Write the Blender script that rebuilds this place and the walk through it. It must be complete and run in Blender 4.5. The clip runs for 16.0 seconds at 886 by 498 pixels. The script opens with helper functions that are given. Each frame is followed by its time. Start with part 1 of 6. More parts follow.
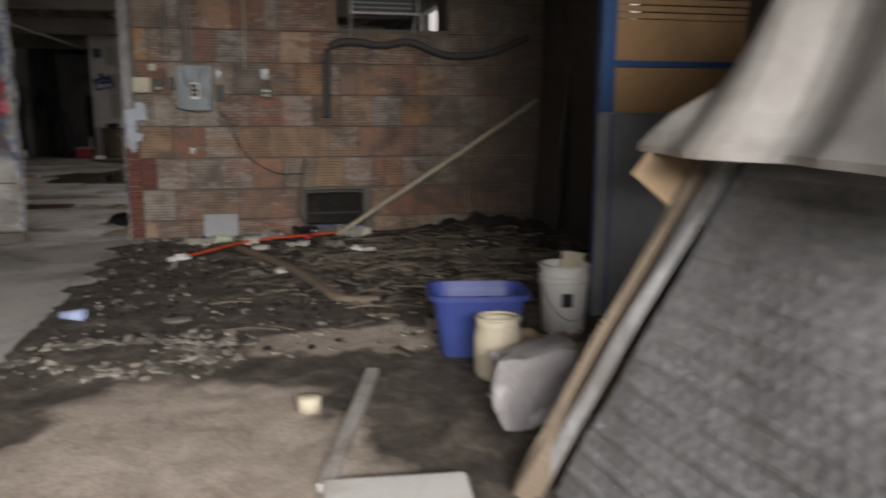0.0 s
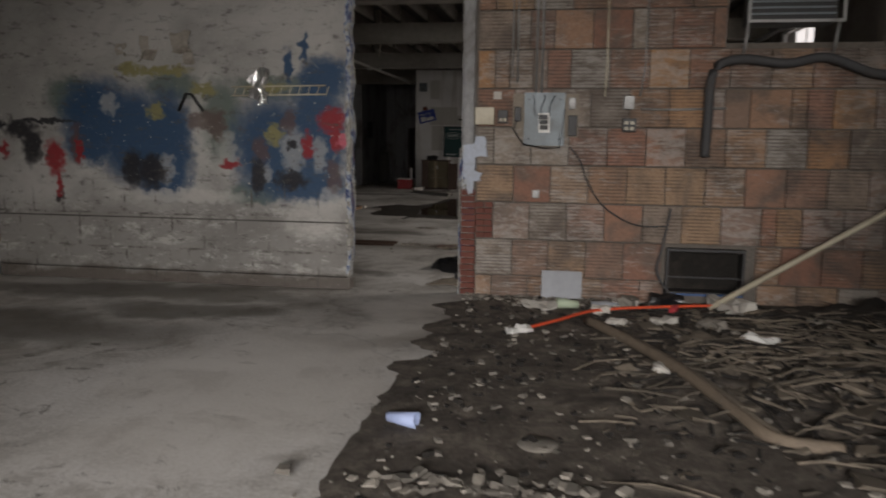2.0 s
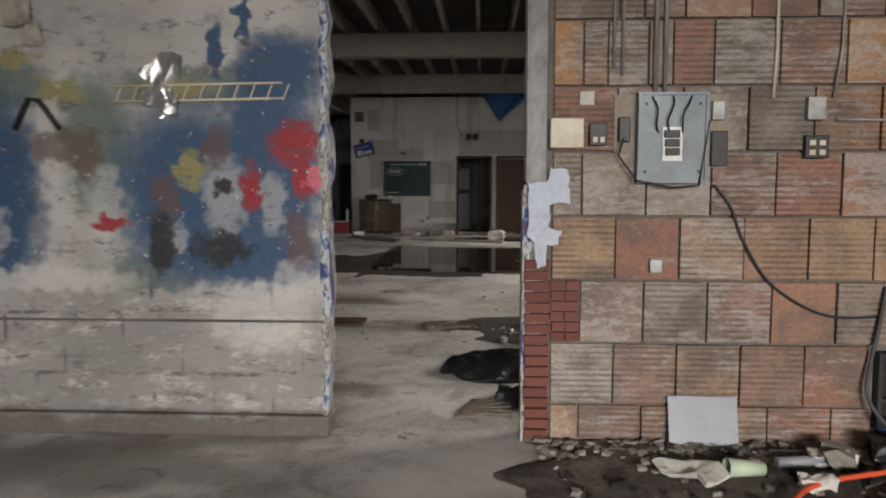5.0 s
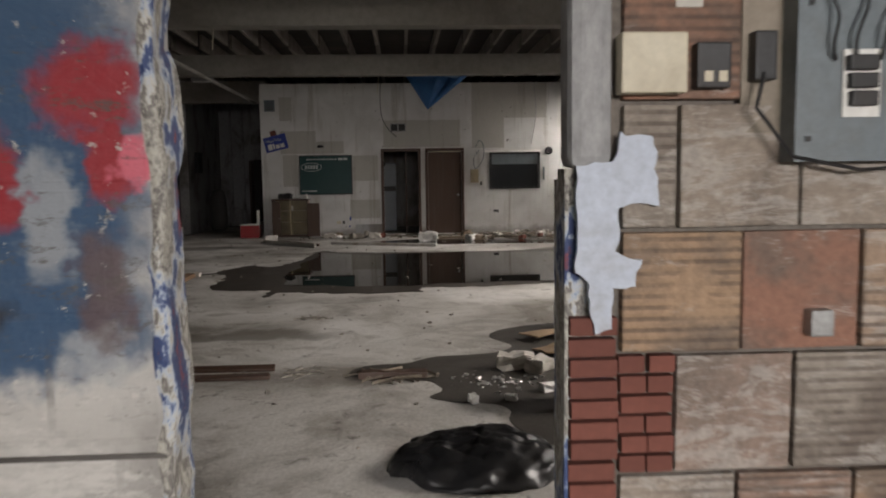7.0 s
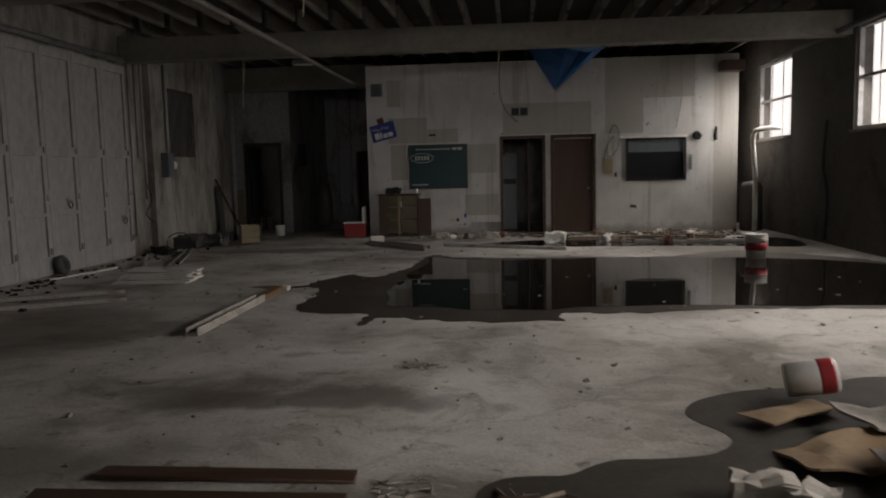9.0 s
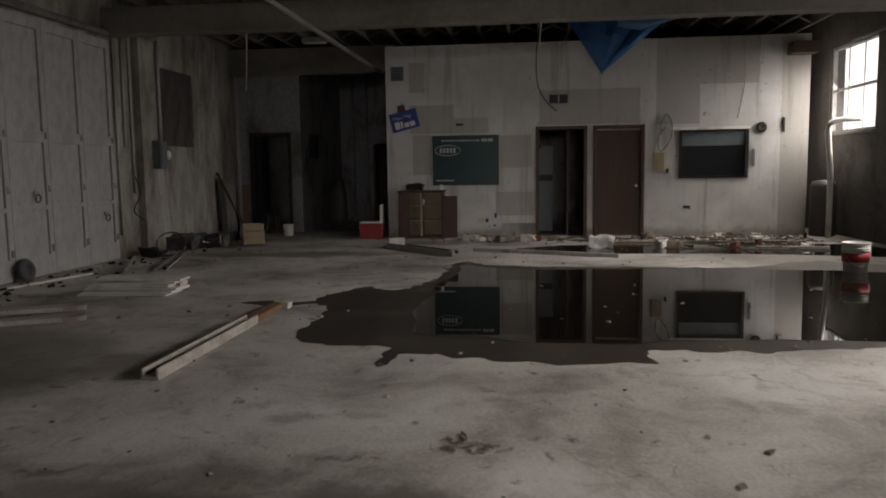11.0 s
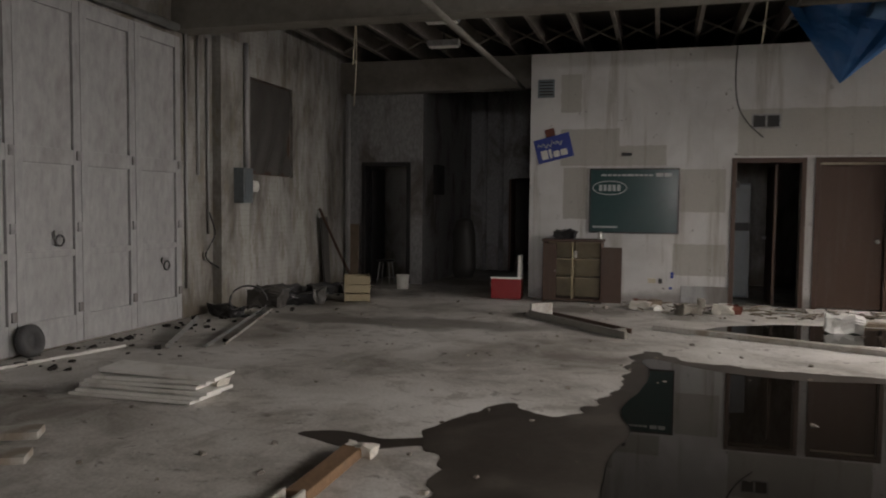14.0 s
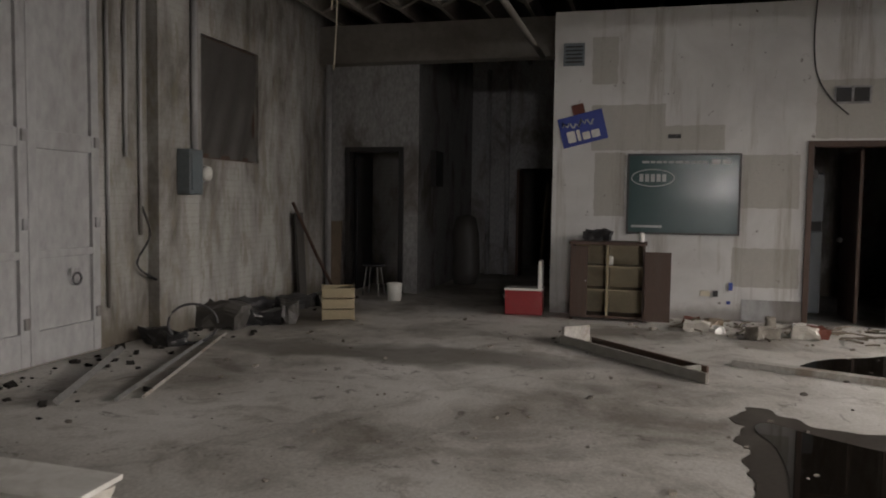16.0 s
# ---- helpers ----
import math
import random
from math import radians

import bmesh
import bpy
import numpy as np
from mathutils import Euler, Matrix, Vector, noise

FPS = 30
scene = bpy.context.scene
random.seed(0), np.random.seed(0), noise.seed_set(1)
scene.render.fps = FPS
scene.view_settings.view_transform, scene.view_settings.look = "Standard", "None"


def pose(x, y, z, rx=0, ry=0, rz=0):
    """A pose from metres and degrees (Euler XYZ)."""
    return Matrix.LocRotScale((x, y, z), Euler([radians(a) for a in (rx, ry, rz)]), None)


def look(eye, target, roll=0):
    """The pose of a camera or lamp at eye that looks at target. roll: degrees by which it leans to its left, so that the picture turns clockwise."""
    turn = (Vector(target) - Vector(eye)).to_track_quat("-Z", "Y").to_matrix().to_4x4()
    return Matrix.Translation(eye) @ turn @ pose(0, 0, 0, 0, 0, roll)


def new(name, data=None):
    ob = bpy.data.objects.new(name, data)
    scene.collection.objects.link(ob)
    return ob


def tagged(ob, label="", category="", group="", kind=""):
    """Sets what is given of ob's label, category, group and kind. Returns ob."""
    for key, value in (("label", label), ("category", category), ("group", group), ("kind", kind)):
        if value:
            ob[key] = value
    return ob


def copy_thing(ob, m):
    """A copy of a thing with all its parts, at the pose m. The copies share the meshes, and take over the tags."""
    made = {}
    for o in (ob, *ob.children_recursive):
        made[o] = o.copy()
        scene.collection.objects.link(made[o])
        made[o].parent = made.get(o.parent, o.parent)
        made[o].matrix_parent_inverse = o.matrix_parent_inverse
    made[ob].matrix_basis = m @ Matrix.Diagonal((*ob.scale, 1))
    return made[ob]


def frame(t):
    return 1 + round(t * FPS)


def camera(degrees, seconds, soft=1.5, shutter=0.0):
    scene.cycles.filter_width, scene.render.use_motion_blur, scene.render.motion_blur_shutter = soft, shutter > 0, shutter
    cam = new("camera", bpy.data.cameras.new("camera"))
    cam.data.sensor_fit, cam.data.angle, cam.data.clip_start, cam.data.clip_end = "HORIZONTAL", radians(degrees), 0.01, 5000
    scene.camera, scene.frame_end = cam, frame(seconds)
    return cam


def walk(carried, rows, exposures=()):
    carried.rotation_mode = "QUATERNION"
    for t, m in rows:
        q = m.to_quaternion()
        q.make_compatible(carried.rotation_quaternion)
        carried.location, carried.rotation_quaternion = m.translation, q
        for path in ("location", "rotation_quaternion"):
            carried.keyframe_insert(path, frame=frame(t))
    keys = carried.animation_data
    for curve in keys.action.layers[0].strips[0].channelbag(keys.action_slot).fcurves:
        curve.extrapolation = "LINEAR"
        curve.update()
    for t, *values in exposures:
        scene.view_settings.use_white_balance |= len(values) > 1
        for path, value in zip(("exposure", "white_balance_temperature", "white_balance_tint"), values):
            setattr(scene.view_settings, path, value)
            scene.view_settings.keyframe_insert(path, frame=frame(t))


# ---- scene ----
cam = camera(60.5, 16.0, 1.9, 0.5)
PATH = [
    (0, (0.069, -0.012, 1.503), (0.495, 1.91, 1.152), 0.1),
    (0.5, (-0.1, 0.489, 1.523), (-0.002, 2.462, 1.206), 0.4),
    (1, (-0.21, 0.918, 1.535), (-0.316, 2.892, 1.229), 1.3),
    (1.5, (-0.393, 1.388, 1.56), (-0.594, 3.355, 1.261), 0.8),
    (2, (-0.551, 1.897, 1.54), (-0.871, 3.853, 1.267), 0.7),
    (2.5, (-0.708, 2.427, 1.519), (-1.19, 4.353, 1.272), 0.7),
    (3, (-0.974, 2.999, 1.54), (-1.526, 4.908, 1.319), -0.4),
    (3.5, (-1.265, 3.52, 1.577), (-1.809, 5.435, 1.382), -0.8),
    (4, (-1.508, 4.007, 1.548), (-1.941, 5.95, 1.359), -1.1),
    (4.5, (-1.746, 4.509, 1.564), (-1.949, 6.487, 1.352), -0.8),
    (5, (-1.879, 5.092, 1.551), (-1.981, 7.082, 1.373), 0.0),
    (5.2, (-1.971, 5.316, 1.533), (-2.005, 7.309, 1.361), -0.1),
    (7.5, (-2.12, 8.03, 1.508), (-2.012, 10.017, 1.315), -0.8),
    (8, (-2.14, 8.74, 1.534), (-2.099, 10.729, 1.335), -0.6),
    (8.5, (-2.23, 9.30, 1.534), (-2.34, 11.287, 1.332), -1.5),
    (10.8, (-2.772, 11.508, 1.463), (-3.027, 13.481, 1.252), -1.2),
    (11, (-2.8, 11.75, 1.449), (-3.024, 13.726, 1.24), -0.8),
    (11.5, (-2.899, 12.315, 1.401), (-3.155, 14.294, 1.269), -0.1),
    (12, (-3.029, 12.909, 1.449), (-3.393, 14.872, 1.327), -0.3),
    (12.5, (-3.163, 13.542, 1.485), (-3.569, 15.495, 1.343), -0.0),
    (13, (-3.36, 14.182, 1.483), (-3.819, 16.125, 1.353), 0.8),
    (13.5, (-3.542, 14.739, 1.524), (-4.024, 16.676, 1.391), 0.5),
    (14, (-3.717, 15.296, 1.505), (-4.263, 17.217, 1.394), 0.6),
    (14.5, (-3.983, 15.898, 1.501), (-4.554, 17.812, 1.393), 0.2),
    (15, (-4.214, 16.5, 1.501), (-4.772, 18.417, 1.39), 0.4),
    (15.5, (-4.414, 17.079, 1.495), (-4.954, 19.001, 1.373), 0.6),
    (16, (-4.598, 17.594, 1.489), (-5.108, 19.524, 1.365), 0.8),
]
walk(cam, [(t, look(eye, target, roll)) for t, eye, target, roll in PATH], [(0.0, -0.4), (1.5, -0.4), (3.5, -0.15), (5.0, 0.5), (7.5, 0.5), (8.2, -0.15), (11.0, 0.2), (13.0, 0.7), (16.0, 1.15)])

# ---- light ----
world = bpy.data.worlds.new("world")
scene.world = world
world.use_nodes = True
wn = world.node_tree.nodes
sky = wn.new("ShaderNodeTexSky")
sky.sky_type, sky.sun_disc, sky.sun_elevation, sky.sun_rotation = "NISHITA", False, radians(40), radians(200)
wn["Background"].inputs[1].default_value = 0.08
world.node_tree.links.new(sky.outputs[0], wn["Background"].inputs[0])


def area_lamp(name, at, target, w, h, watts, colour=(1.0, 0.95, 0.9), spread=180):
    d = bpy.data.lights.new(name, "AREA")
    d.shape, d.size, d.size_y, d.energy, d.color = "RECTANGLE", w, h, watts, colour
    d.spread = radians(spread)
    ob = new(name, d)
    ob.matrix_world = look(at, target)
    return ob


XR, XL, XF = 3.5, -9.7, -6.92        # right wall, back room's left wall, front room's left wall
YW, YT, YB = 9.57, 9.76, 27.97       # partition's two faces, office wall
# Daylight at the two far windows; lamps at 12.0 and 17.2 are added fill.
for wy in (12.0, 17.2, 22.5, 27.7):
    area_lamp("window_daylight", (XR + 0.24, wy, 2.95), (XR - 4.0, wy, -0.9), 2.1, 1.65, 100, (1.0, 0.92, 0.86), 115)
# Added fill from behind the start point, in place of a hand-carried torch.
area_lamp("entrance_fill", (-0.4, -3.95, 2.75), (-0.9, 2.6, 0.0), 4.8, 1.0, 235, (1.0, 0.95, 0.93), 66)
area_lamp("side_daylight", (XR + 0.24, 7.3, 2.9), (XR - 5, 7.3, 2.9), 0.7, 1.2, 12)


# ---- materials ----
def ramp(nt, fac, stops):
    n = nt.nodes.new("ShaderNodeValToRGB")
    els = n.color_ramp.elements
    while len(els) < len(stops):
        els.new(0.5)
    for e, (p, c) in zip(els, stops):
        e.position, e.color = p, (*c, 1)
    nt.links.new(fac, n.inputs[0])
    return n.outputs[0]


def noise_of(nt, vec, scale, detail=5.0, rough=0.6, dist=0.0):
    n = nt.nodes.new("ShaderNodeTexNoise")
    n.inputs["Scale"].default_value, n.inputs["Detail"].default_value = scale, detail
    n.inputs["Roughness"].default_value, n.inputs["Distortion"].default_value = rough, dist
    nt.links.new(vec, n.inputs["Vector"])
    return n.outputs[0]


def mixc(nt, fac, a, b, mode="MIX"):
    n = nt.nodes.new("ShaderNodeMix")
    n.data_type, n.blend_type = "RGBA", mode
    for sock, v in ((n.inputs[0], fac), (n.inputs[6], a), (n.inputs[7], b)):
        if isinstance(v, (int, float)):
            sock.default_value = v
        elif isinstance(v, tuple):
            sock.default_value = (*v, 1)
        else:
            nt.links.new(v, sock)
    return n.outputs[2]


def maths(nt, op, a, b=0.0, clamp=False):
    n = nt.nodes.new("ShaderNodeMath")
    n.operation, n.use_clamp = op, clamp
    for sock, v in ((n.inputs[0], a), (n.inputs[1], b)):
        if isinstance(v, (int, float)):
            sock.default_value = v
        else:
            nt.links.new(v, sock)
    return n.outputs[0]


def step_of(nt, value, lo, hi):
    n = nt.nodes.new("ShaderNodeMapRange")
    n.interpolation_type = "SMOOTHSTEP"
    n.inputs["From Min"].default_value, n.inputs["From Max"].default_value = lo, hi
    nt.links.new(value, n.inputs[0])
    return n.outputs[0]


def start_material(name, rough=0.8, metal=0.0):
    m = bpy.data.materials.new(name)
    m.use_nodes = True
    nt = m.node_tree
    b = nt.nodes["Principled BSDF"]
    b.inputs["Roughness"].default_value, b.inputs["Metallic"].default_value = rough, metal
    co = nt.nodes.new("ShaderNodeTexCoord").outputs["Object"]
    return m, nt, b, co


def bump(nt, b, height, strength=0.3, dist=0.01):
    n = nt.nodes.new("ShaderNodeBump")
    n.inputs["Strength"].default_value, n.inputs["Distance"].default_value = strength, dist
    nt.links.new(height, n.inputs["Height"])
    nt.links.new(n.outputs[0], b.inputs["Normal"])


def surface(name, colour, dark=0.6, scale=6.0, rough=0.8, metal=0.0, stain=(0.1, 0.085, 0.07), stains=0.5, relief=0.3, each=0.0, grain=(1, 1, 1), island=0.0):
    """A worn surface: fine grain, broad stains, relief; each: how far pieces differ."""
    m, nt, b, co = start_material(name, rough, metal)
    mp = nt.nodes.new("ShaderNodeMapping")
    mp.inputs["Scale"].default_value = grain
    nt.links.new(co, mp.inputs[0])
    fine = noise_of(nt, mp.outputs[0], scale * 5, 6, 0.65)
    broad = noise_of(nt, mp.outputs[0], scale * 0.4, 5, 0.6, 0.6)
    c = ramp(nt, fine, [(0.25, tuple(v * dark for v in colour)), (0.7, colour)])
    c = mixc(nt, maths(nt, "MULTIPLY", step_of(nt, broad, 0.46, 0.72), stains), c, stain)
    if island:
        r = nt.nodes.new("ShaderNodeNewGeometry").outputs["Random Per Island"]
        c = mixc(nt, maths(nt, "MULTIPLY", r, island), c, tuple(v * 0.2 for v in colour))
    if each:
        r = nt.nodes.new("ShaderNodeObjectInfo").outputs["Random"]
        c = mixc(nt, maths(nt, "MULTIPLY", r, each), c, tuple(v * 0.45 for v in colour))
    nt.links.new(c, b.inputs["Base Color"])
    nt.links.new(maths(nt, "ADD", maths(nt, "MULTIPLY", broad, 0.35), rough - 0.17, True), b.inputs["Roughness"])
    if relief:
        bump(nt, b, fine, relief, 0.006)
    return m


def split(nt, co):
    n = nt.nodes.new("ShaderNodeSeparateXYZ")
    nt.links.new(co, n.inputs[0])
    return n.outputs


def warped(nt, co, scale, amount):
    n = nt.nodes.new("ShaderNodeTexNoise")
    n.inputs["Scale"].default_value, n.inputs["Detail"].default_value = scale, 5
    nt.links.new(co, n.inputs["Vector"])
    v = nt.nodes.new("ShaderNodeVectorMath")
    v.operation = "MULTIPLY_ADD"
    nt.links.new(n.outputs[1], v.inputs[0])
    v.inputs[1].default_value = (amount,) * 3
    nt.links.new(co, v.inputs[2])
    s = nt.nodes.new("ShaderNodeVectorMath")
    s.operation = "SUBTRACT"
    nt.links.new(v.outputs[0], s.inputs[0])
    s.inputs[1].default_value = (amount / 2,) * 3
    return s.outputs[0]


def blob(nt, xyz, u, v, cu, cv, ru, rv, soft=0.85):
    """1 inside an ellipse on the axes u and v, falling to 0 at its rim."""
    a = maths(nt, "DIVIDE", maths(nt, "SUBTRACT", xyz[u], cu), ru)
    b = maths(nt, "DIVIDE", maths(nt, "SUBTRACT", xyz[v], cv), rv)
    d = maths(nt, "ADD", maths(nt, "POWER", maths(nt, "ABSOLUTE", a), 2.3), maths(nt, "POWER", maths(nt, "ABSOLUTE", b), 2.3))
    return step_of(nt, d, 1.0 + soft, 1.0 - soft)


def concrete_floor():
    m, nt, b, co = start_material("concrete_floor", 0.75)
    w = warped(nt, co, 0.8, 1.2)
    broad = noise_of(nt, w, 0.55, 6, 0.62)
    mid = noise_of(nt, w, 2.3, 6, 0.65)
    fine = noise_of(nt, co, 38, 5, 0.7)
    c = ramp(nt, broad, [(0.36, (0.22, 0.2, 0.175)), (0.48, (0.5, 0.48, 0.445)), (0.68, (0.72, 0.7, 0.67))])
    c = mixc(nt, maths(nt, "MULTIPLY", step_of(nt, mid, 0.5, 0.68), 0.75), c, (0.3, 0.275, 0.24))
    c = mixc(nt, maths(nt, "MULTIPLY", step_of(nt, noise_of(nt, w, 5.5, 7, 0.7), 0.58, 0.68), 0.7), c, (0.09, 0.075, 0.06))
    c = mixc(nt, 0.5, c, ramp(nt, fine, [(0.3, (0.25, 0.25, 0.25)), (0.7, (0.75, 0.75, 0.75))]), "OVERLAY")
    stain = None
    wx = split(nt, warped(nt, co, 1.3, 1.1))
    for spot in ((-4.9, 9.0, 1.9, 0.35), (-5.0, 7.4, 1.3, 0.55), (-3.9, 8.3, 0.8, 0.25), (-5.3, 5.4, 1.0, 0.5), (-3.9, 14.7, 1.2, 0.22), (-5.6, 13.6, 1.2, 0.5), (-7.2, 17.0, 1.0, 1.4), (-6.9, 24.6, 2.0, 0.4), (-8.9, 26.8, 0.7, 1.2), (-3.0, 10.6, 0.5, 0.2), (1.6, 24.2, 1.6, 1.6)):
        k = blob(nt, wx, 0, 1, *spot)
        stain = k if stain is None else maths(nt, "MAXIMUM", stain, k)
    c = mixc(nt, maths(nt, "MULTIPLY", stain, 0.75), c, (0.13, 0.115, 0.095))
    pale = maths(nt, "MAXIMUM", blob(nt, wx, 0, 1, -2.5, 6.4, 0.75, 1.5), blob(nt, wx, 0, 1, -1.95, 8.6, 0.35, 0.9))
    c = mixc(nt, maths(nt, "MULTIPLY", pale, 0.6), c, (0.68, 0.65, 0.6))
    v = nt.nodes.new("ShaderNodeTexVoronoi")
    v.feature = "DISTANCE_TO_EDGE"
    v.inputs["Scale"].default_value = 0.19
    nt.links.new(warped(nt, co, 1.6, 0.9), v.inputs["Vector"])
    crack = step_of(nt, v.outputs["Distance"], 0.006, 0.002)
    c = mixc(nt, maths(nt, "MULTIPLY", crack, 0.14), c, (0.04, 0.035, 0.03))
    nt.links.new(c, b.inputs["Base Color"])
    nt.links.new(ramp(nt, mid, [(0.3, (0.8,) * 3), (0.7, (0.5,) * 3)]), b.inputs["Roughness"])
    bump(nt, b, maths(nt, "SUBTRACT", fine, maths(nt, "MULTIPLY", crack, 0.8)), 0.35, 0.006)
    return m


def dirt():
    m, nt, b, co = start_material("dirt", 0.9)
    w = warped(nt, co, 2.2, 0.7)
    xyz = split(nt, w)
    fine = noise_of(nt, co, 45, 6, 0.75)
    mid = noise_of(nt, w, 4, 6, 0.7)
    c = ramp(nt, mid, [(0.3, (0.03, 0.025, 0.02)), (0.5, (0.1, 0.083, 0.067)), (0.7, (0.22, 0.19, 0.155))])
    sand = ramp(nt, mid, [(0.3, (0.32, 0.26, 0.205)), (0.7, (0.62, 0.54, 0.46))])
    fac = maths(nt, "MAXIMUM", blob(nt, xyz, 0, 1, -0.4, 2.9, 0.85, 1.35, 0.2), blob(nt, xyz, 0, 1, 0.6, 4.85, 0.75, 0.33, 0.3))
    c = mixc(nt, fac, c, sand)
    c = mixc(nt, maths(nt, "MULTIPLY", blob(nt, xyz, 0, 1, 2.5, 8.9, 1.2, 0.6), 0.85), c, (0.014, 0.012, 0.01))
    c = mixc(nt, 0.6, c, ramp(nt, fine, [(0.3, (0.22,) * 3), (0.7, (0.78,) * 3)]), "OVERLAY")
    nt.links.new(c, b.inputs["Base Color"])
    bump(nt, b, fine, 0.8, 0.02)
    return m


def graffiti_plaster():
    m, nt, b, co = start_material("graffiti_plaster", 0.6)
    raw = split(nt, co)
    w = split(nt, warped(nt, co, 12.0, 0.22))
    broad = noise_of(nt, co, 1.1, 6, 0.6, 0.5)
    fine = noise_of(nt, co, 30, 6, 0.7)
    c = ramp(nt, broad, [(0.35, (0.3, 0.29, 0.27)), (0.6, (0.46, 0.445, 0.415))])
    sm = nt.nodes.new("ShaderNodeMapping")
    sm.inputs["Scale"].default_value = (0.6, 1, 1.6)
    nt.links.new(co, sm.inputs[0])
    streak = sm.outputs[0]
    low = step_of(nt, maths(nt, "ADD", raw[2], maths(nt, "MULTIPLY", broad, 0.5)), 1.3, 1.0)
    c = mixc(nt, maths(nt, "MULTIPLY", low, 0.6), c, (0.17, 0.158, 0.142))
    c = mixc(nt, maths(nt, "MULTIPLY", low, step_of(nt, noise_of(nt, streak, 4, 10, 0.85), 0.51, 0.6)), c, (0.46, 0.44, 0.41))
    paints = (
        ((0.06, 0.1, 0.08), ((-4.2, 1.75, 0.22, 0.42), (-3.85, 1.0, 0.3, 0.12), (-5.95, 2.0, 0.3, 0.22), (-4.75, 2.12, 0.3, 0.14), (-3.6, 2.1, 0.5, 0.12))),
        ((0.017, 0.06, 0.13), ((-5.62, 1.78, 0.46, 0.42), (-5.25, 1.6, 0.4, 0.5), (-4.85, 1.52, 0.32, 0.56), (-3.6, 1.48, 0.5, 0.52), (-3.15, 1.62, 0.32, 0.6), (-3.08, 2.18, 0.26, 0.24), (-3.45, 2.32, 0.05, 0.17), (-3.28, 2.5, 0.035, 0.16), (-4.9, 1.16, 0.34, 0.2), (-5.75, 1.5, 0.3, 0.24), (-3.3, 1.1, 0.5, 0.18))),
        ((0.24, 0.22, 0.09), ((-5.25, 2.3, 0.16, 0.07), (-4.85, 2.28, 0.3, 0.05), (-4.4, 2.08, 0.14, 0.07), (-3.7, 2.1, 0.2, 0.05), (-4.95, 1.86, 0.1, 0.08), (-3.62, 1.62, 0.08, 0.12))),
        ((0.55, 0.54, 0.5), ((-5.5, 1.93, 0.09, 0.12), (-4.42, 1.5, 0.1, 0.28), (-4.15, 1.42, 0.12, 0.22), (-4.86, 1.24, 0.1, 0.16), (-3.42, 1.46, 0.12, 0.24), (-3.12, 1.42, 0.08, 0.18), (-3.75, 1.2, 0.09, 0.1), (-5.85, 1.25, 0.12, 0.1), (-3.0, 1.0, 0.1, 0.09))),
        ((0.1, 0.055, 0.045), ((-4.42, 1.76, 0.16, 0.1), (-3.46, 1.75, 0.08, 0.12), (-3.78, 1.46, 0.08, 0.13), (-4.25, 1.72, 0.1, 0.16), (-5.9, 1.5, 0.07, 0.24), (-2.97, 1.2, 0.08, 0.16))),
        ((0.013, 0.012, 0.016), ((-6.45, 1.48, 0.12, 0.22), (-6.6, 1.66, 0.16, 0.1), (-5.25, 1.24, 0.12, 0.2), (-5.02, 1.22, 0.16, 0.18), (-3.44, 1.15, 0.17, 0.1), (-3.8, 1.18, 0.08, 0.18), (-3.42, 1.53, 0.045, 0.055), (-6.3, 1.75, 0.4, 0.03), (-6.85, 1.7, 0.1, 0.04), (-6.14, 0.9, 0.05, 0.06))),
        ((0.26, 0.014, 0.02), ((-6.18, 1.34, 0.11, 0.2), (-6.14, 1.06, 0.035, 0.16), (-6.8, 1.42, 0.05, 0.1), (-3.0, 1.78, 0.14, 0.13), (-3.25, 1.5, 0.06, 0.14), (-4.12, 1.3, 0.1, 0.05), (-2.95, 1.58, 0.06, 0.14), (-5.88, 1.42, 0.04, 0.14))),
        ((0.55, 0.12, 0.16), ((-2.86, 1.56, 0.06, 0.07),)),
    )
    wear = step_of(nt, noise_of(nt, co, 8, 9, 0.8, 0.2), 0.72, 0.62)
    for colour, spots in paints:
        strength = 0.42 if colour[1] > 0.5 else 0.75 if colour[0] < 0.11 and colour[0] > 0.05 else 0.97
        mask = None
        for s in spots:
            k = blob(nt, w, 0, 2, *s, 0.72)
            mask = k if mask is None else maths(nt, "MAXIMUM", mask, k)
        c = mixc(nt, maths(nt, "MULTIPLY", mask, maths(nt, "MULTIPLY", wear, strength)), c, colour)
    chips = maths(nt, "MULTIPLY", step_of(nt, noise_of(nt, co, 14, 6, 0.7), 0.62, 0.66), 0.8)
    c = mixc(nt, chips, c, (0.5, 0.48, 0.44))
    c = mixc(nt, maths(nt, "MULTIPLY", step_of(nt, noise_of(nt, streak, 7, 10, 0.85), 0.54, 0.6), 0.8), c, (0.08, 0.07, 0.062))
    rust = step_of(nt, maths(nt, "ADD", raw[2], maths(nt, "MULTIPLY", noise_of(nt, co, 3, 5), 0.3)), 0.33, 0.24)
    c = mixc(nt, maths(nt, "MULTIPLY", rust, 0.75), c, (0.085, 0.065, 0.05))
    br = nt.nodes.new("ShaderNodeTexBrick")
    br.inputs["Scale"].default_value = 1.0
    br.inputs["Brick Width"].default_value, br.inputs["Row Height"].default_value, br.inputs["Mortar Size"].default_value = 0.37, 0.375, 0.012
    br.inputs["Color1"].default_value = br.inputs["Color2"].default_value = (1, 1, 1, 1)
    br.inputs["Mortar"].default_value = (0, 0, 0, 1)
    cb = nt.nodes.new("ShaderNodeCombineXYZ")
    nt.links.new(raw[0], cb.inputs[0])
    nt.links.new(raw[2], cb.inputs[1])
    nt.links.new(cb.outputs[0], br.inputs["Vector"])
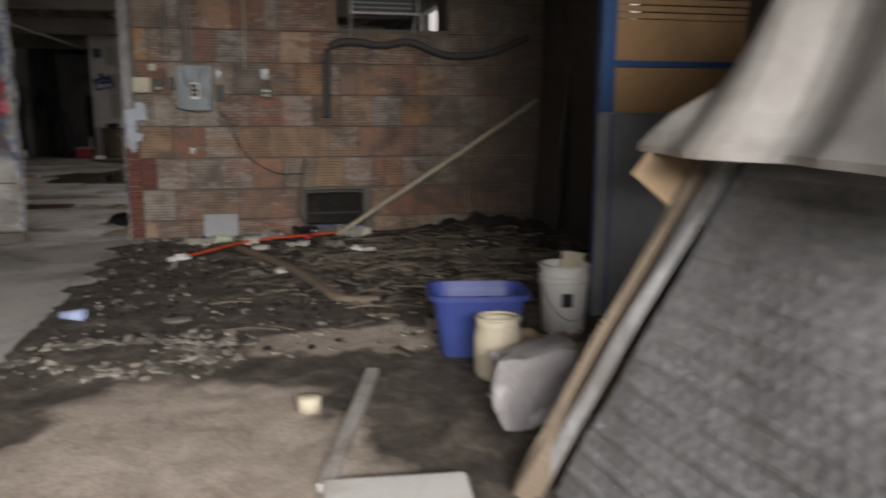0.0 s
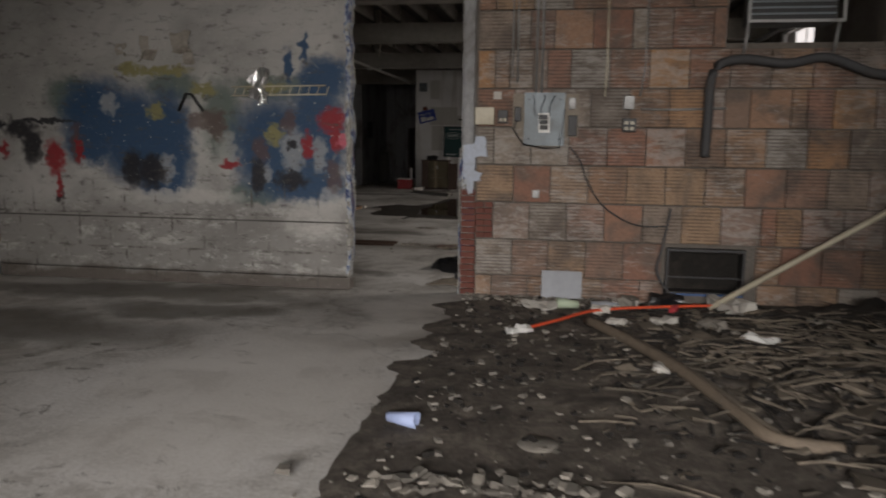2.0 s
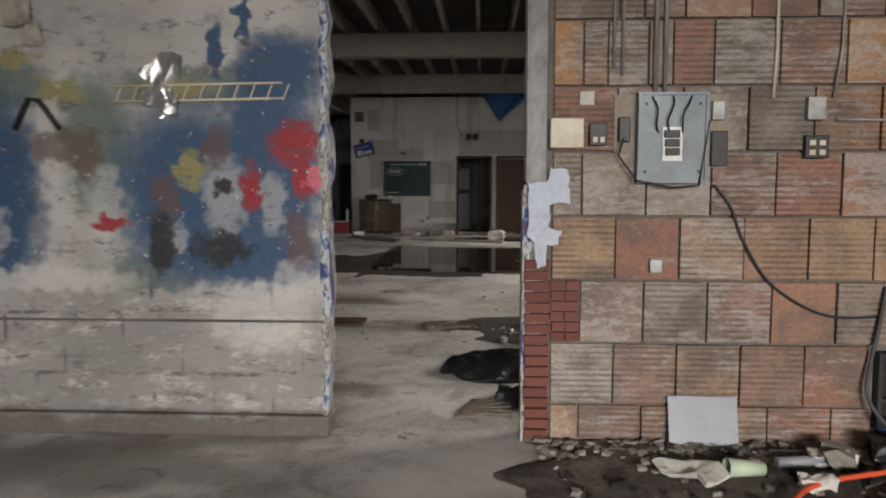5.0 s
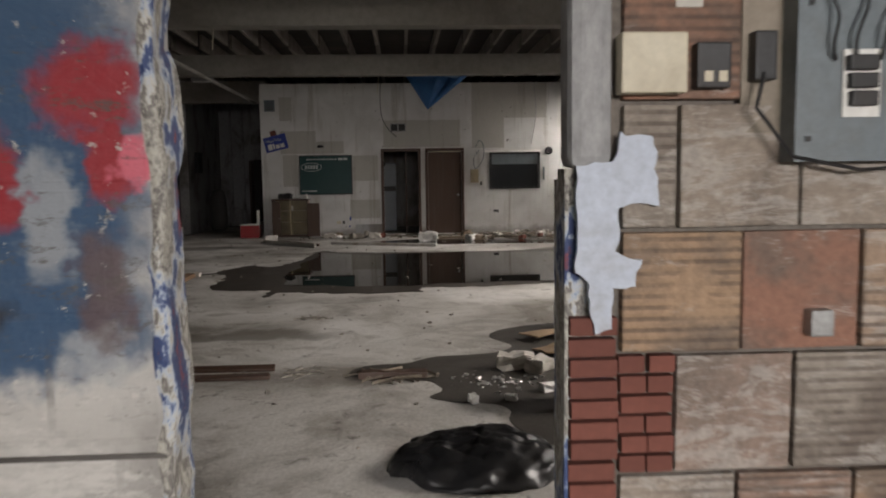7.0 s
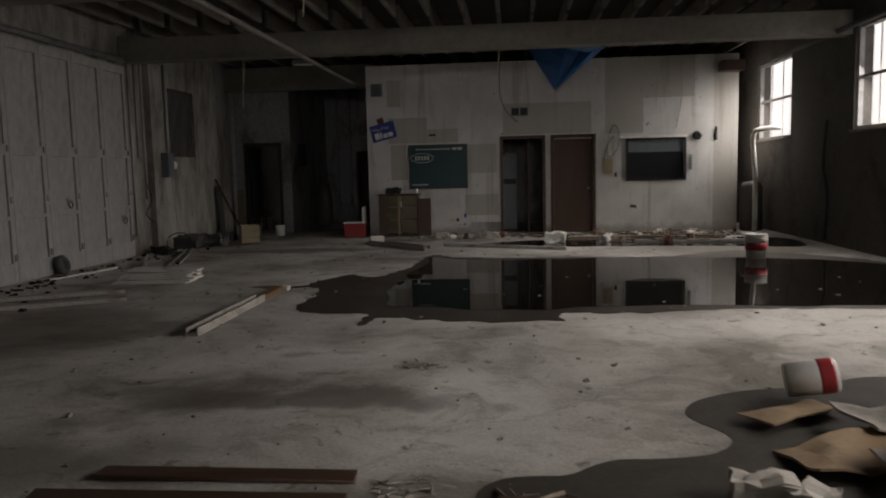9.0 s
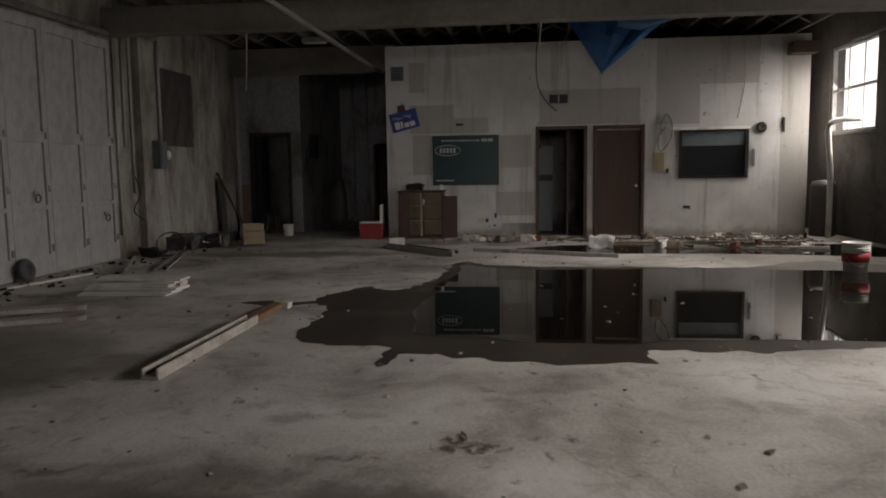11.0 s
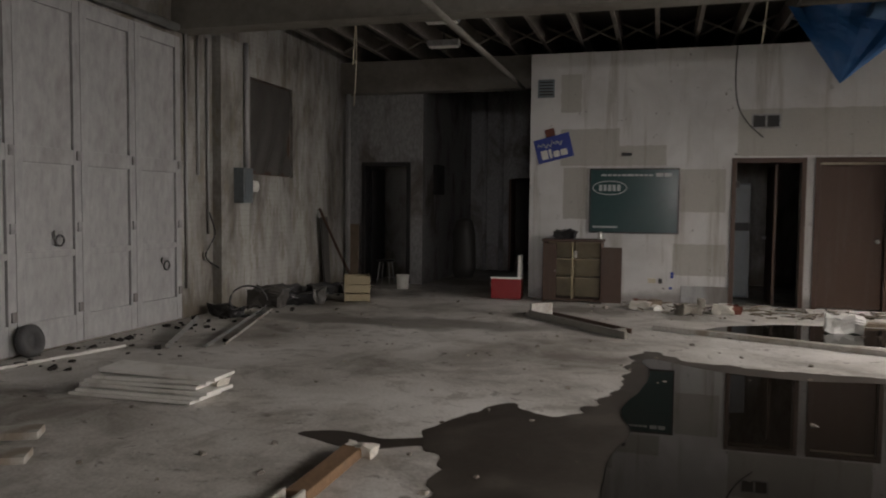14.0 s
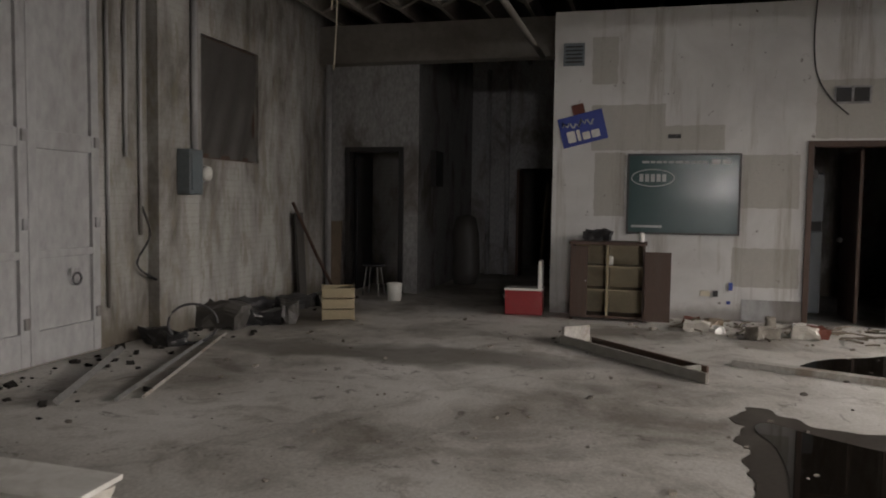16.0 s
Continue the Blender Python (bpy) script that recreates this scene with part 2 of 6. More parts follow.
    joint = maths(nt, "MULTIPLY", br.outputs["Fac"], step_of(nt, maths(nt, "ADD", raw[2], maths(nt, "MULTIPLY", broad, 0.9)), 1.75, 1.35))
    c = mixc(nt, maths(nt, "MULTIPLY", joint, step_of(nt, noise_of(nt, co, 5, 5, 0.7), 0.45, 0.65)), c, (0.1, 0.09, 0.08))
    patch = maths(nt, "MULTIPLY", maths(nt, "MAXIMUM", blob(nt, w, 0, 2, -3.2, 0.72, 0.3, 0.2), blob(nt, w, 0, 2, -4.6, 0.95, 0.6, 0.07)), 0.55)
    c = mixc(nt, patch, c, (0.55, 0.53, 0.49))
    nt.links.new(c, b.inputs["Base Color"])
    nt.links.new(ramp(nt, fine, [(0.3, (0.45,) * 3), (0.7, (0.8,) * 3)]), b.inputs["Roughness"])
    bump(nt, b, maths(nt, "ADD", maths(nt, "MULTIPLY", br.outputs[0], 0.6), maths(nt, "ADD", fine, maths(nt, "MULTIPLY", chips, 0.8))), 0.5, 0.012)
    return m


def office_plaster():
    """White paint with square patches of bare grey board and drip stains."""
    m, nt, b, co = start_material("office_plaster", 0.65)
    raw = split(nt, co)
    w = split(nt, warped(nt, co, 9.0, 0.05))
    broad = noise_of(nt, co, 0.9, 6, 0.6, 0.4)
    fine = noise_of(nt, co, 24, 6, 0.7)
    c = ramp(nt, broad, [(0.3, (0.5, 0.49, 0.475)), (0.6, (0.66, 0.655, 0.64))])
    patches = ((-5.155, 3.38, 0.165, 0.31), (-4.84, 2.5, 0.47, 0.3), (-4.05, 2.36, 0.42, 0.16), (-1.54, 2.7, 1.03, 0.36), (0.245, 3.2, 0.435, 0.9), (1.26, 3.6, 0.58, 0.5), (-3.07, 1.8, 0.34, 0.34), (-5.06, 1.75, 0.2, 0.42), (-3.1, 0.7, 0.4, 0.25), (2.55, 2.0, 0.28, 2.2))
    mask = None
    for i, s in enumerate(patches):
        a = maths(nt, "LESS_THAN", maths(nt, "ABSOLUTE", maths(nt, "SUBTRACT", w[0], s[0])), s[2])
        k = maths(nt, "MULTIPLY", a, maths(nt, "LESS_THAN", maths(nt, "ABSOLUTE", maths(nt, "SUBTRACT", w[2], s[1])), s[3]))
        mask = k if mask is None else maths(nt, "MAXIMUM", mask, k)
    c = mixc(nt, maths(nt, "MULTIPLY", mask, 0.8), c, mixc(nt, fine, (0.33, 0.315, 0.28), (0.45, 0.43, 0.385)))
    st = nt.nodes.new("ShaderNodeMapping")
    st.inputs["Scale"].default_value = (3.5, 3.5, 0.25)
    nt.links.new(co, st.inputs[0])
    drip = maths(nt, "MULTIPLY", step_of(nt, noise_of(nt, st.outputs[0], 1.6, 6, 0.7), 0.52, 0.72), 0.55)
    c = mixc(nt, drip, c, (0.25, 0.22, 0.17))
    c = mixc(nt, maths(nt, "MULTIPLY", step_of(nt, noise_of(nt, co, 7, 6, 0.7), 0.64, 0.69), 0.8), c, (0.12, 0.1, 0.09))
    low = step_of(nt, maths(nt, "ADD", raw[2], maths(nt, "MULTIPLY", noise_of(nt, co, 4, 5), 0.3)), 0.4, 0.2)
    c = mixc(nt, maths(nt, "MULTIPLY", low, 0.6), c, (0.13, 0.11, 0.09))
    nt.links.new(c, b.inputs["Base Color"])
    bump(nt, b, maths(nt, "SUBTRACT", fine, maths(nt, "MULTIPLY", mask, 0.7)), 0.3, 0.006)
    return m


def clay_block():
    """Ribbed hollow clay block; each block has a fired colour of its own."""
    m, nt, b, co = start_material("clay_block", 0.75)
    r = nt.nodes.new("ShaderNodeObjectInfo").outputs["Random"]
    c = ramp(nt, r, [(0.0, (0.25, 0.125, 0.085)), (0.14, (0.32, 0.17, 0.11)), (0.28, (0.24, 0.165, 0.125)), (0.42, (0.42, 0.22, 0.095)), (0.5, (0.3, 0.23, 0.175)), (0.66, (0.26, 0.235, 0.2)), (0.76, (0.31, 0.155, 0.105)), (0.88, (0.35, 0.235, 0.145)), (1.0, (0.24, 0.14, 0.105))])
    geo = nt.nodes.new("ShaderNodeNewGeometry").outputs["Position"]
    broad = noise_of(nt, geo, 2.2, 6, 0.65, 0.5)
    fine = noise_of(nt, geo, 40, 6, 0.7)
    mp = nt.nodes.new("ShaderNodeMapping")
    mp.inputs["Scale"].default_value = (1, 1, 3.5)
    nt.links.new(geo, mp.inputs[0])
    flat = mp.outputs[0]
    xyz = split(nt, geo)
    rib = maths(nt, "SINE", maths(nt, "MULTIPLY", xyz[2], 2 * math.pi / 0.034))
    ribbed = maths(nt, "MULTIPLY", maths(nt, "GREATER_THAN", maths(nt, "FRACT", maths(nt, "MULTIPLY", r, 7.3)), 0.2), step_of(nt, noise_of(nt, geo, 4.5, 5, 0.65), 0.36, 0.58))
    c = mixc(nt, maths(nt, "MULTIPLY", step_of(nt, broad, 0.4, 0.64), 0.8), c, (0.13, 0.103, 0.083))
    chalk = maths(nt, "MULTIPLY", step_of(nt, maths(nt, "ADD", noise_of(nt, flat, 4, 9, 0.82, 0.5), maths(nt, "MULTIPLY", maths(nt, "SUBTRACT", maths(nt, "FRACT", maths(nt, "MULTIPLY", r, 13.7)), 0.5), 0.16)), 0.5, 0.6), 0.5)
    c = mixc(nt, chalk, c, (0.45, 0.42, 0.38))
    c = mixc(nt, maths(nt, "MULTIPLY", maths(nt, "MULTIPLY", ribbed, step_of(nt, rib, 0.1, -0.8)), 0.62), c, (0.075, 0.052, 0.042))
    c = mixc(nt, 0.45, c, ramp(nt, fine, [(0.3, (0.25,) * 3), (0.7, (0.75,) * 3)]), "OVERLAY")
    # Blocks turn darker towards the right end of the wall.
    right_dark = maths(nt, "MULTIPLY", step_of(nt, maths(nt, "ADD", xyz[0], maths(nt, "MULTIPLY", broad, 2.0)), 2.2, 4.2), 0.75)
    c = mixc(nt, right_dark, c, (0.06, 0.052, 0.045))
    nt.links.new(c, b.inputs["Base Color"])
    bump(nt, b, maths(nt, "ADD", maths(nt, "MULTIPLY", maths(nt, "MULTIPLY", rib, ribbed), 0.5), fine), 0.6, 0.008)
    return m


def simple(name, colour, rough=0.5, metal=0.0, **kw):
    m, nt, b, co = start_material(name, rough, metal)
    b.inputs["Base Color"].default_value = (*colour, 1)
    for k, v in kw.items():
        b.inputs[k].default_value = v
    return m


M_FLOOR, M_DIRT, M_GRAF, M_OFFICE, M_CLAY = concrete_floor(), dirt(), graffiti_plaster(), office_plaster(), clay_block()
M_MORTAR = surface("mortar", (0.2, 0.175, 0.15), 0.5, 8, 0.9, stains=0.6)
def painted_brick():
    m, nt, b, co = start_material("painted_brick", 0.7)
    x, y, z = split(nt, co)[:3]
    cb = nt.nodes.new("ShaderNodeCombineXYZ")
    nt.links.new(maths(nt, "ADD", x, y), cb.inputs[0])
    nt.links.new(z, cb.inputs[1])
    br = nt.nodes.new("ShaderNodeTexBrick")
    br.inputs["Scale"].default_value = 1.0
    br.inputs["Brick Width"].default_value, br.inputs["Row Height"].default_value, br.inputs["Mortar Size"].default_value = 0.215, 0.075, 0.006
    br.inputs["Color1"].default_value, br.inputs["Color2"].default_value, br.inputs["Mortar"].default_value = (1, 1, 1, 1), (0.75, 0.75, 0.75, 1), (0, 0, 0, 1)
    nt.links.new(cb.outputs[0], br.inputs["Vector"])
    st = nt.nodes.new("ShaderNodeMapping")
    st.inputs["Scale"].default_value = (1.6, 1.6, 0.5)
    nt.links.new(co, st.inputs[0])
    broad = noise_of(nt, st.outputs[0], 1.0, 8, 0.68, 0.3)
    fine = noise_of(nt, co, 22, 7, 0.75)
    c = ramp(nt, broad, [(0.36, (0.13, 0.115, 0.1)), (0.47, (0.28, 0.27, 0.25)), (0.56, (0.38, 0.37, 0.35)), (0.7, (0.45, 0.44, 0.42))])
    c = mixc(nt, maths(nt, "MULTIPLY", step_of(nt, fine, 0.55, 0.68), 0.5), c, (0.22, 0.2, 0.17))
    c = mixc(nt, maths(nt, "MULTIPLY", br.outputs["Fac"], 0.16), c, (0.14, 0.125, 0.11))
    c = mixc(nt, maths(nt, "MULTIPLY", step_of(nt, noise_of(nt, st.outputs[0], 3.6, 8, 0.75), 0.5, 0.62), 0.6), c, (0.2, 0.175, 0.125))
    damp = step_of(nt, maths(nt, "ADD", z, maths(nt, "MULTIPLY", broad, 0.8)), 0.75, 0.4)
    c = mixc(nt, maths(nt, "MULTIPLY", damp, 0.7), c, (0.11, 0.09, 0.06))
    nt.links.new(c, b.inputs["Base Color"])
    bump(nt, b, maths(nt, "ADD", maths(nt, "MULTIPLY", br.outputs[0], 0.5), fine), 0.35, 0.008)
    return m


M_BLOCKWALL = painted_brick()
# Very dark block tone for the right-hand and end walls.
M_DARKBLOCK = surface("dark_block", (0.12, 0.11, 0.1), 0.6, 2.5, 0.8, stain=(0.04, 0.035, 0.03), stains=0.8)
M_GREYPLASTER = surface("grey_plaster", (0.4, 0.4, 0.4), 0.5, 5, 0.7, stain=(0.11, 0.09, 0.075), stains=0.85, grain=(1, 1, 0.5))
M_BLUEPLASTER = surface("pale_blue_paint", (0.52, 0.57, 0.66), 0.75, 6, 0.6, stain=(0.3, 0.28, 0.26), stains=0.6)
M_DOORPAINT = surface("old_white_door_paint", (0.42, 0.42, 0.42), 0.66, 2.2, 0.6, stain=(0.15, 0.13, 0.11), stains=0.85, relief=0.12, grain=(1, 1, 0.45))
M_BEAM = surface("concrete_beam", (0.28, 0.265, 0.235), 0.75, 1.8, 0.85, stain=(0.14, 0.12, 0.1), stains=0.6)
M_JOIST = surface("old_joist", (0.26, 0.235, 0.205), 0.6, 4, 0.85, stains=0.6)
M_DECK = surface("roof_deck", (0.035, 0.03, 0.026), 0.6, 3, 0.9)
M_DARKWOOD = surface("dark_brown_wood", (0.085, 0.045, 0.028), 0.55, 5, 0.5, stains=0.3, grain=(6, 6, 0.5))
M_WOOD = surface("weathered_wood", (0.3, 0.235, 0.17), 0.5, 5, 0.8, stains=0.5, each=0.4, grain=(3, 3, 3))
M_PALEWOOD = surface("white_painted_wood", (0.5, 0.48, 0.44), 0.6, 6, 0.6, stain=(0.2, 0.155, 0.11), stains=0.8)
M_WOODBOARD = surface("stained_backboard", (0.34, 0.29, 0.23), 0.7, 6, 0.8, stains=0.6)
M_STEEL = surface("grey_enamel_steel", (0.17, 0.2, 0.215), 0.75, 7, 0.45, 0.2, stains=0.5)
M_GALV = surface("galvanised_pipe", (0.4, 0.4, 0.39), 0.7, 12, 0.5, 0.5, stains=0.4)
M_BLACK = surface("black_metal", (0.025, 0.025, 0.026), 0.6, 8, 0.5, stains=0.3, stain=(0.07, 0.05, 0.04))
M_CREAM = surface("cream_plastic", (0.62, 0.56, 0.42), 0.85, 8, 0.45, stains=0.4, stain=(0.3, 0.24, 0.16))
M_WATER = simple("standing_water", (0.012, 0.01, 0.008), 0.012, IOR=1.33)
M_DAMP = surface("damp_concrete", (0.075, 0.066, 0.056), 0.55, 6, 0.62, stains=0.5, stain=(0.04, 0.034, 0.028), relief=0.3)
M_WET = surface("wet_concrete", (0.06, 0.05, 0.041), 0.55, 5, 0.5, stains=0.8, stain=(0.1, 0.088, 0.074), relief=0.25)


M_OUTSIDE = simple("daylight_haze", (0.8, 0.8, 0.8), 1.0, **{"Emission Color": (1.0, 0.9, 0.84, 1), "Emission Strength": 1.1})


def layered_paint():
    """Many old coats, chipped through: navy, pale blue, cream, red."""
    m, nt, b, co = start_material("layered_paint", 0.6)
    st = nt.nodes.new("ShaderNodeMapping")
    st.inputs["Scale"].default_value = (1, 1, 0.45)
    nt.links.new(co, st.inputs[0])
    n = noise_of(nt, st.outputs[0], 8, 9, 0.68, 0.0)
    fine = noise_of(nt, co, 30, 6, 0.7)
    c = ramp(nt, n, [(0.34, (0.26, 0.05, 0.04)), (0.39, (0.03, 0.05, 0.13)), (0.45, (0.035, 0.06, 0.16)), (0.47, (0.36, 0.42, 0.52)), (0.51, (0.5, 0.48, 0.42)), (0.54, (0.09, 0.08, 0.075)), (0.6, (0.48, 0.46, 0.4)), (0.66, (0.06, 0.055, 0.05))])
    nt.links.new(c, b.inputs["Base Color"])
    bump(nt, b, maths(nt, "ADD", n, fine), 0.5, 0.01)
    return m


M_LAYERS = layered_paint()


# ---- mesh helpers ----
def box(bm, x0, y0, z0, x1, y1, z1, bevel=0.0, m=None):
    lo, hi = (min(x0, x1), min(y0, y1), min(z0, z1)), (max(x0, x1), max(y0, y1), max(z0, z1))
    vs = [bm.verts.new((hi[0] if i & 1 else lo[0], hi[1] if i & 2 else lo[1], hi[2] if i & 4 else lo[2])) for i in range(8)]
    fs = [bm.faces.new([vs[i] for i in q]) for q in ((0, 2, 3, 1), (4, 5, 7, 6), (0, 1, 5, 4), (2, 6, 7, 3), (0, 4, 6, 2), (1, 3, 7, 5))]
    if bevel:
        es = list({e for f in fs for e in f.edges})
        vs = list({v for f in bmesh.ops.bevel(bm, geom=es, offset=bevel, segments=2, affect="EDGES", profile=0.6)["faces"] for v in f.verts} | {v for v in vs if v.is_valid})
    if m is not None:
        for v in {w for w in vs if w.is_valid}:
            v.co = m @ v.co
    return bm


def B(*args, **kw):
    return box(bmesh.new(), *args, **kw)


def tube(bm, pts, r, n=8, taper=None):
    pts = [Vector(p) for p in pts]
    rings = []
    for i, p in enumerate(pts):
        d = (pts[min(i + 1, len(pts) - 1)] - pts[max(i - 1, 0)]).normalized()
        a = d.cross(Vector((0, 0, 1)) if abs(d.z) < 0.9 else Vector((1, 0, 0))).normalized()
        b = d.cross(a)
        rr = r if taper is None else r + (taper - r) * i / (len(pts) - 1)
        rings.append([bm.verts.new(p + rr * (math.cos(2 * math.pi * k / n) * a + math.sin(2 * math.pi * k / n) * b)) for k in range(n)])
    for q, s in zip(rings, rings[1:]):
        for k in range(n):
            bm.faces.new((q[k], q[(k + 1) % n], s[(k + 1) % n], s[k])).smooth = n > 5
    bm.faces.new(rings[0][::-1])
    bm.faces.new(rings[-1])
    return bm


def T(pts, r, n=8, taper=None):
    return tube(bmesh.new(), pts, r, n, taper)


def lathe(profile, n=24, sx=1.0, sy=1.0, bm=None, ring=False):
    bm = bm or bmesh.new()
    rings = [[bm.verts.new((r * sx * math.cos(2 * math.pi * k / n), r * sy * math.sin(2 * math.pi * k / n), z)) for k in range(n)] for r, z in profile]
    for q, s in zip(rings, rings[1:] + (rings[:1] if ring else [])):
        for k in range(n):
            bm.faces.new((q[k], q[(k + 1) % n], s[(k + 1) % n], s[k])).smooth = True
    if not ring:
        bm.faces.new(rings[0][::-1])
        bm.faces.new(rings[-1])
    return bm


def blend_curve(points, steps=6, wobble=0.0, scale=2.0, closed=True):
    """A smooth line through the points, with uneven edges."""
    out, n = [], len(points)
    for i in range(n if closed else n - 1):
        p = [Vector((*points[(i + k) % n if closed else min(max(i + k, 0), n - 1)][:2], 0)) for k in (-1, 0, 1, 2)]
        for s in range(steps):
            t = s / steps
            v = 0.5 * (2 * p[1] + (p[2] - p[0]) * t + (2 * p[0] - 5 * p[1] + 4 * p[2] - p[3]) * t * t + (3 * p[1] - p[0] - 3 * p[2] + p[3]) * t ** 3)
            if wobble:
                v = v + wobble * Vector((noise.noise(v * scale), noise.noise(v * scale + Vector((9, 4, 2))), 0))
            out.append(v)
    return out


def mesh_of(name, bm, mat):
    bmesh.ops.recalc_face_normals(bm, faces=bm.faces)
    me = bpy.data.meshes.new(name)
    bm.to_mesh(me)
    bm.free()
    me.materials.append(mat)
    return me


def part(name, bm, mat, parent=None, label=""):
    ob = new(name, mesh_of(name, bm, mat))
    ob.parent = parent
    if label:
        tagged(ob, label)
    return ob


def structure(name, bm, mat, label, category):
    return tagged(part(name, bm, mat), label, category, kind="structure")


def thing(name, label, category, group="", x=0.0, y=0.0, z=0.0, rz=0.0, rx=0.0, ry=0.0):
    e = new(name)
    e.empty_display_size = 0.1
    e.matrix_basis = pose(x, y, z, rx, ry, rz)
    return tagged(e, label, category, group)


def solo(name, bm, mat, label, category, group="", x=0.0, y=0.0, z=0.0, rz=0.0, rx=0.0, ry=0.0, kind=""):
    ob = part(name, bm, mat)
    ob.matrix_basis = pose(x, y, z, rx, ry, rz)
    return tagged(ob, label, category, group, kind)


def crumple(bm, amount, scale, seed=0.0):
    for v in bm.verts:
        n = noise.noise_vector(v.co * scale + Vector((seed, seed * 1.7, seed * 0.3)))
        v.co += amount * n
    return bm


def film_sheet(points, z, thick=0.002, wobble=0.08, scale=2.2, steps=8):
    bm = bmesh.new()
    line = blend_curve(points, steps, wobble, scale)
    f = bm.faces.new([bm.verts.new((p.x, p.y, z)) for p in line])
    g = bmesh.ops.extrude_face_region(bm, geom=[f])["geom"]
    for v in g:
        if isinstance(v, bmesh.types.BMVert):
            v.co.z -= thick
    return bm


# ---- large structure ----
def build_structure():
    bm = B(-10.2, -6, -0.3, 3.9, 40, 0)
    structure("floor", bm, M_FLOOR, "worn grey concrete floor with damp stains and cracks", "floor")
    # partition, painted half
    bm = B(XF - 0.3, YW, 0.13, -2.81, YT, 4.3, 0.03)
    wall = structure("wall_partition_painted", bm, M_GRAF, "dirty white painted wall with blue, red and black graffiti", "wall")
    part("plinth", B(XF, YW - 0.035, 0.0, -2.80, YT, 0.13, 0.012), M_GRAF, wall)
    wall_p = wall
    # Thin strip in near-black colour draws the shadow line along the ledge.
    part("ledge_shade", B(XF, YW - 0.012, 0.70, -2.815, YW + 0.01, 0.715, 0.003), M_DARKBLOCK, wall)
    # partition, block half: core with a recess for the grille and the cooler
    bm = bmesh.new()
    f = YW + 0.03
    box(bm, -1.5, f, 0, 0.42, YT, 4.3)
    box(bm, 1.17, f, 0, XR, YT, 2.52)
    box(bm, 0.42, f, 0.56, 1.17, YT, 2.52)
    box(bm, 0.42, f, 0, 1.17, YT, 0.1)
    box(bm, 0.42, f, 2.52, 0.88, YT, 4.3)
    box(bm, 2.25, f, 2.52, XR, YT, 4.3)
    box(bm, 0.88, f, 3.4, 2.25, YT, 4.3)
    structure("wall_partition_block", bm, M_MORTAR, "clay block partition wall with ragged mortar joints", "wall")
    structure("wall_lintel", B(-2.81, YW, 3.65, -1.5, YT, 4.3), M_BEAM, "grey concrete lintel over the doorway", "wall")
    structure("doorway_jamb", crumple(B(-1.63, YW - 0.03, 1.53, -1.5, YT - 0.06, 3.65, 0.035), 0.006, 7), M_GREYPLASTER, "chipped grey plaster door jamb with rounded edge", "door jamb")
    bm = B(-1.632, YW + 0.03, 0.0, -1.5, YT - 0.062, 1.53)
    part("lower_core", bm, M_LAYERS, bpy.data.objects["doorway_jamb"], "chipped navy and pale blue paint")
    part("steel_angle", crumple(B(-1.645, YW - 0.03, 0.0, -1.633, YT - 0.08, 1.5, 0.003), 0.003, 6), M_LAYERS, bpy.data.objects["doorway_jamb"], "rusty painted steel corner strip")
    bm = B(-2.84, YW - 0.012, 0.13, -2.795, YT - 0.006, 3.6, 0.02)
    bmesh.ops.subdivide_edges(bm, edges=[x for x in bm.edges if abs(x.verts[0].co.z - x.verts[1].co.z) > 1], cuts=60)
    part("reveal", crumple(crumple(bm, 0.03, 4), 0.012, 15), M_LAYERS, wall_p, "chipped layers of old paint")
    # front room shell
    structure("wall_front_left", B(XF - 0.3, -6, 0, XF - 0.03, YW, 4.3), M_GREYPLASTER, "grey painted block wall of the front room", "wall")
    bm = bmesh.new()
    box(bm, XR, -4.3, 0, XR + 0.3, 6.9, 4.3)
    box(bm, XR, 7.7, 0, XR + 0.3, YT, 4.3)
    box(bm, XR, 6.9, 0, XR + 0.3, 7.7, 2.25)
    box(bm, XR, 6.9, 3.55, XR + 0.3, 7.7, 4.3)
    structure("wall_front_right", bm, M_DARKBLOCK, "dark block wall of the front room", "wall")
    # Unseen wall; its opening is added to let the fill lamp through.
    bm = bmesh.new()
    box(bm, XF, -4.3, 0, -3.7, -4.0, 4.3)
    box(bm, 2.5, -4.3, 0, XR, -4.0, 4.3)
    box(bm, -3.7, -4.3, 3.3, 2.5, -4.0, 4.3)
    structure("wall_front_south", bm, M_BLOCKWALL, "block wall with a wide added opening, out of view", "wall")
    structure("ceiling_front", B(XF - 0.3, -4.3, 4.3, XR + 0.3, YT, 4.5), M_BEAM, "grey concrete ceiling of the front room", "ceiling")
    # back room shell
    bm = bmesh.new()
    ys = [YT]
    for wy in (12.0, 17.2, 22.5, 27.7):
        box(bm, XR, ys[-1], 0, XR + 0.3, wy - 1.1, 4.8)
        box(bm, XR, wy - 1.1, 0, XR + 0.3, wy + 1.1, 2.08)
        box(bm, XR, wy - 1.1, 3.82, XR + 0.3, wy + 1.1, 4.8)
        ys.append(wy + 1.1)
    box(bm, XR, ys[-1], 0, XR + 0.3, 36, 4.8)
    structure("wall_back_right", bm, M_DARKBLOCK, "dark stained block wall with high windows", "wall")
    bm = bmesh.new()
    box(bm, XL - 0.3, YT - 0.3, 0, XL, 25.62, 4.8)
    box(bm, XL - 0.3, 25.62, 0, XL, 27.0, 1.97)
    box(bm, XL - 0.3, 25.62, 3.43, XL, 27.0, 4.8)
    box(bm, XL - 0.3, 27.0, 0, XL, 36, 4.8)
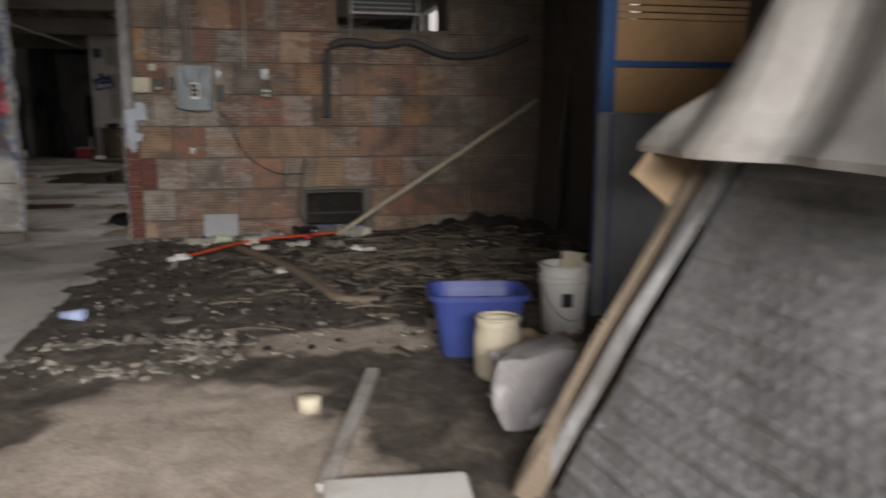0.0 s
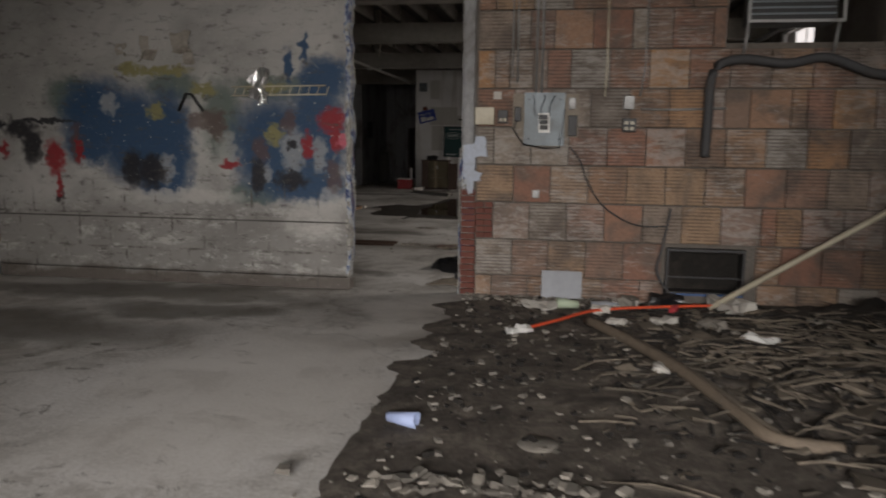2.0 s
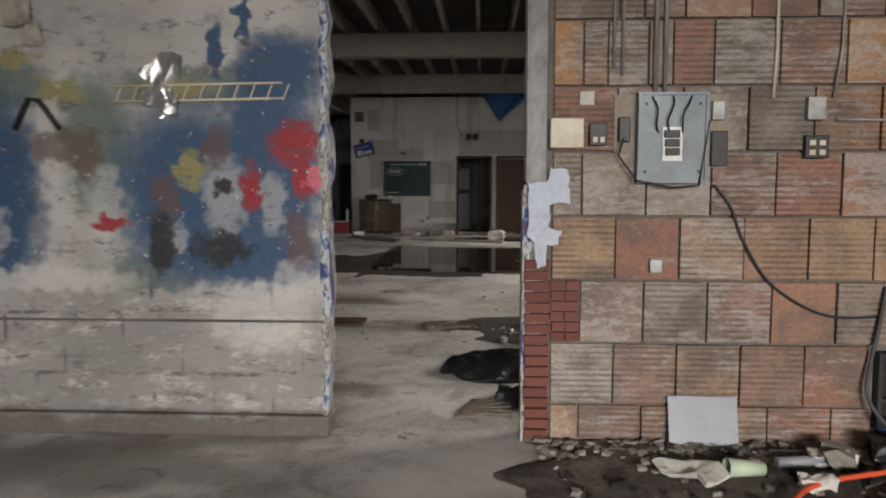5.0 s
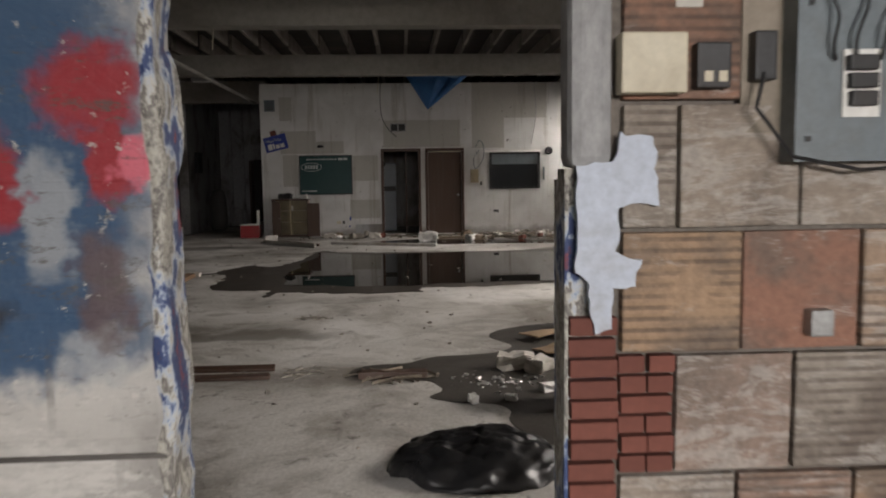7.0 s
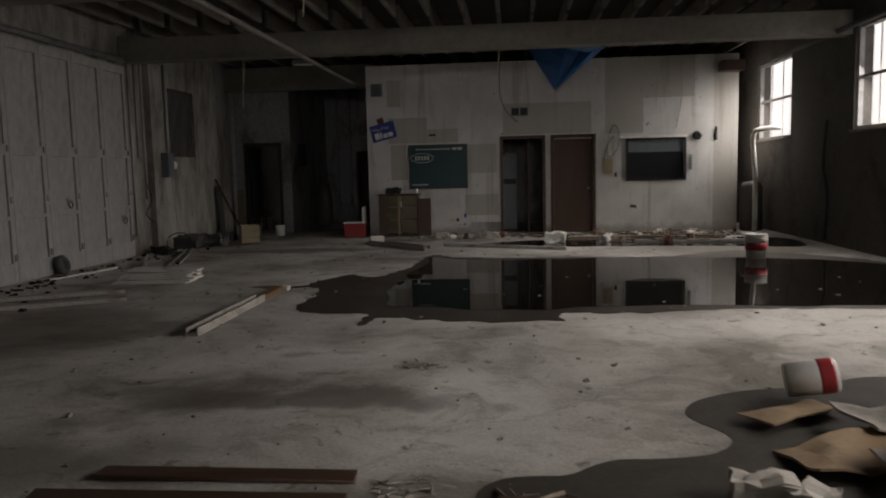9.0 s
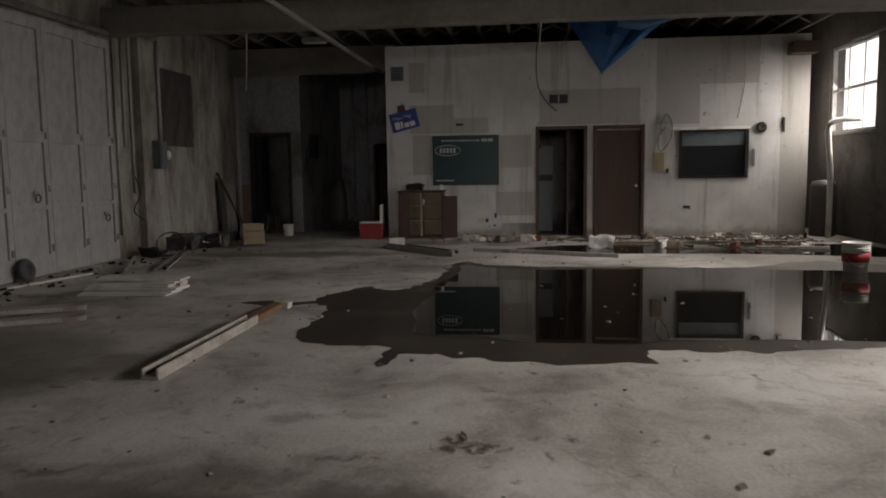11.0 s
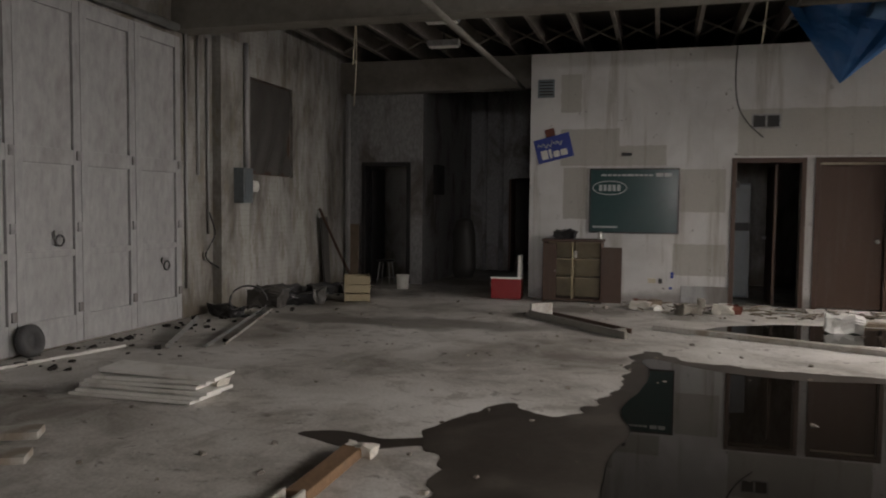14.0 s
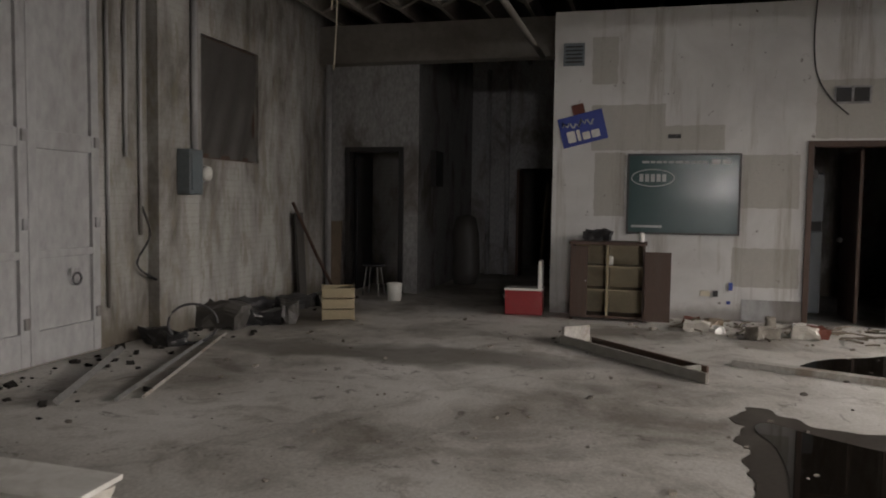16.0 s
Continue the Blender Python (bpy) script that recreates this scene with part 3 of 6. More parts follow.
    wall = structure("wall_back_left", bm, M_BLOCKWALL, "stained white block wall of the back room", "wall")
    part("pilaster", B(XL, 24.6, 0, XL + 0.14, 25.35, 3.82, 0.01), M_BLOCKWALL, wall)
    structure("wall_back_south", B(XL, YT - 0.3, 0, XF - 0.3, YT, 4.3), M_BLOCKWALL, "stained white block wall beside the partition", "wall")
    structure("wall_upper_south", B(XL, YT - 0.3, 4.3, XR, YT, 4.8), M_BEAM, "concrete band above the partition", "wall")
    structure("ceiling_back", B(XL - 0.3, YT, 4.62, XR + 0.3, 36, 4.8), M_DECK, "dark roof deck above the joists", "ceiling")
    for y, z in ((14.3, 3.83), (19.2, 3.83), (23.7, 3.7)):
        structure("beam", B(XL, y, z, XR, y + 0.35, z + 0.42, 0.012), M_BEAM, "long grey concrete ceiling beam", "beam")
    structure("beam", B(XL, 29.0, 3.66, -5.82, 29.29, 4.25, 0.012), M_BEAM, "grey concrete beam over the corridor", "beam")
    # office block
    bm = bmesh.new()
    y1 = YB + 0.15
    for x0, x1, z0, z1 in ((-5.82, -2.58, 0, 4.04), (-2.58, -1.65, 2.24, 4.04), (-1.65, -1.39, 0, 4.04), (-1.39, -0.48, 2.24, 4.04), (-0.48, 0.34, 0, 4.04), (0.34, 1.60, 0, 1.24), (0.34, 1.60, 2.13, 4.04), (1.60, 2.82, 0, 4.04)):
        box(bm, x0, YB, z0, x1, y1, z1)
    structure("wall_office", bm, M_OFFICE, "white office wall with grey unpainted patches and drips", "wall")
    structure("wall_office_left", B(-5.78, y1, 0, -5.63, 35.7, 4.02), M_OFFICE, "side wall of the office block", "wall")
    structure("wall_office_right", B(2.67, y1, 0, 2.82, 35.7, 4.02), M_OFFICE, "side wall of the office block", "wall")
    structure("wall_office_back", B(-5.57, 31.5, 0, 2.67, 31.65, 4.02), M_BLOCKWALL, "inner back wall of the office", "wall")
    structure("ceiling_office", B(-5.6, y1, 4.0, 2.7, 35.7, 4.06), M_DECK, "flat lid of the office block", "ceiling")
    # corridor end
    bm = bmesh.new()
    for x0, x1, z0, z1 in ((XL, -9.36, 0, 4.3), (-9.36, -8.36, 2.36, 4.3), (-8.36, -8.12, 0, 4.3)):
        box(bm, x0, 29.3, z0, x1, 29.45, z1)
    structure("wall_closet", bm, M_GREYPLASTER, "grey plaster wall of a small corner room", "wall")
    structure("wall_closet_side", B(-8.27, 29.45, 0, -8.12, 33.2, 4.3), M_GREYPLASTER, "grey side wall of the corner room", "wall")
    structure("wall_closet_back", B(XL, 30.5, 0, -8.27, 30.65, 4.3), M_BLOCKWALL, "back wall inside the corner room", "wall")
    bm = bmesh.new()
    for x0, x1, z0, z1 in ((XL, -7.14, 0, 4.6), (-7.14, -6.24, 2.2, 4.6), (-6.24, -5.78, 0, 4.6)):
        box(bm, x0, 33.2, z0, x1, 33.35, z1)
    structure("wall_corridor_end", bm, M_GREYPLASTER, "dim grey wall closing the corridor", "wall")
    structure("wall_north", B(XL - 0.3, 35.7, 0, XR + 0.3, 36.0, 4.8), M_DARKBLOCK, "dark outer end wall", "wall")


build_structure()


def build_windows():
    # Windows at 12.0 and 17.2 are added out of view to brighten the room.
    for i, wy in enumerate((12.0, 17.2, 22.5, 27.7)):
        w = new("window_%d" % (i + 1))
        tagged(w, "high steel window with pale frosted panes, two of four added unseen", "window", "windows", "structure")
        w.matrix_basis = pose(XR, wy, 0)
        bm = bmesh.new()
        for a, b_ in ((-1.1, -1.05), (1.05, 1.1)):
            box(bm, 0.05, a, 2.08, 0.13, b_, 3.82)
        for a, b_ in ((2.08, 2.13), (3.77, 3.82)):
            box(bm, 0.05, -1.05, a, 0.13, 1.05, b_)
        part("window_frame", bm, M_GREYPLASTER, w)
        part("transom", B(0.06, -1.05, 2.93, 0.12, 1.05, 2.98), M_GREYPLASTER, w)
        for k in (-0.36, 0.36):
            part("muntin", B(0.08, k - 0.007, 2.13, 0.1, k + 0.007, 3.77), M_GREYPLASTER, w)
        part("window_sill", B(-0.06, -1.15, 2.03, 0.05, 1.15, 2.075, 0.006), M_BEAM, w)


build_windows()
structure("backdrop", B(7.0, 4, -2, 7.1, 70, 9), M_OUTSIDE, "pale hazy daylight outside the windows", "backdrop")


def build_ceiling_joists():
    for y0, y1 in ((YT, 14.3), (14.65, 19.2), (19.55, 23.7), (24.05, 35.7)):
        bm = bmesh.new()
        x = XL + 0.3
        while x < XR:
            box(bm, x - 0.03, y0, 4.3, x + 0.03, y1, 4.6)
            x += 0.62
        ym = (y0 + min(y1, 30.0)) / 2
        x = XL + 0.33
        while x + 0.56 < XR:
            for yy in ((ym,) if y1 < 26 else (28.4,)):
                for s in (1, -1):
                    a, b_ = (x, yy, 4.32), (x + 0.56, yy + 0.03, 4.58)
                    if s < 0:
                        a, b_ = (x, yy, 4.58), (x + 0.56, yy + 0.03, 4.32)
                    tube(bm, (a, b_), 0.022, 4)
            x += 0.62
        structure("ceiling_joists", bm, M_JOIST, "old wooden ceiling joists with cross bridging", "joists")


build_ceiling_joists()


def build_ground_front():
    bm = bmesh.new()
    nx, ny = 110, 190
    grid = []
    for j in range(ny + 1):
        row = []
        for i in range(nx + 1):
            y = -3.9 + (YW - 0.05 + 3.9) * j / ny
            edge = -1.64 + 0.1 * noise.noise(Vector((0, y * 1.3, 3))) + 0.05 * noise.noise(Vector((2, y * 9, 1))) + (0.5 * noise.noise(Vector((4, y * 2.4, 1))) + 0.14 * noise.noise(Vector((7, y * 11, 1))) if y > 6.8 else 0)
            x = edge + (XR - 0.02 - edge) * i / nx
            p = Vector((x, y, 0))
            h = 0.02 + 0.016 * noise.noise(p * 2.5) + 0.014 * noise.noise(p * 9) + 0.008 * noise.noise(p * 25)
            h += 0.22 * math.exp(-((x - 2.6) ** 2 / 0.9 + (y - 8.9) ** 2 / 0.35)) * (1 + 0.6 * noise.noise(p * 5))
            h += 0.06 * math.exp(-((x - 1.2) ** 2 / 2.0 + (y - 7.0) ** 2 / 1.6)) * (1 + noise.noise(p * 6))
            h += 0.05 * math.exp(-((x + 0.9) ** 2 / 0.25 + (y - 4.75) ** 2 / 0.05)) * (1 + 1.2 * noise.noise(p * 14))
            h *= min(1, i / 3)
            row.append(bm.verts.new((x, y, max(h, 0.004) - 0.002)))
        grid.append(row)
    for a, b_ in zip(grid, grid[1:]):
        for i in range(nx):
            bm.faces.new((a[i], a[i + 1], b_[i + 1], b_[i])).smooth = True
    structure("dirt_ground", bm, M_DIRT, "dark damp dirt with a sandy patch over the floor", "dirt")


build_ground_front()
WET = [(-4.85, 18.4), (-4.75, 17.98), (-4.3, 17.8), (-3.98, 17.75), (-3.87, 17.15), (-3.76, 17.6), (-3.48, 17.52), (-2.6, 17.32), (-1.9, 17.4), (-1.85, 17.8), (-1.2, 17.75), (0.2, 17.95), (2.3, 17.9), (3.35, 18.3), (3.35, 21.0), (2.9, 22.4), (1.6, 23.6), (0.2, 22.9), (-1.4, 22.9), (-3.1, 23.0), (-3.85, 23.5), (-4.02, 21.9), (-4.35, 20.75), (-4.8, 20.95), (-5.1, 20.4), (-5.2, 19.95), (-4.9, 19.4)]
structure("wet_margin", film_sheet(WET, 0.003, 0.002, 0.11, 5.5, 20), M_WET, "dark wet concrete round the edge of a puddle", "stain")
structure("wet_margin", film_sheet([(-5.95, 19.8), (-5.5, 19.62), (-5.0, 19.85), (-5.0, 20.05), (-5.4, 19.85), (-5.8, 19.95)], 0.002, 0.0015, 0.06, 3.0), M_WET, "thin dark wet runnel on the concrete", "stain")
PUDDLE = [(-3.95, 20.2), (-3.88, 18.6), (-3.3, 18.1), (-2.4, 17.95), (-1.5, 18.1), (-0.6, 18.2), (1.0, 18.1), (2.4, 18.2), (3.25, 18.6), (3.25, 20.8), (2.6, 22.0), (0.6, 22.6), (-1.6, 22.65), (-3.1, 22.6), (-3.78, 23.1), (-3.84, 21.5)]
structure("water_puddle", film_sheet(PUDDLE, 0.007, 0.002, 0.12, 1.7, 12), M_WATER, "wide still dark puddle reflecting the office wall", "puddle")
structure("water_film", film_sheet([(-3.2, 25.0), (-1.6, 24.7), (1.2, 24.5), (2.9, 24.2), (3.0, 26.0), (0.5, 26.1), (-2.2, 26.0)], 0.004), M_WATER, "thin puddle along the office wall", "puddle")
structure("damp_patch", film_sheet([(-2.5, 13.1), (-2.43, 13.42), (-2.1, 13.47), (-1.85, 13.66), (-1.46, 13.73), (-1.14, 13.98), (-1.3, 14.4), (-1.22, 14.7), (-0.76, 14.95), (0.3, 15.3), (1.2, 15.2), (1.4, 13.0), (0.6, 11.6), (-0.8, 11.2), (-1.4, 11.6), (-1.46, 12.25), (-1.75, 12.33), (-1.93, 12.48), (-1.85, 12.66), (-2.05, 12.95)], 0.003, 0.002, 0.07, 3.0), M_DAMP, "dark damp stain on the concrete floor", "stain")

# ---- more materials ----
M_BLUETUB = surface("blue_plastic", (0.05, 0.075, 0.28), 0.85, 6, 0.4, stains=0.3, stain=(0.1, 0.1, 0.2), relief=0.1)
M_WHITEPLASTIC = surface("white_plastic", (0.8, 0.79, 0.75), 0.9, 8, 0.4, stains=0.45, stain=(0.32, 0.28, 0.22), relief=0.1)
M_PINKRED = surface("red_plastic", (0.5, 0.06, 0.07), 0.85, 6, 0.35, stains=0.25, relief=0.1)
M_CLEARGREY = surface("milky_plastic", (0.38, 0.36, 0.365), 0.85, 9, 0.3, stains=0.4, stain=(0.25, 0.22, 0.22), relief=0.1)
M_BLACKBAG = surface("black_bin_bag", (0.014, 0.014, 0.015), 0.8, 8, 0.32, stains=0.1, relief=0.3)
M_TARPWHITE = surface("dusty_white_canvas", (0.66, 0.64, 0.61), 0.8, 3, 0.8, stain=(0.36, 0.32, 0.27), stains=0.75)
M_CARD = surface("cardboard", (0.4, 0.29, 0.18), 0.8, 5, 0.85, stains=0.5, stain=(0.2, 0.14, 0.09))
M_PAPER = surface("dirty_paper", (0.6, 0.57, 0.51), 0.8, 7, 0.8, stains=0.5, stain=(0.3, 0.25, 0.2))
M_BLUEFRAME = surface("blue_painted_steel", (0.04, 0.12, 0.33), 0.8, 7, 0.45, stains=0.35)
M_LATH = surface("dusty_metal_lath", (0.36, 0.36, 0.365), 0.5, 6, 0.7, 0.2, stains=0.5, stain=(0.13, 0.125, 0.12))
M_GREYSHEET = surface("grey_sheet_metal", (0.33, 0.34, 0.36), 0.85, 3, 0.6, 0.2, stains=0.4, stain=(0.18, 0.17, 0.17))
M_TAN = surface("tan_panel", (0.5, 0.31, 0.15), 0.85, 3, 0.6, stains=0.3)
M_ORANGE = surface("orange_cord", (0.75, 0.1, 0.035), 0.85, 8, 0.5, stains=0.15)
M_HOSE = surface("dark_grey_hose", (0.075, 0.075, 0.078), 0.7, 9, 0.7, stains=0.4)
M_REDBRICK = surface("red_brick", (0.2, 0.065, 0.045), 0.7, 7, 0.8, stains=0.5, stain=(0.2, 0.14, 0.11), each=0.5)
M_TWIG = surface("rotten_wood_strips", (0.3, 0.25, 0.19), 0.45, 3, 0.85, stains=0.6, stain=(0.05, 0.04, 0.03), island=0.97)
M_RUBBLE = surface("broken_plaster", (0.44, 0.4, 0.34), 0.6, 6, 0.9, stains=0.7, stain=(0.12, 0.1, 0.08), island=0.9)
M_FOIL = surface("torn_foil", (0.85, 0.85, 0.83), 0.9, 9, 0.25, 0.85, stains=0.2)
M_TARPBLUE = surface("blue_tarpaulin", (0.03, 0.13, 0.34), 0.85, 3, 0.35, stains=0.3, stain=(0.02, 0.06, 0.16), relief=0.1)
M_COOLER = surface("red_cooler_plastic", (0.28, 0.018, 0.022), 0.85, 5, 0.35, stains=0.2, relief=0.1)
M_BOARD = surface("dark_green_board", (0.04, 0.08, 0.08), 0.9, 2, 0.2, stains=0.25, stain=(0.06, 0.09, 0.09), relief=0.0)
M_BOARD.node_tree.nodes["Principled BSDF"].inputs["Specular IOR Level"].default_value = 0.18
M_CHALK = surface("pale_lettering", (0.5, 0.53, 0.52), 0.8, 9, 0.7, stains=0.2)
M_SIGNBLUE = surface("blue_sign", (0.03, 0.055, 0.3), 0.85, 5, 0.4, stains=0.2)
M_BEIGE = surface("beige_shelf_board", (0.36, 0.3, 0.19), 0.85, 5, 0.6, stains=0.4)
M_DARKGLASS = simple("dark_window_glass", (0.012, 0.014, 0.016), 0.28)
M_FRIDGE = surface("pale_fridge_enamel", (0.2, 0.22, 0.24), 0.9, 3, 0.4, stains=0.3)
M_SHEETDARK = surface("dark_plastic_sheet", (0.085, 0.08, 0.074), 0.8, 3, 0.45, stains=0.3)
M_GREENCUP = surface("pale_green_paper", (0.5, 0.58, 0.42), 0.9, 8, 0.6, stains=0.2)
# Black for soil and clods, and for the painted dark inside the grille.
M_SOILSHADE = surface("black_soil_and_shade", (0.02, 0.017, 0.014), 0.5, 9, 0.95, stains=0.3)


# ---- partition fittings ----
def wire(name, pts, r, mat, label, cat="cable"):
    line = [Vector(p) for p in pts]
    out = []
    n = len(line)
    for i in range(n - 1):
        p = [line[max(i - 1, 0)], line[i], line[i + 1], line[min(i + 2, n - 1)]]
        for s in range(6):
            t = s / 6
            out.append(0.5 * (2 * p[1] + (p[2] - p[0]) * t + (2 * p[0] - 5 * p[1] + 4 * p[2] - p[3]) * t * t + (3 * p[1] - p[0] - 3 * p[2] + p[3]) * t ** 3))
    out.append(line[-1])
    return solo(name, T(out, r, 7), mat, label, cat)


def electrical_panel():
    e = thing("electrical_panel", "open grey steel breaker panel with loose wires", "electrical panel", x=-0.805, y=YW, z=1.795)
    part("backplate", B(-0.315, -0.012, -0.17, 0.33, 0.0, 0.25, 0.004), M_WOODBOARD, e, "pale board behind the panel")
    bm = bmesh.new()
    box(bm, -0.195, -0.1, -0.255, -0.18, -0.012, 0.255)
    box(bm, 0.18, -0.1, -0.255, 0.195, -0.012, 0.255)
    box(bm, -0.18, -0.1, -0.255, 0.18, -0.012, -0.24)
    box(bm, -0.18, -0.1, 0.24, 0.18, -0.012, 0.255)
    part("body", bm, M_STEEL, e)
    part("inner_cover", B(-0.18, -0.085, -0.24, 0.18, -0.08, 0.24), M_STEEL, e)
    part("breaker_recess", B(-0.055, -0.092, -0.13, 0.055, -0.086, 0.06), M_WHITEPLASTIC, e)
    for k in range(3):
        part("breaker", B(-0.05 + 0.005 * k, -0.12, 0.0 - k * 0.05, 0.035, -0.09, 0.042 - k * 0.05, 0.004), M_BLACK, e)
    part("side_switch", B(0.23, -0.05, 0.1, 0.3, 0, 0.21, 0.006), M_GALV, e)
    part("side_outlet", B(0.23, -0.05, -0.16, 0.32, 0, 0.04, 0.006), M_BLACK, e)
    part("left_switch", B(-0.295, -0.06, -0.02, -0.23, -0.012, 0.12, 0.006), M_BLACK, e)
    for i in range(3):
        part("loose_wire", T([(-0.12 + 0.1 * i + (0.06 - 0.05 * i) * t * t + 0.02 * math.sin(t * 5 + i), -0.095 - 0.03 * math.sin(math.pi * t), 0.23 - 0.2 * t) for t in [k / 10 for k in range(11)]], 0.005, 5), M_BLACK, e)
    part("loose_wire", T([(-0.27, -0.06, 0.0), (-0.3, -0.08, -0.1), (-0.2, -0.1, -0.24), (0.0, -0.1, -0.28), (0.15, -0.1, -0.27), (0.2, -0.11, 0.1)], 0.006, 5), M_BLACK, e)
    for x in (-0.15, 0.15):
        for z in (-0.19, 0.19):
            part("screw", B(x - 0.008, -0.09, z - 0.008, x + 0.008, -0.084, z + 0.008), M_BLACK, e)


electrical_panel()
for x in (-0.895, -0.84):
    solo("conduit", T([(x, YW - 0.025, 2.045), (x, YW - 0.025, 4.3)], 0.013, 8), M_GALV, "straight grey steel conduit running up the wall", "conduit", "conduits")
for x, z0 in ((-1.13, 2.2), (-1.08, 2.15)):
    solo("conduit", T([(x, YW - 0.02, z0), (x, YW - 0.02, 3.5), (x + 0.02, YW - 0.02, 4.3)], 0.009, 6), M_GALV, "thin grey cable clipped up the wall", "conduit", "conduits")
solo("conduit", T([(-0.23, YW - 0.015, 2.02), (-0.22, YW - 0.02, 2.3), (-0.23, YW - 0.02, 3.6)], 0.009, 6), M_CREAM, "thin frayed cable hanging on the wall", "conduit", "conduits")


def wall_box(name, x, z, w, h, d, mat, label, holes=0):
    e = thing(name, label, "wall box", x=x, y=YW, z=z)
    part("body", B(-w / 2, -d, -h / 2, w / 2, 0.0, h / 2, 0.006), mat, e)
    for k in range(holes):
        part("socket", B(-w / 2 + 0.02 + (k % 2) * w * 0.42, -d - 0.004, -h / 4 + (k // 2) * h * 0.42 - 0.015, -w / 2 + 0.02 + (k % 2) * w * 0.42 + w * 0.25, -d + 0.001, -h / 4 + (k // 2) * h * 0.42 + 0.015), M_CREAM, e, "pale socket face")
    return e


wall_box("switch_box", -1.395, 1.825, 0.19, 0.17, 0.07, M_CREAM, "yellowed cream switch box screwed to the block wall")
wall_box("outlet_box", -1.215, 1.82, 0.1, 0.13, 0.05, M_BLACK, "black double outlet box on the block wall", 2)
wall_box("outlet_box", 0.01, 1.745, 0.13, 0.13, 0.06, M_BLACK, "black outlet box with four pale sockets", 4)
wall_box("junction_box", 0.0, 1.96, 0.1, 0.13, 0.06, M_GALV, "grey metal junction box on the block wall")
wall_box("junction_box", -0.87, 1.06, 0.07, 0.08, 0.05, M_GALV, "small square metal junction box")
solo("paper_tag", B(-1.315, YW - 0.006, 1.99, -1.235, YW, 2.065), M_PAPER, "small white paper tag on the wall", "tag")
solo("conduit", T([(0.12, YW - 0.02, 1.9), (0.4, YW - 0.02, 1.895), (0.9, YW - 0.02, 1.91)], 0.012, 7), M_GALV, "grey steel conduit running level along the wall", "conduit", "conduits")
solo("conduit", T([(0.1, YW - 0.03, 2.02), (0.14, YW - 0.02, 2.3), (0.15, YW - 0.02, 3.4)], 0.008, 6), M_GALV, "thin grey cable rising from a junction box", "conduit", "conduits")
wire("cable", [(-0.55, YW - 0.03, 1.53), (-0.45, YW - 0.03, 1.4), (-0.37, YW - 0.03, 1.2), (-0.2, YW - 0.03, 0.95), (0.1, YW - 0.03, 0.78), (0.42, YW - 0.03, 0.77)], 0.008, M_BLACK, "loose black cable sagging from the breaker panel")
wire("cable", [(0.44, YW - 0.04, 0.95), (0.4, YW - 0.05, 0.7), (0.36, YW - 0.06, 0.5), (0.34, YW - 0.1, 0.3), (0.5, YW - 0.2, 0.06)], 0.012, M_HOSE, "grey flexible cable hanging down to the floor")
wire("hose", [(0.72, YW - 0.07, 1.45), (0.73, YW - 0.07, 1.8), (0.76, YW - 0.07, 2.25), (1.0, YW - 0.08, 2.36), (1.4, YW - 0.08, 2.32), (1.75, YW - 0.08, 2.37), (2.2, YW - 0.08, 2.22), (2.7, YW - 0.08, 2.24), (3.05, YW - 0.08, 2.36), (3.3, YW - 0.05, 2.46)], 0.045, M_HOSE, "thick dark grey hose draped along the wall", "hose")
def paint_film(points, seed):
    bm = bmesh.new()
    line = []
    for p, q in zip(points, points[1:] + points[:1]):
        for k in range(8):
            v = Vector((*p, 0)).lerp(Vector((*q, 0)), k / 8)
            line.append(v + 0.016 * noise.noise_vector(v * 22))
    f = bm.faces.new([bm.verts.new((p.x, YW - 0.033, p.y)) for p in line])
    g = bmesh.ops.extrude_face_region(bm, geom=[f])["geom"]
    for v in g:
        if isinstance(v, bmesh.types.BMVert):
            v.co.y += 0.02
    solo("paint_remnant", bm, M_BLUEPLASTER, "torn remnant of pale blue wall paint", "paint remnant", "paint remnants")


paint_film([(-1.61, 1.54), (-1.5, 1.55), (-1.49, 1.63), (-1.38, 1.62), (-1.37, 1.42), (-1.48, 1.41), (-1.49, 1.28), (-1.42, 1.26), (-1.43, 1.18), (-1.5, 1.18), (-1.51, 1.06), (-1.56, 1.05), (-1.57, 1.2), (-1.61, 1.22)], 0)


def air_conditioner():
    e = thing("air_conditioner", "rusty grey window air conditioner set in the wall", "air conditioner", x=1.45, y=YW - 0.12, z=2.68)
    part("body", B(-0.4, 0.0, 0.0, 0.34, 0.35, 0.55, 0.01), M_BLACK, e)
    bm = bmesh.new()
    for z in (0.0, 0.53):
        box(bm, -0.43, -0.02, z, 0.41, 0.0, z + 0.025)
    for x in (-0.43, 0.385):
        box(bm, x, -0.02, 0.025, x + 0.025, 0.0, 0.53)
    part("front_frame", bm, M_GALV, e)
    for k in range(8):
        part("louvre", B(-0.4, -0.012, 0.07 + 0.055 * k, 0.33, -0.001, 0.085 + 0.055 * k), M_STEEL, e)
    for x in (-0.42, 0.36):
        part("bracket", T([(x, -0.02, 0.0), (x - 0.01, 0.02, -0.2), (x - 0.02, 0.09, -0.32)], 0.015, 6), M_GALV, e)


air_conditioner()


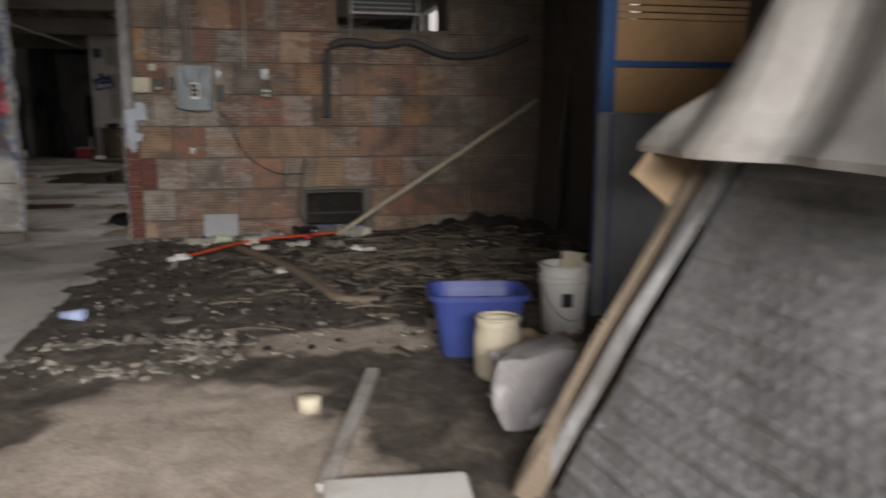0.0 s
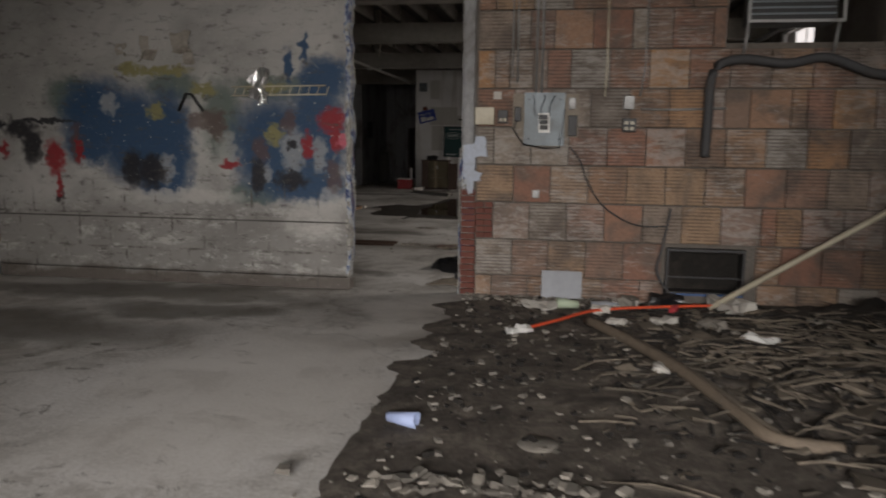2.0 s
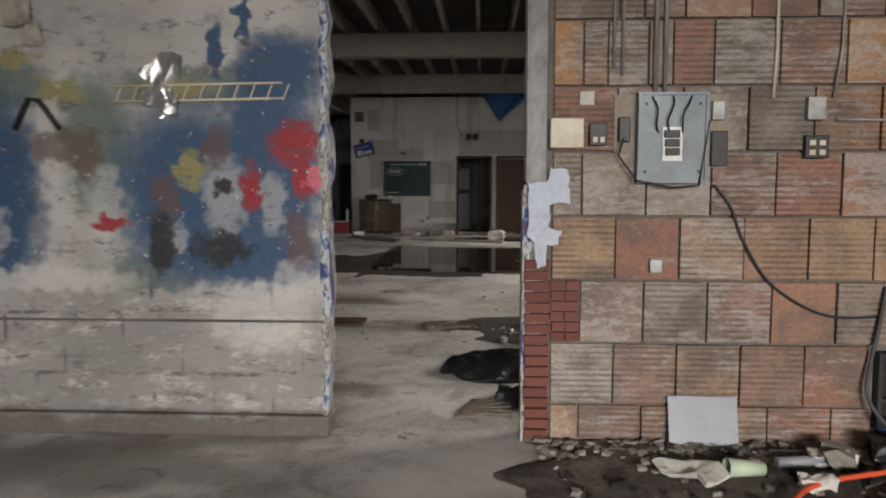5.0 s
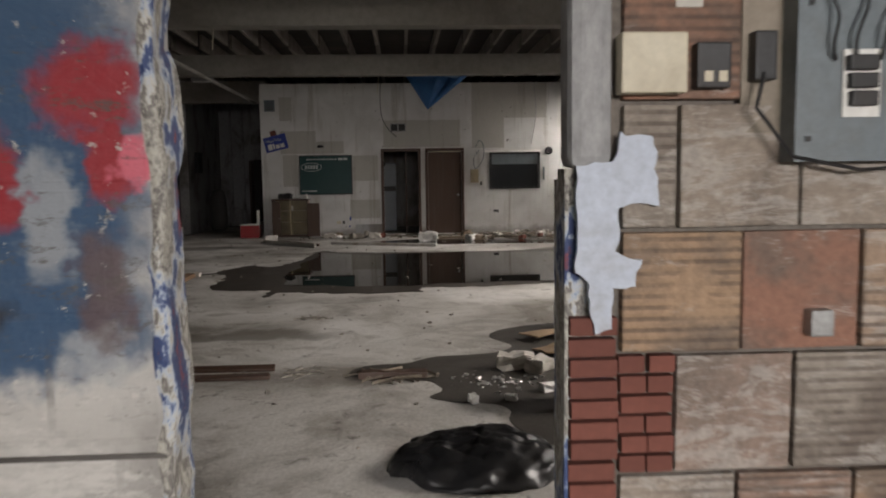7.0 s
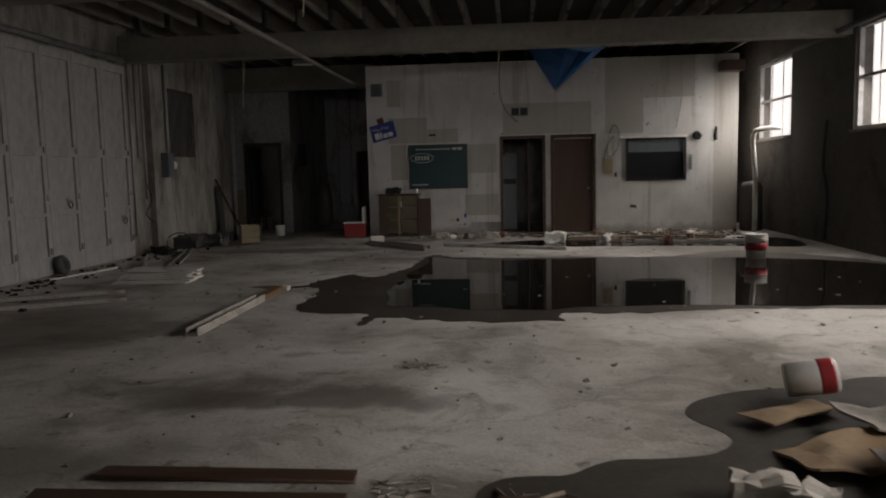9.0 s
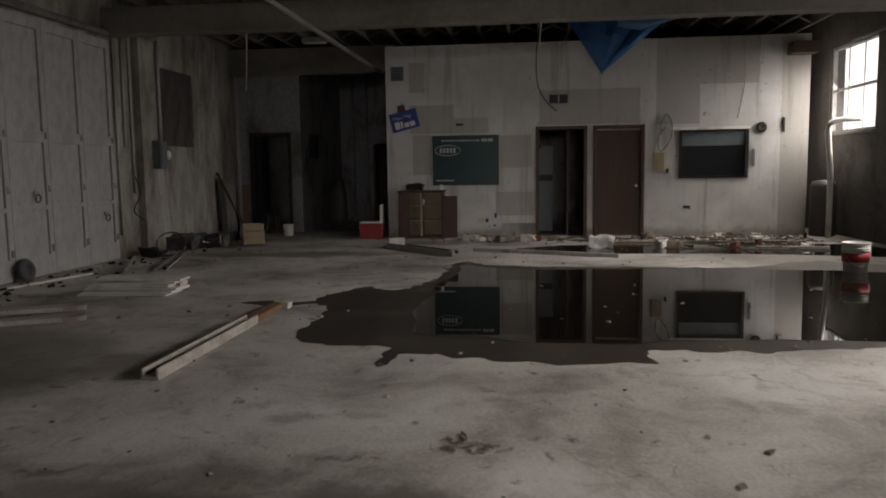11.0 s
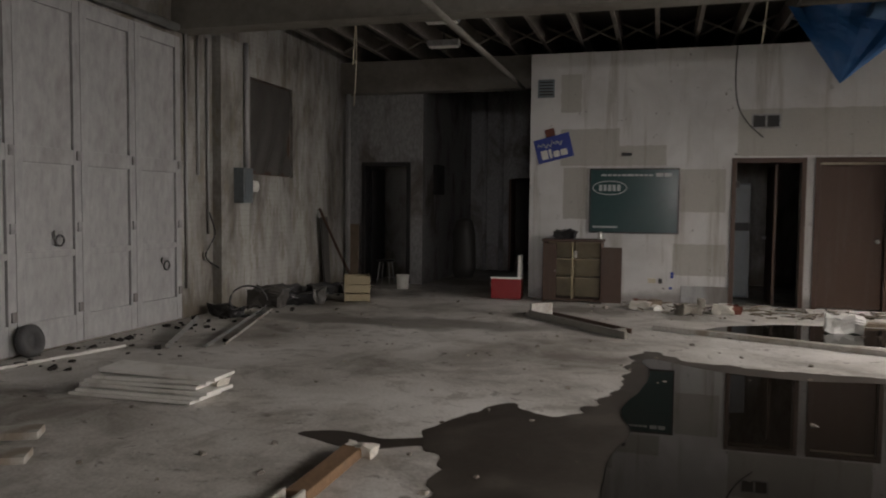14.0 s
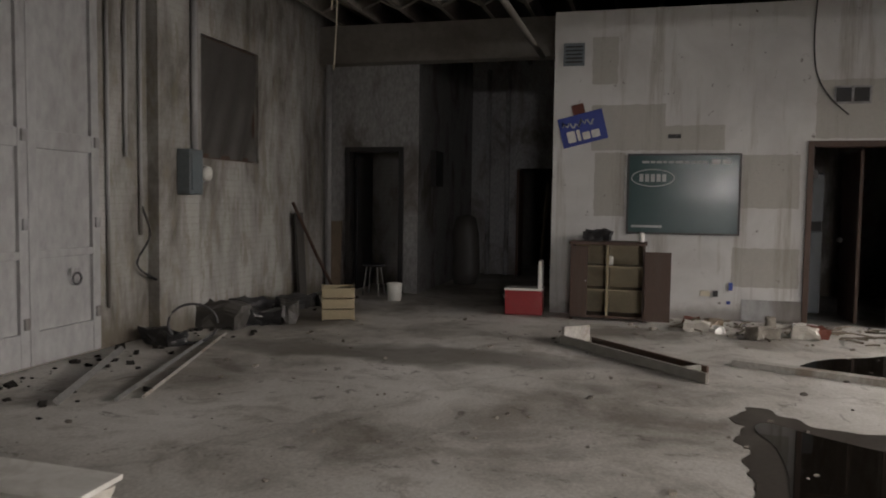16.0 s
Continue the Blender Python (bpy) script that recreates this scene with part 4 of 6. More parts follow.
def wall_grille():
    e = thing("wall_grille", "black open metal box set low in the wall", "grille", x=0.795, y=YW, z=0.33)
    bm = bmesh.new()
    for a in ((-0.37, 0.2, 0.37, 0.225), (-0.37, -0.225, 0.37, -0.2), (-0.37, -0.2, -0.345, 0.2), (0.345, -0.2, 0.37, 0.2)):
        box(bm, a[0], -0.03, a[1], a[2], 0.18, a[3])
    part("frame", bm, M_BLACK, e)
    # Black back and lining paint the shade of a deeper recess.
    part("back", B(-0.345, 0.16, -0.2, 0.345, 0.175, 0.2), M_SOILSHADE, e)
    part("lining", B(-0.344, -0.01, 0.19, 0.344, 0.15, 0.199), M_SOILSHADE, e)
    part("bar", B(-0.345, 0.02, -0.07, 0.345, 0.03, -0.055), M_BLACK, e)
    part("rim", B(-0.36, -0.045, -0.235, 0.36, -0.03, -0.215, 0.003), M_BLUEFRAME, e, "blue lower rim")


wall_grille()
solo("steel_pole", T([(0.78, YW - 0.4, 0.05), (2.12, YW - 0.28, 0.87), (3.42, YW - 0.1, 1.68)], 0.026, 10), M_CREAM, "long pale metal pole leaning in the corner", "pole")
solo("grey_plate", B(-0.2, -0.006, 0, 0.2, 0.006, 0.29, 0.003), M_GREYSHEET, "square grey metal cover plate leaning on the wall", "plate", x=-0.585, y=YW - 0.11, z=0.012, rx=-14)
solo("sheet_panel", B(0, 0, 0, 0.03, 0.85, 1.95, 0.004), M_SHEETDARK, "dark sheet panel leaning on the side wall", "panel", x=XR - 0.17, y=8.55, z=0.01, ry=4)


# foil scraps and a hook on the painted wall
for i, (x, z, s) in enumerate(((-3.78, 2.12, 0.1), (-3.72, 2.0, 0.06), (-4.6, 2.55, 0.09), (-5.0, 2.52, 0.09), (-5.32, 2.5, 0.07), (-4.55, 2.42, 0.05))):
    bm = B(-s, -0.012, -s * 1.3, s, -0.004, s * 1.3)
    bmesh.ops.subdivide_edges(bm, edges=bm.edges, cuts=5, use_grid_fill=True)
    solo("foil_scrap" if i < 2 else "paint_flake", crumple(crumple(bm, s * 0.9, 9, i * 3.1), 0.01, 40, i), M_FOIL if i < 2 else M_RUBBLE, "torn shiny foil scrap stuck to the wall" if i < 2 else "peeling flake of grey paint on the wall", "scrap", "wall scraps", x=x, y=YW - 0.012, z=z)
solo("wall_hook", T([(-4.68, YW - 0.02, 1.86), (-4.58, YW - 0.03, 2.04), (-4.52, YW - 0.03, 2.03), (-4.4, YW - 0.02, 1.86)], 0.016, 7), M_BLACK, "bent black hook fixed to the wall", "hook")


def wire_shelf():
    e = thing("wire_rack", "pale wire rack fixed across the painted wall", "rack", x=-3.55, y=YW, z=2.02)
    for z in (0.0, 0.09):
        part("rail", T([(-0.52, -0.02, z), (0.5, -0.02, z + 0.015)], 0.008, 6), M_CREAM, e)
    for k in range(11):
        part("wire", T([(-0.5 + 0.1 * k, -0.02, 0.0), (-0.46 + 0.1 * k, -0.02, 0.095)], 0.005, 5), M_CREAM, e)


wire_shelf()


# ---- front room, right side ----
def framed_partition():
    e = thing("steel_partition", "blue steel framed partition with tan and grey panels", "partition", x=2.34, y=5.14, z=0)
    part("post", B(0.0, -0.06, 0, 0.1, 0.04, 3.6, 0.006), M_BLUEFRAME, e)
    part("grey_edge", B(-0.02, -0.075, 0, 0.075, -0.062, 1.5, 0.003), M_GREYSHEET, e)
    part("lower_panel", B(0.1, -0.04, 0.03, 1.14, -0.02, 1.5, 0.004), M_GREYSHEET, e)
    part("top_trim", B(0.0, -0.078, 1.5, 1.14, -0.02, 1.515), M_GALV, e)
    part("rail", B(0.1, -0.05, 1.83, 1.14, 0.02, 1.875, 0.004), M_BLUEFRAME, e)
    part("tan_panel", B(0.1, -0.02, 1.516, 1.14, 0.0, 1.83), M_TAN, e)
    part("tan_panel", B(0.1, -0.02, 1.875, 1.14, 0.0, 2.16), M_TAN, e)
    for k in range(16):
        part("louvre", B(0.1, -0.03 + 0.004 * (k % 2), 2.165 + 0.05 * k, 1.14, 0.0, 2.205 + 0.05 * k), M_TAN, e)


framed_partition()


def leaning_mesh():
    e = thing("wire_lath_panel", "big grey panel of dusty ribbed metal lath leaning back", "lath panel")
    a, b_, c, d = Vector((1.1, 2.62, 0.02)), Vector((1.62, 2.25, 1.36)), Vector((1.95, 0.35, 1.36)), Vector((1.3, 0.45, 0.02))
    n = (b_ - a).cross(d - a).normalized()
    if n.x > 0:
        n = -n
    bm = bmesh.new()
    nu, nv = 150, 110
    rows = []
    for j in range(nv + 1):
        row = []
        for i in range(nu + 1):
            u, v = i / nu, j / nv
            p = (a * (1 - u) + d * u) * (1 - v) + (b_ * (1 - u) + c * u) * v
            h = 0.003 * abs(math.sin(u * 2.2 / 0.07 * math.pi + (math.pi / 2) * (int(v * 1.5 / 0.055) % 2))) + 0.013 * max(0, math.sin(v * 1.5 / 0.11 * 2 * math.pi)) * (0.5 + 0.5 * noise.noise(p * 9))
            h += 0.02 * noise.noise(p * 3)
            row.append(bm.verts.new(p + n * h))
        rows.append(row)
    for q, s in zip(rows, rows[1:]):
        for i in range(nu):
            bm.faces.new((q[i], q[i + 1], s[i + 1], s[i]))
    part("lath_sheet", bm, M_LATH, e)
    for off, w, mat, nm in ((0.0, 0.035, M_GREYPLASTER, "edge_trim"), (0.07, 0.025, M_WOOD, "edge_batten")):
        s = Vector((-0.04 - off, 0.06 + off * 0.6, 0))
        part(nm, T([a + s, (a + b_) / 2 + s + n * 0.01, b_ + s], w, 4), mat, e)


leaning_mesh()
solo("wooden_plank", B(-0.06, -0.015, 0, 0.06, 0.015, 1.5, 0.004), M_WOOD, "brown weathered plank leaning against a panel", "plank", "leaning planks", x=0.98, y=2.62, z=0.01, ry=35, rz=12)
solo("wooden_plank", B(-0.04, -0.015, 0, 0.04, 0.015, 1.3, 0.004), M_DARKWOOD, "dark weathered plank leaning against a panel", "plank", "leaning planks", x=1.12, y=2.78, z=0.01, ry=38, rz=16)
for k in range(5):
    solo("stacked_board", crumple(B(1.9 + 0.04 * k, 0.2 + 0.1 * k, 0.27 * k + 0.012, 3.25, 2.1 - 0.06 * k, 0.27 * k + 0.262, 0.01), 0.015, 2.0, k), M_WOOD, "thick rough board in a dusty stack", "board", "stacked boards")


def canvas_heap():
    bm = bmesh.new()
    nu, nv = 44, 36
    rows = []
    for j in range(nv + 1):
        row = []
        for i in range(nu + 1):
            u, v = i / nu, j / nv
            x = 1.36 + 1.75 * u + 0.1 * v
            y = 2.52 - 2.2 * v
            ridge = 1.5 + 0.95 * u ** 0.75 - 0.25 * v
            p = Vector((x, y, 0))
            f = abs(noise.noise(p * 1.7 + Vector((3, 1, 0))))
            fold = abs((1.5 * u + 1.1 * v + 0.3) % 1.0 - 0.5) + 0.7 * abs((2.3 * u - 1.7 * v + 0.1) % 1.0 - 0.5)
            z = ridge + 0.3 * f + 0.34 * fold + 0.05 * noise.noise(p * 7)
            z = 1.385 + (z - 1.385) * min(1.0, 0.03 + 5.0 * min(v, 1.3 * u) * (1 + 0.4 * noise.noise(p * 2.5)))
            row.append(bm.verts.new((x + 0.12 * noise.noise(p * 3 + Vector((0, 0, 5))), y, max(z, 1.385))))
        rows.append(row)
    for q, s in zip(rows, rows[1:]):
        for i in range(nu):
            bm.faces.new((q[i], q[i + 1], s[i + 1], s[i]))
    bmesh.ops.recalc_face_normals(bm, faces=bm.faces)
    g = bmesh.ops.extrude_face_region(bm, geom=bm.faces[:])["geom"]
    for v in g:
        if isinstance(v, bmesh.types.BMVert):
            v.co.z -= 0.025
    solo("canvas_sheet", bm, M_TARPWHITE, "dusty white canvas sheet heaped in stiff folds", "canvas")


canvas_heap()
solo("cardboard_flap", crumple(B(-0.1, -0.006, -0.16, 0.08, 0.006, 0.1, 0.002), 0.02, 5), M_CARD, "torn tan cardboard flap hanging from the heap", "cardboard", x=1.46, y=2.42, z=1.36, ry=35, rz=-12)


def blue_tub():
    e = thing("storage_tub", "open blue plastic storage tub standing on dirt", "tub", x=1.29, y=4.5, z=0.02, rz=-8)
    bm = bmesh.new()
    rings = []
    for sx, sy, z in ((0.23, 0.16, 0.0), (0.29, 0.21, 0.36), (0.32, 0.24, 0.365), (0.32, 0.24, 0.4), (0.295, 0.215, 0.4), (0.28, 0.2, 0.36), (0.22, 0.15, 0.02)):
        rings.append([bm.verts.new((sx * math.copysign(abs(math.cos(t)) ** 0.4, math.cos(t)), sy * math.copysign(abs(math.sin(t)) ** 0.4, math.sin(t)), z)) for t in [2 * math.pi * k / 32 for k in range(32)]])
    for q, s in zip(rings, rings[1:]):
        for k in range(32):
            bm.faces.new((q[k], q[(k + 1) % 32], s[(k + 1) % 32], s[k]))
    bm.faces.new(rings[0][::-1])
    bm.faces.new(rings[-1])
    part("tub_body", bm, M_BLUETUB, e)
    part("dark_water", lathe([(0.25, 0.2), (0.25, 0.25)], 24, 1.0, 0.72), M_WATER, e)


blue_tub()


def bucket(x, y, z, r, h, mat, label, rim=None, fill=None, group=""):
    e = thing("bucket", label, "bucket", group, x=x, y=y, z=z)
    part("shell", lathe([(r * 0.86, 0.0), (r, h * 0.8), (r, h), (r * 0.94, h), (r * 0.93, h * 0.8), (r * 0.8, 0.02)], 28), mat, e)
    for k in (0.72, 0.8, 0.96):
        part("rib", lathe([(r * 0.99, h * k), (r * 1.05, h * k + 0.004), (r * 1.05, h * k + 0.014), (r * 0.99, h * k + 0.018)], 28, ring=True), rim or mat, e)
    if fill:
        part("filling", crumple(lathe([(r * 0.8, h * 0.3), (r * 0.9, h * 0.62), (r * 0.5, h * 0.66)], 16), 0.02, 9), fill, e)
    part("bail_handle", T([(r * 1.02 * math.cos(a), -r * 1.02 * abs(math.sin(a)) - 0.02, h * 0.78 - 0.55 * h * math.sin(a)) for a in [math.pi * k / 10 for k in range(11)]], 0.004, 5), M_GALV, e)
    return e


b1 = bucket(1.98, 4.78, 0.03, 0.165, 0.47, M_WHITEPLASTIC, "dirty white plastic bucket half full of scrap", fill=M_SOILSHADE)
part("label", B(-0.07, -0.172, 0.2, 0.0, -0.152, 0.29), M_BLACK, b1, "dark printed mark")
solo("scrap_board", B(-0.08, -0.01, 0, 0.08, 0.01, 0.3, 0.003), M_CREAM, "cream board offcut standing in a bucket", "board", x=2.02, y=4.82, z=0.27, ry=8)
e = thing("plastic_jug", "cream plastic jug with its top cut open", "jug", x=1.27, y=3.98, z=0.03)
part("jug_body", crumple(lathe([(0.12, 0), (0.135, 0.03), (0.135, 0.24), (0.12, 0.3), (0.13, 0.34), (0.12, 0.34), (0.11, 0.3), (0.11, 0.1)], 20, 1, 0.85), 0.012, 5), M_CREAM, e)
part("rim", lathe([(0.11, 0.33), (0.128, 0.335), (0.128, 0.352), (0.11, 0.352)], 20, 1, 0.85, ring=True), M_CREAM, e)
bm = B(-0.17, -0.14, 0, 0.17, 0.14, 0.32)
bmesh.ops.subdivide_edges(bm, edges=bm.edges, cuts=6, use_grid_fill=True)
solo("plastic_bag", crumple(crumple(bm, 0.09, 3.2), 0.03, 9), M_CLEARGREY, "crumpled grey translucent plastic bag full of waste", "bag", x=1.26, y=3.38, z=0.05)
for i, (x, y, s) in enumerate(((1.55, 3.75, 0.17), (1.62, 4.15, 0.16), (1.45, 3.1, 0.1), (1.75, 3.5, 0.2))):
    bm = B(-s, -s, 0, s, s, s * 1.1)
    bmesh.ops.subdivide_edges(bm, edges=bm.edges, cuts=5, use_grid_fill=True)
    solo("dirty_rag", crumple(crumple(bm, s * 0.5, 5, i), s * 0.2, 16, i), M_CARD if i % 2 else M_RUBBLE, "brown dirty heap of rags and cardboard", "rags", "rag heaps", x=x, y=y, z=0.0)
solo("white_batten", B(-0.035, -0.7, 0, 0.035, 0.7, 0.04, 0.006), M_PALEWOOD, "long white painted batten lying on dirt", "batten", x=0.4, y=3.48, z=0.025, rz=-15)
solo("foam_slab", crumple(B(-0.28, -0.16, 0, 0.28, 0.16, 0.07, 0.01), 0.012, 6), M_WHITEPLASTIC, "broken white foam slab lying on dirt", "slab", x=0.48, y=2.62, z=0.02, rz=-6)
solo("food_tub", lathe([(0.06, 0), (0.062, 0.06), (0.055, 0.075), (0.01, 0.078)], 18), M_CREAM, "small round cream tub lying on the sand", "tub", x=0.2, y=3.7, z=0.02)
solo("round_disc", lathe([(0.1, 0), (0.105, 0.008), (0.1, 0.014), (0.02, 0.012)], 20), M_RUBBLE, "flat pale disc lying in dirt", "disc", x=-0.66, y=5.64, z=0.02)
solo("crushed_cup", crumple(lathe([(0.03, 0), (0.045, 0.17), (0.04, 0.17), (0.028, 0.01)], 14), 0.012, 12), surface("pale_blue_paper", (0.42, 0.5, 0.75), 0.9, 8, 0.6, stains=0.2), "crushed pale blue paper cup on its side", "cup", x=-1.48, y=5.8, z=0.06, ry=90, rz=-12)
pts = [(-0.35, 8.35, 0.07), (0.0, 7.5, 0.09), (0.25, 6.75, 0.1), (0.42, 6.15, 0.08), (0.55, 5.85, 0.06), (0.85, 5.8, 0.05)]
wire("bent_moulding", pts, 0.04, M_WOOD, "long bent strip of weathered wooden moulding", "moulding")
wire("bent_moulding", [(p[0] + 0.08, p[1] + 0.03, p[2] - 0.02) for p in pts[:5]], 0.025, M_TWIG, "split strip of rotten wooden moulding", "moulding")
wire("orange_cord", [(-0.85, 8.0, 0.06), (-0.6, 8.3, 0.07), (-0.28, 8.75, 0.07), (0.2, 8.95, 0.08), (0.9, 9.2, 0.08)], 0.014, M_ORANGE, "thick orange cord snaking over the rubbish", "cord")


def lump(name, x, y, s, h, mat, label, cat, group="", z=0.02, seed=0.0, rz=0.0):
    bm = B(-s, -s * 0.6, 0, s, s * 0.6, h)
    bmesh.ops.subdivide_edges(bm, edges=bm.edges, cuts=3, use_grid_fill=True)
    return solo(name, crumple(crumple(bm, s * 0.35, 4 / s * 0.3, seed), s * 0.15, 2.0 / s, seed), mat, label, cat, group, x=x, y=y, z=z, rz=rz)


for i, (x, y, s, h) in enumerate(((-0.22, 8.82, 0.08, 0.06), (-0.9, 7.95, 0.1, 0.04), (0.05, 9.2, 0.12, 0.07), (1.0, 9.25, 0.2, 0.09), (0.95, 7.9, 0.12, 0.06), (1.6, 8.6, 0.1, 0.07), (0.3, 8.5, 0.1, 0.05), (1.9, 7.4, 0.12, 0.06), (0.7, 8.4, 0.14, 0.04), (-0.1, 8.4, 0.07, 0.04), (2.2, 8.0, 0.12, 0.06), (1.3, 7.0, 0.1, 0.05), (0.1, 7.0, 0.08, 0.05))):
    lump("litter_scrap", x, y, s, h, (M_PAPER, M_WHITEPLASTIC, M_RUBBLE)[i % 3], ("crumpled dirty paper scrap on the rubbish", "crumpled white plastic scrap on the rubbish", "broken lump of pale plaster on the rubbish")[i % 3], "litter", "litter", 0.04, i * 2.3, i * 37)
lump("tile_shard", -0.78, 9.0, 0.16, 0.02, M_PAPER, "pale curved shard lying by the wall", "shard", z=0.03, rz=-50)
solo("paper_cup", lathe([(0.035, 0), (0.05, 0.2), (0.046, 0.2), (0.03, 0.01)], 16), M_GREENCUP, "pale green paper cup lying on its side", "cup", x=-0.42, y=8.98, z=0.07, ry=-86, rz=8)
solo("glass_bottle", lathe([(0.03, 0), (0.032, 0.16), (0.012, 0.22), (0.012, 0.27)], 14), M_GREYSHEET, "grey bottle lying in dirt by the wall", "bottle", x=-0.3, y=9.12, z=0.05, ry=88, rz=5)
solo("drink_can", lathe([(0.028, 0), (0.033, 0.01), (0.033, 0.11), (0.028, 0.122)], 16), M_PINKRED, "crushed red drink can lying in dirt", "can", x=0.42, y=8.95, z=0.05, ry=80, rz=65)
lump("brick_piece", 0.02, 9.2, 0.11, 0.07, M_PAPER, "pale broken brick piece by the wall", "brick", z=0.02)
lump("black_rubbish", 0.4, 9.25, 0.14, 0.12, M_BLACKBAG, "black plastic rubbish heaped by the wall", "rubbish", z=0.02)


def scatter(name, n, region, size, mat, label, cat, flat=0.5, z=0.02, seed=1, pile=None):
    """Countless small chips, joined."""
    rnd = random.Random(seed)
    bm = bmesh.new()
    for _ in range(n):
        x, y = region(rnd)
        s = size[0] + (size[1] - size[0]) * rnd.random() ** 2
        m = pose(x, y, z + s * flat * 0.4 + (pile(x, y) if pile else 0), rnd.uniform(-20, 20), rnd.uniform(-20, 20), rnd.uniform(0, 360))
        vs = [m @ Vector((sx * s * rnd.uniform(0.5, 1), sy * s * rnd.uniform(0.35, 0.9), sz * s * flat * rnd.uniform(0.5, 1))) for sx in (-1, 1) for sy in (-1, 1) for sz in (-1, 1)]
        v = [bm.verts.new(p) for p in vs]
        for q in ((0, 1, 3, 2), (4, 6, 7, 5), (0, 4, 5, 1), (2, 3, 7, 6), (0, 2, 6, 4), (1, 5, 7, 3)):
            bm.faces.new([v[k] for k in q])
    return solo(name, bm, mat, label, cat, kind="stuff")


def sticks(name, n, region, length, mat, label, seed, z=0.03, pile=None, r=(0.004, 0.014)):
    rnd = random.Random(seed)
    bm = bmesh.new()
    for _ in range(n):
        x, y = region(rnd)
        a, l = rnd.gauss(0.1, 1.0), length[0] + (length[1] - length[0]) * rnd.random() ** 2
        h = z + (pile(x, y) if pile else 0)
        d = Vector((math.cos(a), math.sin(a), rnd.uniform(-0.08, 0.12)))
        c = Vector((x, y, h + abs(d.z) * l / 2))
        k = Vector((rnd.uniform(-1, 1), rnd.uniform(-1, 1), 0.2)) * l * 0.13
        tube(bm, (c - d * l / 2, c + k, c + d * l / 2), rnd.uniform(*r), 5, rnd.uniform(*r))
    return solo(name, bm, mat, label, "debris", kind="stuff")


def heap(x, y):
    return 0.16 * math.exp(-((x - 2.5) ** 2 / 0.9 + (y - 8.6) ** 2 / 0.6)) + 0.09 * math.exp(-((x - 1.4) ** 2 / 1.6 + (y - 7.0) ** 2 / 1.3))


sticks("stick_debris", 640, lambda r: (min(3.35, max(-0.3, r.gauss(1.6, 0.95))), min(9.3, max(5.2, r.gauss(7.1, 0.95)))), (0.05, 0.55), M_TWIG, "heap of rotten sticks and wood strips", 3, 0.03, heap, (0.003, 0.01))
sticks("dark_stick_debris", 420, lambda r: (r.uniform(-0.2, 3.3), r.uniform(5.6, 9.3)), (0.1, 0.5), M_SOILSHADE, "blackened twigs and roots over the dirt", 4, 0.02, heap)
scatter("rubble_chips", 650, lambda r: (r.gauss(-0.8, 0.33), r.gauss(4.8, 0.2)), (0.006, 0.05), M_RUBBLE, "scattered broken plaster chips on dirt", "rubble", 0.35, 0.03, 5)
scatter("litter_chips", 900, lambda r: (r.uniform(-1.5, 3.3), r.uniform(4.6, 9.45)), (0.006, 0.035), M_RUBBLE, "small pale chips scattered over dirt", "debris", 0.4, 0.025, 6, heap)
scatter("dark_chips", 900, lambda r: (r.uniform(-1.5, 3.3), r.uniform(4.7, 9.45)), (0.006, 0.035), M_SOILSHADE, "dark clods and chips over the dirt", "debris", 0.6, 0.02, 7, heap)
scatter("wall_foot_chips", 320, lambda r: (r.uniform(-1.55, 0.4), 9.5 - abs(r.gauss(0, 0.14))), (0.006, 0.035), M_RUBBLE, "plaster crumbs along the foot of the wall", "debris", 0.5, 0.02, 8)
scatter("bark_scraps", 420, lambda r: (r.uniform(-0.2, 3.3), r.gauss(7.2, 0.9)), (0.02, 0.11), M_TWIG, "flat scraps of bark and rotten board", "debris", 0.12, 0.03, 9, heap)

# ---- doorway and near half of the back room ----
def bag_lump(name, x, y, sx, sy, h, mat, label, cat, seed=0.0, cuts=9, z=0.0):
    bm = bmesh.new()
    n, m = 60, 26
    rings = []
    for j in range(m + 1):
        t = j / m
        r = math.cos(t * math.pi / 2) ** 0.7
        rings.append([bm.verts.new((sx * r * math.cos(a), sy * r * math.sin(a), h * math.sin(t * math.pi / 2))) for a in [2 * math.pi * k / n for k in range(n)]])
    for q, s in zip(rings, rings[1:]):
        for k in range(n):
            bm.faces.new((q[k], q[(k + 1) % n], s[(k + 1) % n], s[k])).smooth = True
    bm.faces.new(rings[0][::-1])
    for v in bm.verts:
        k = v.co * 5 + Vector((seed, seed, 0))
        v.co += 0.22 * h * noise.noise_vector(k) + 0.16 * h * noise.noise_vector(k * 2.7) + 0.09 * h * noise.noise_vector(k * 6.5)
        v.co.z = max(v.co.z, 0.0)
    return solo(name, bm, mat, label, cat, x=x, y=y, z=z)


bag_lump("bin_bag", -1.74, 11.22, 0.46, 0.38, 0.15, M_BLACKBAG, "slumped black bin bag on the floor", "bag")
for i in range(6):
    solo("stick", T([(-2.05 + 0.02 * i, 9.95 + 0.07 * i, 0.02), (-1.85, 9.98 + 0.06 * i, 0.03), (-1.68, 9.95 + 0.08 * i, 0.02 + 0.01 * i)], 0.012, 6), M_TWIG, "thin broken stick lying in the doorway", "stick", "doorway sticks")
lump("black_rag", -1.62, 10.25, 0.14, 0.12, M_BLACKBAG, "black rag lump beside the doorway", "rag", z=0.0)
for i, y in enumerate((13.05, 13.32)):
    solo("rotten_batten", crumple(B(-4.7 + 0.2 * i, y, 0.0, -3.15, y + 0.11, 0.03, 0.006), 0.02, 8, i), M_DARKWOOD, "dark rotten batten lying on the concrete", "batten", "rotten battens")
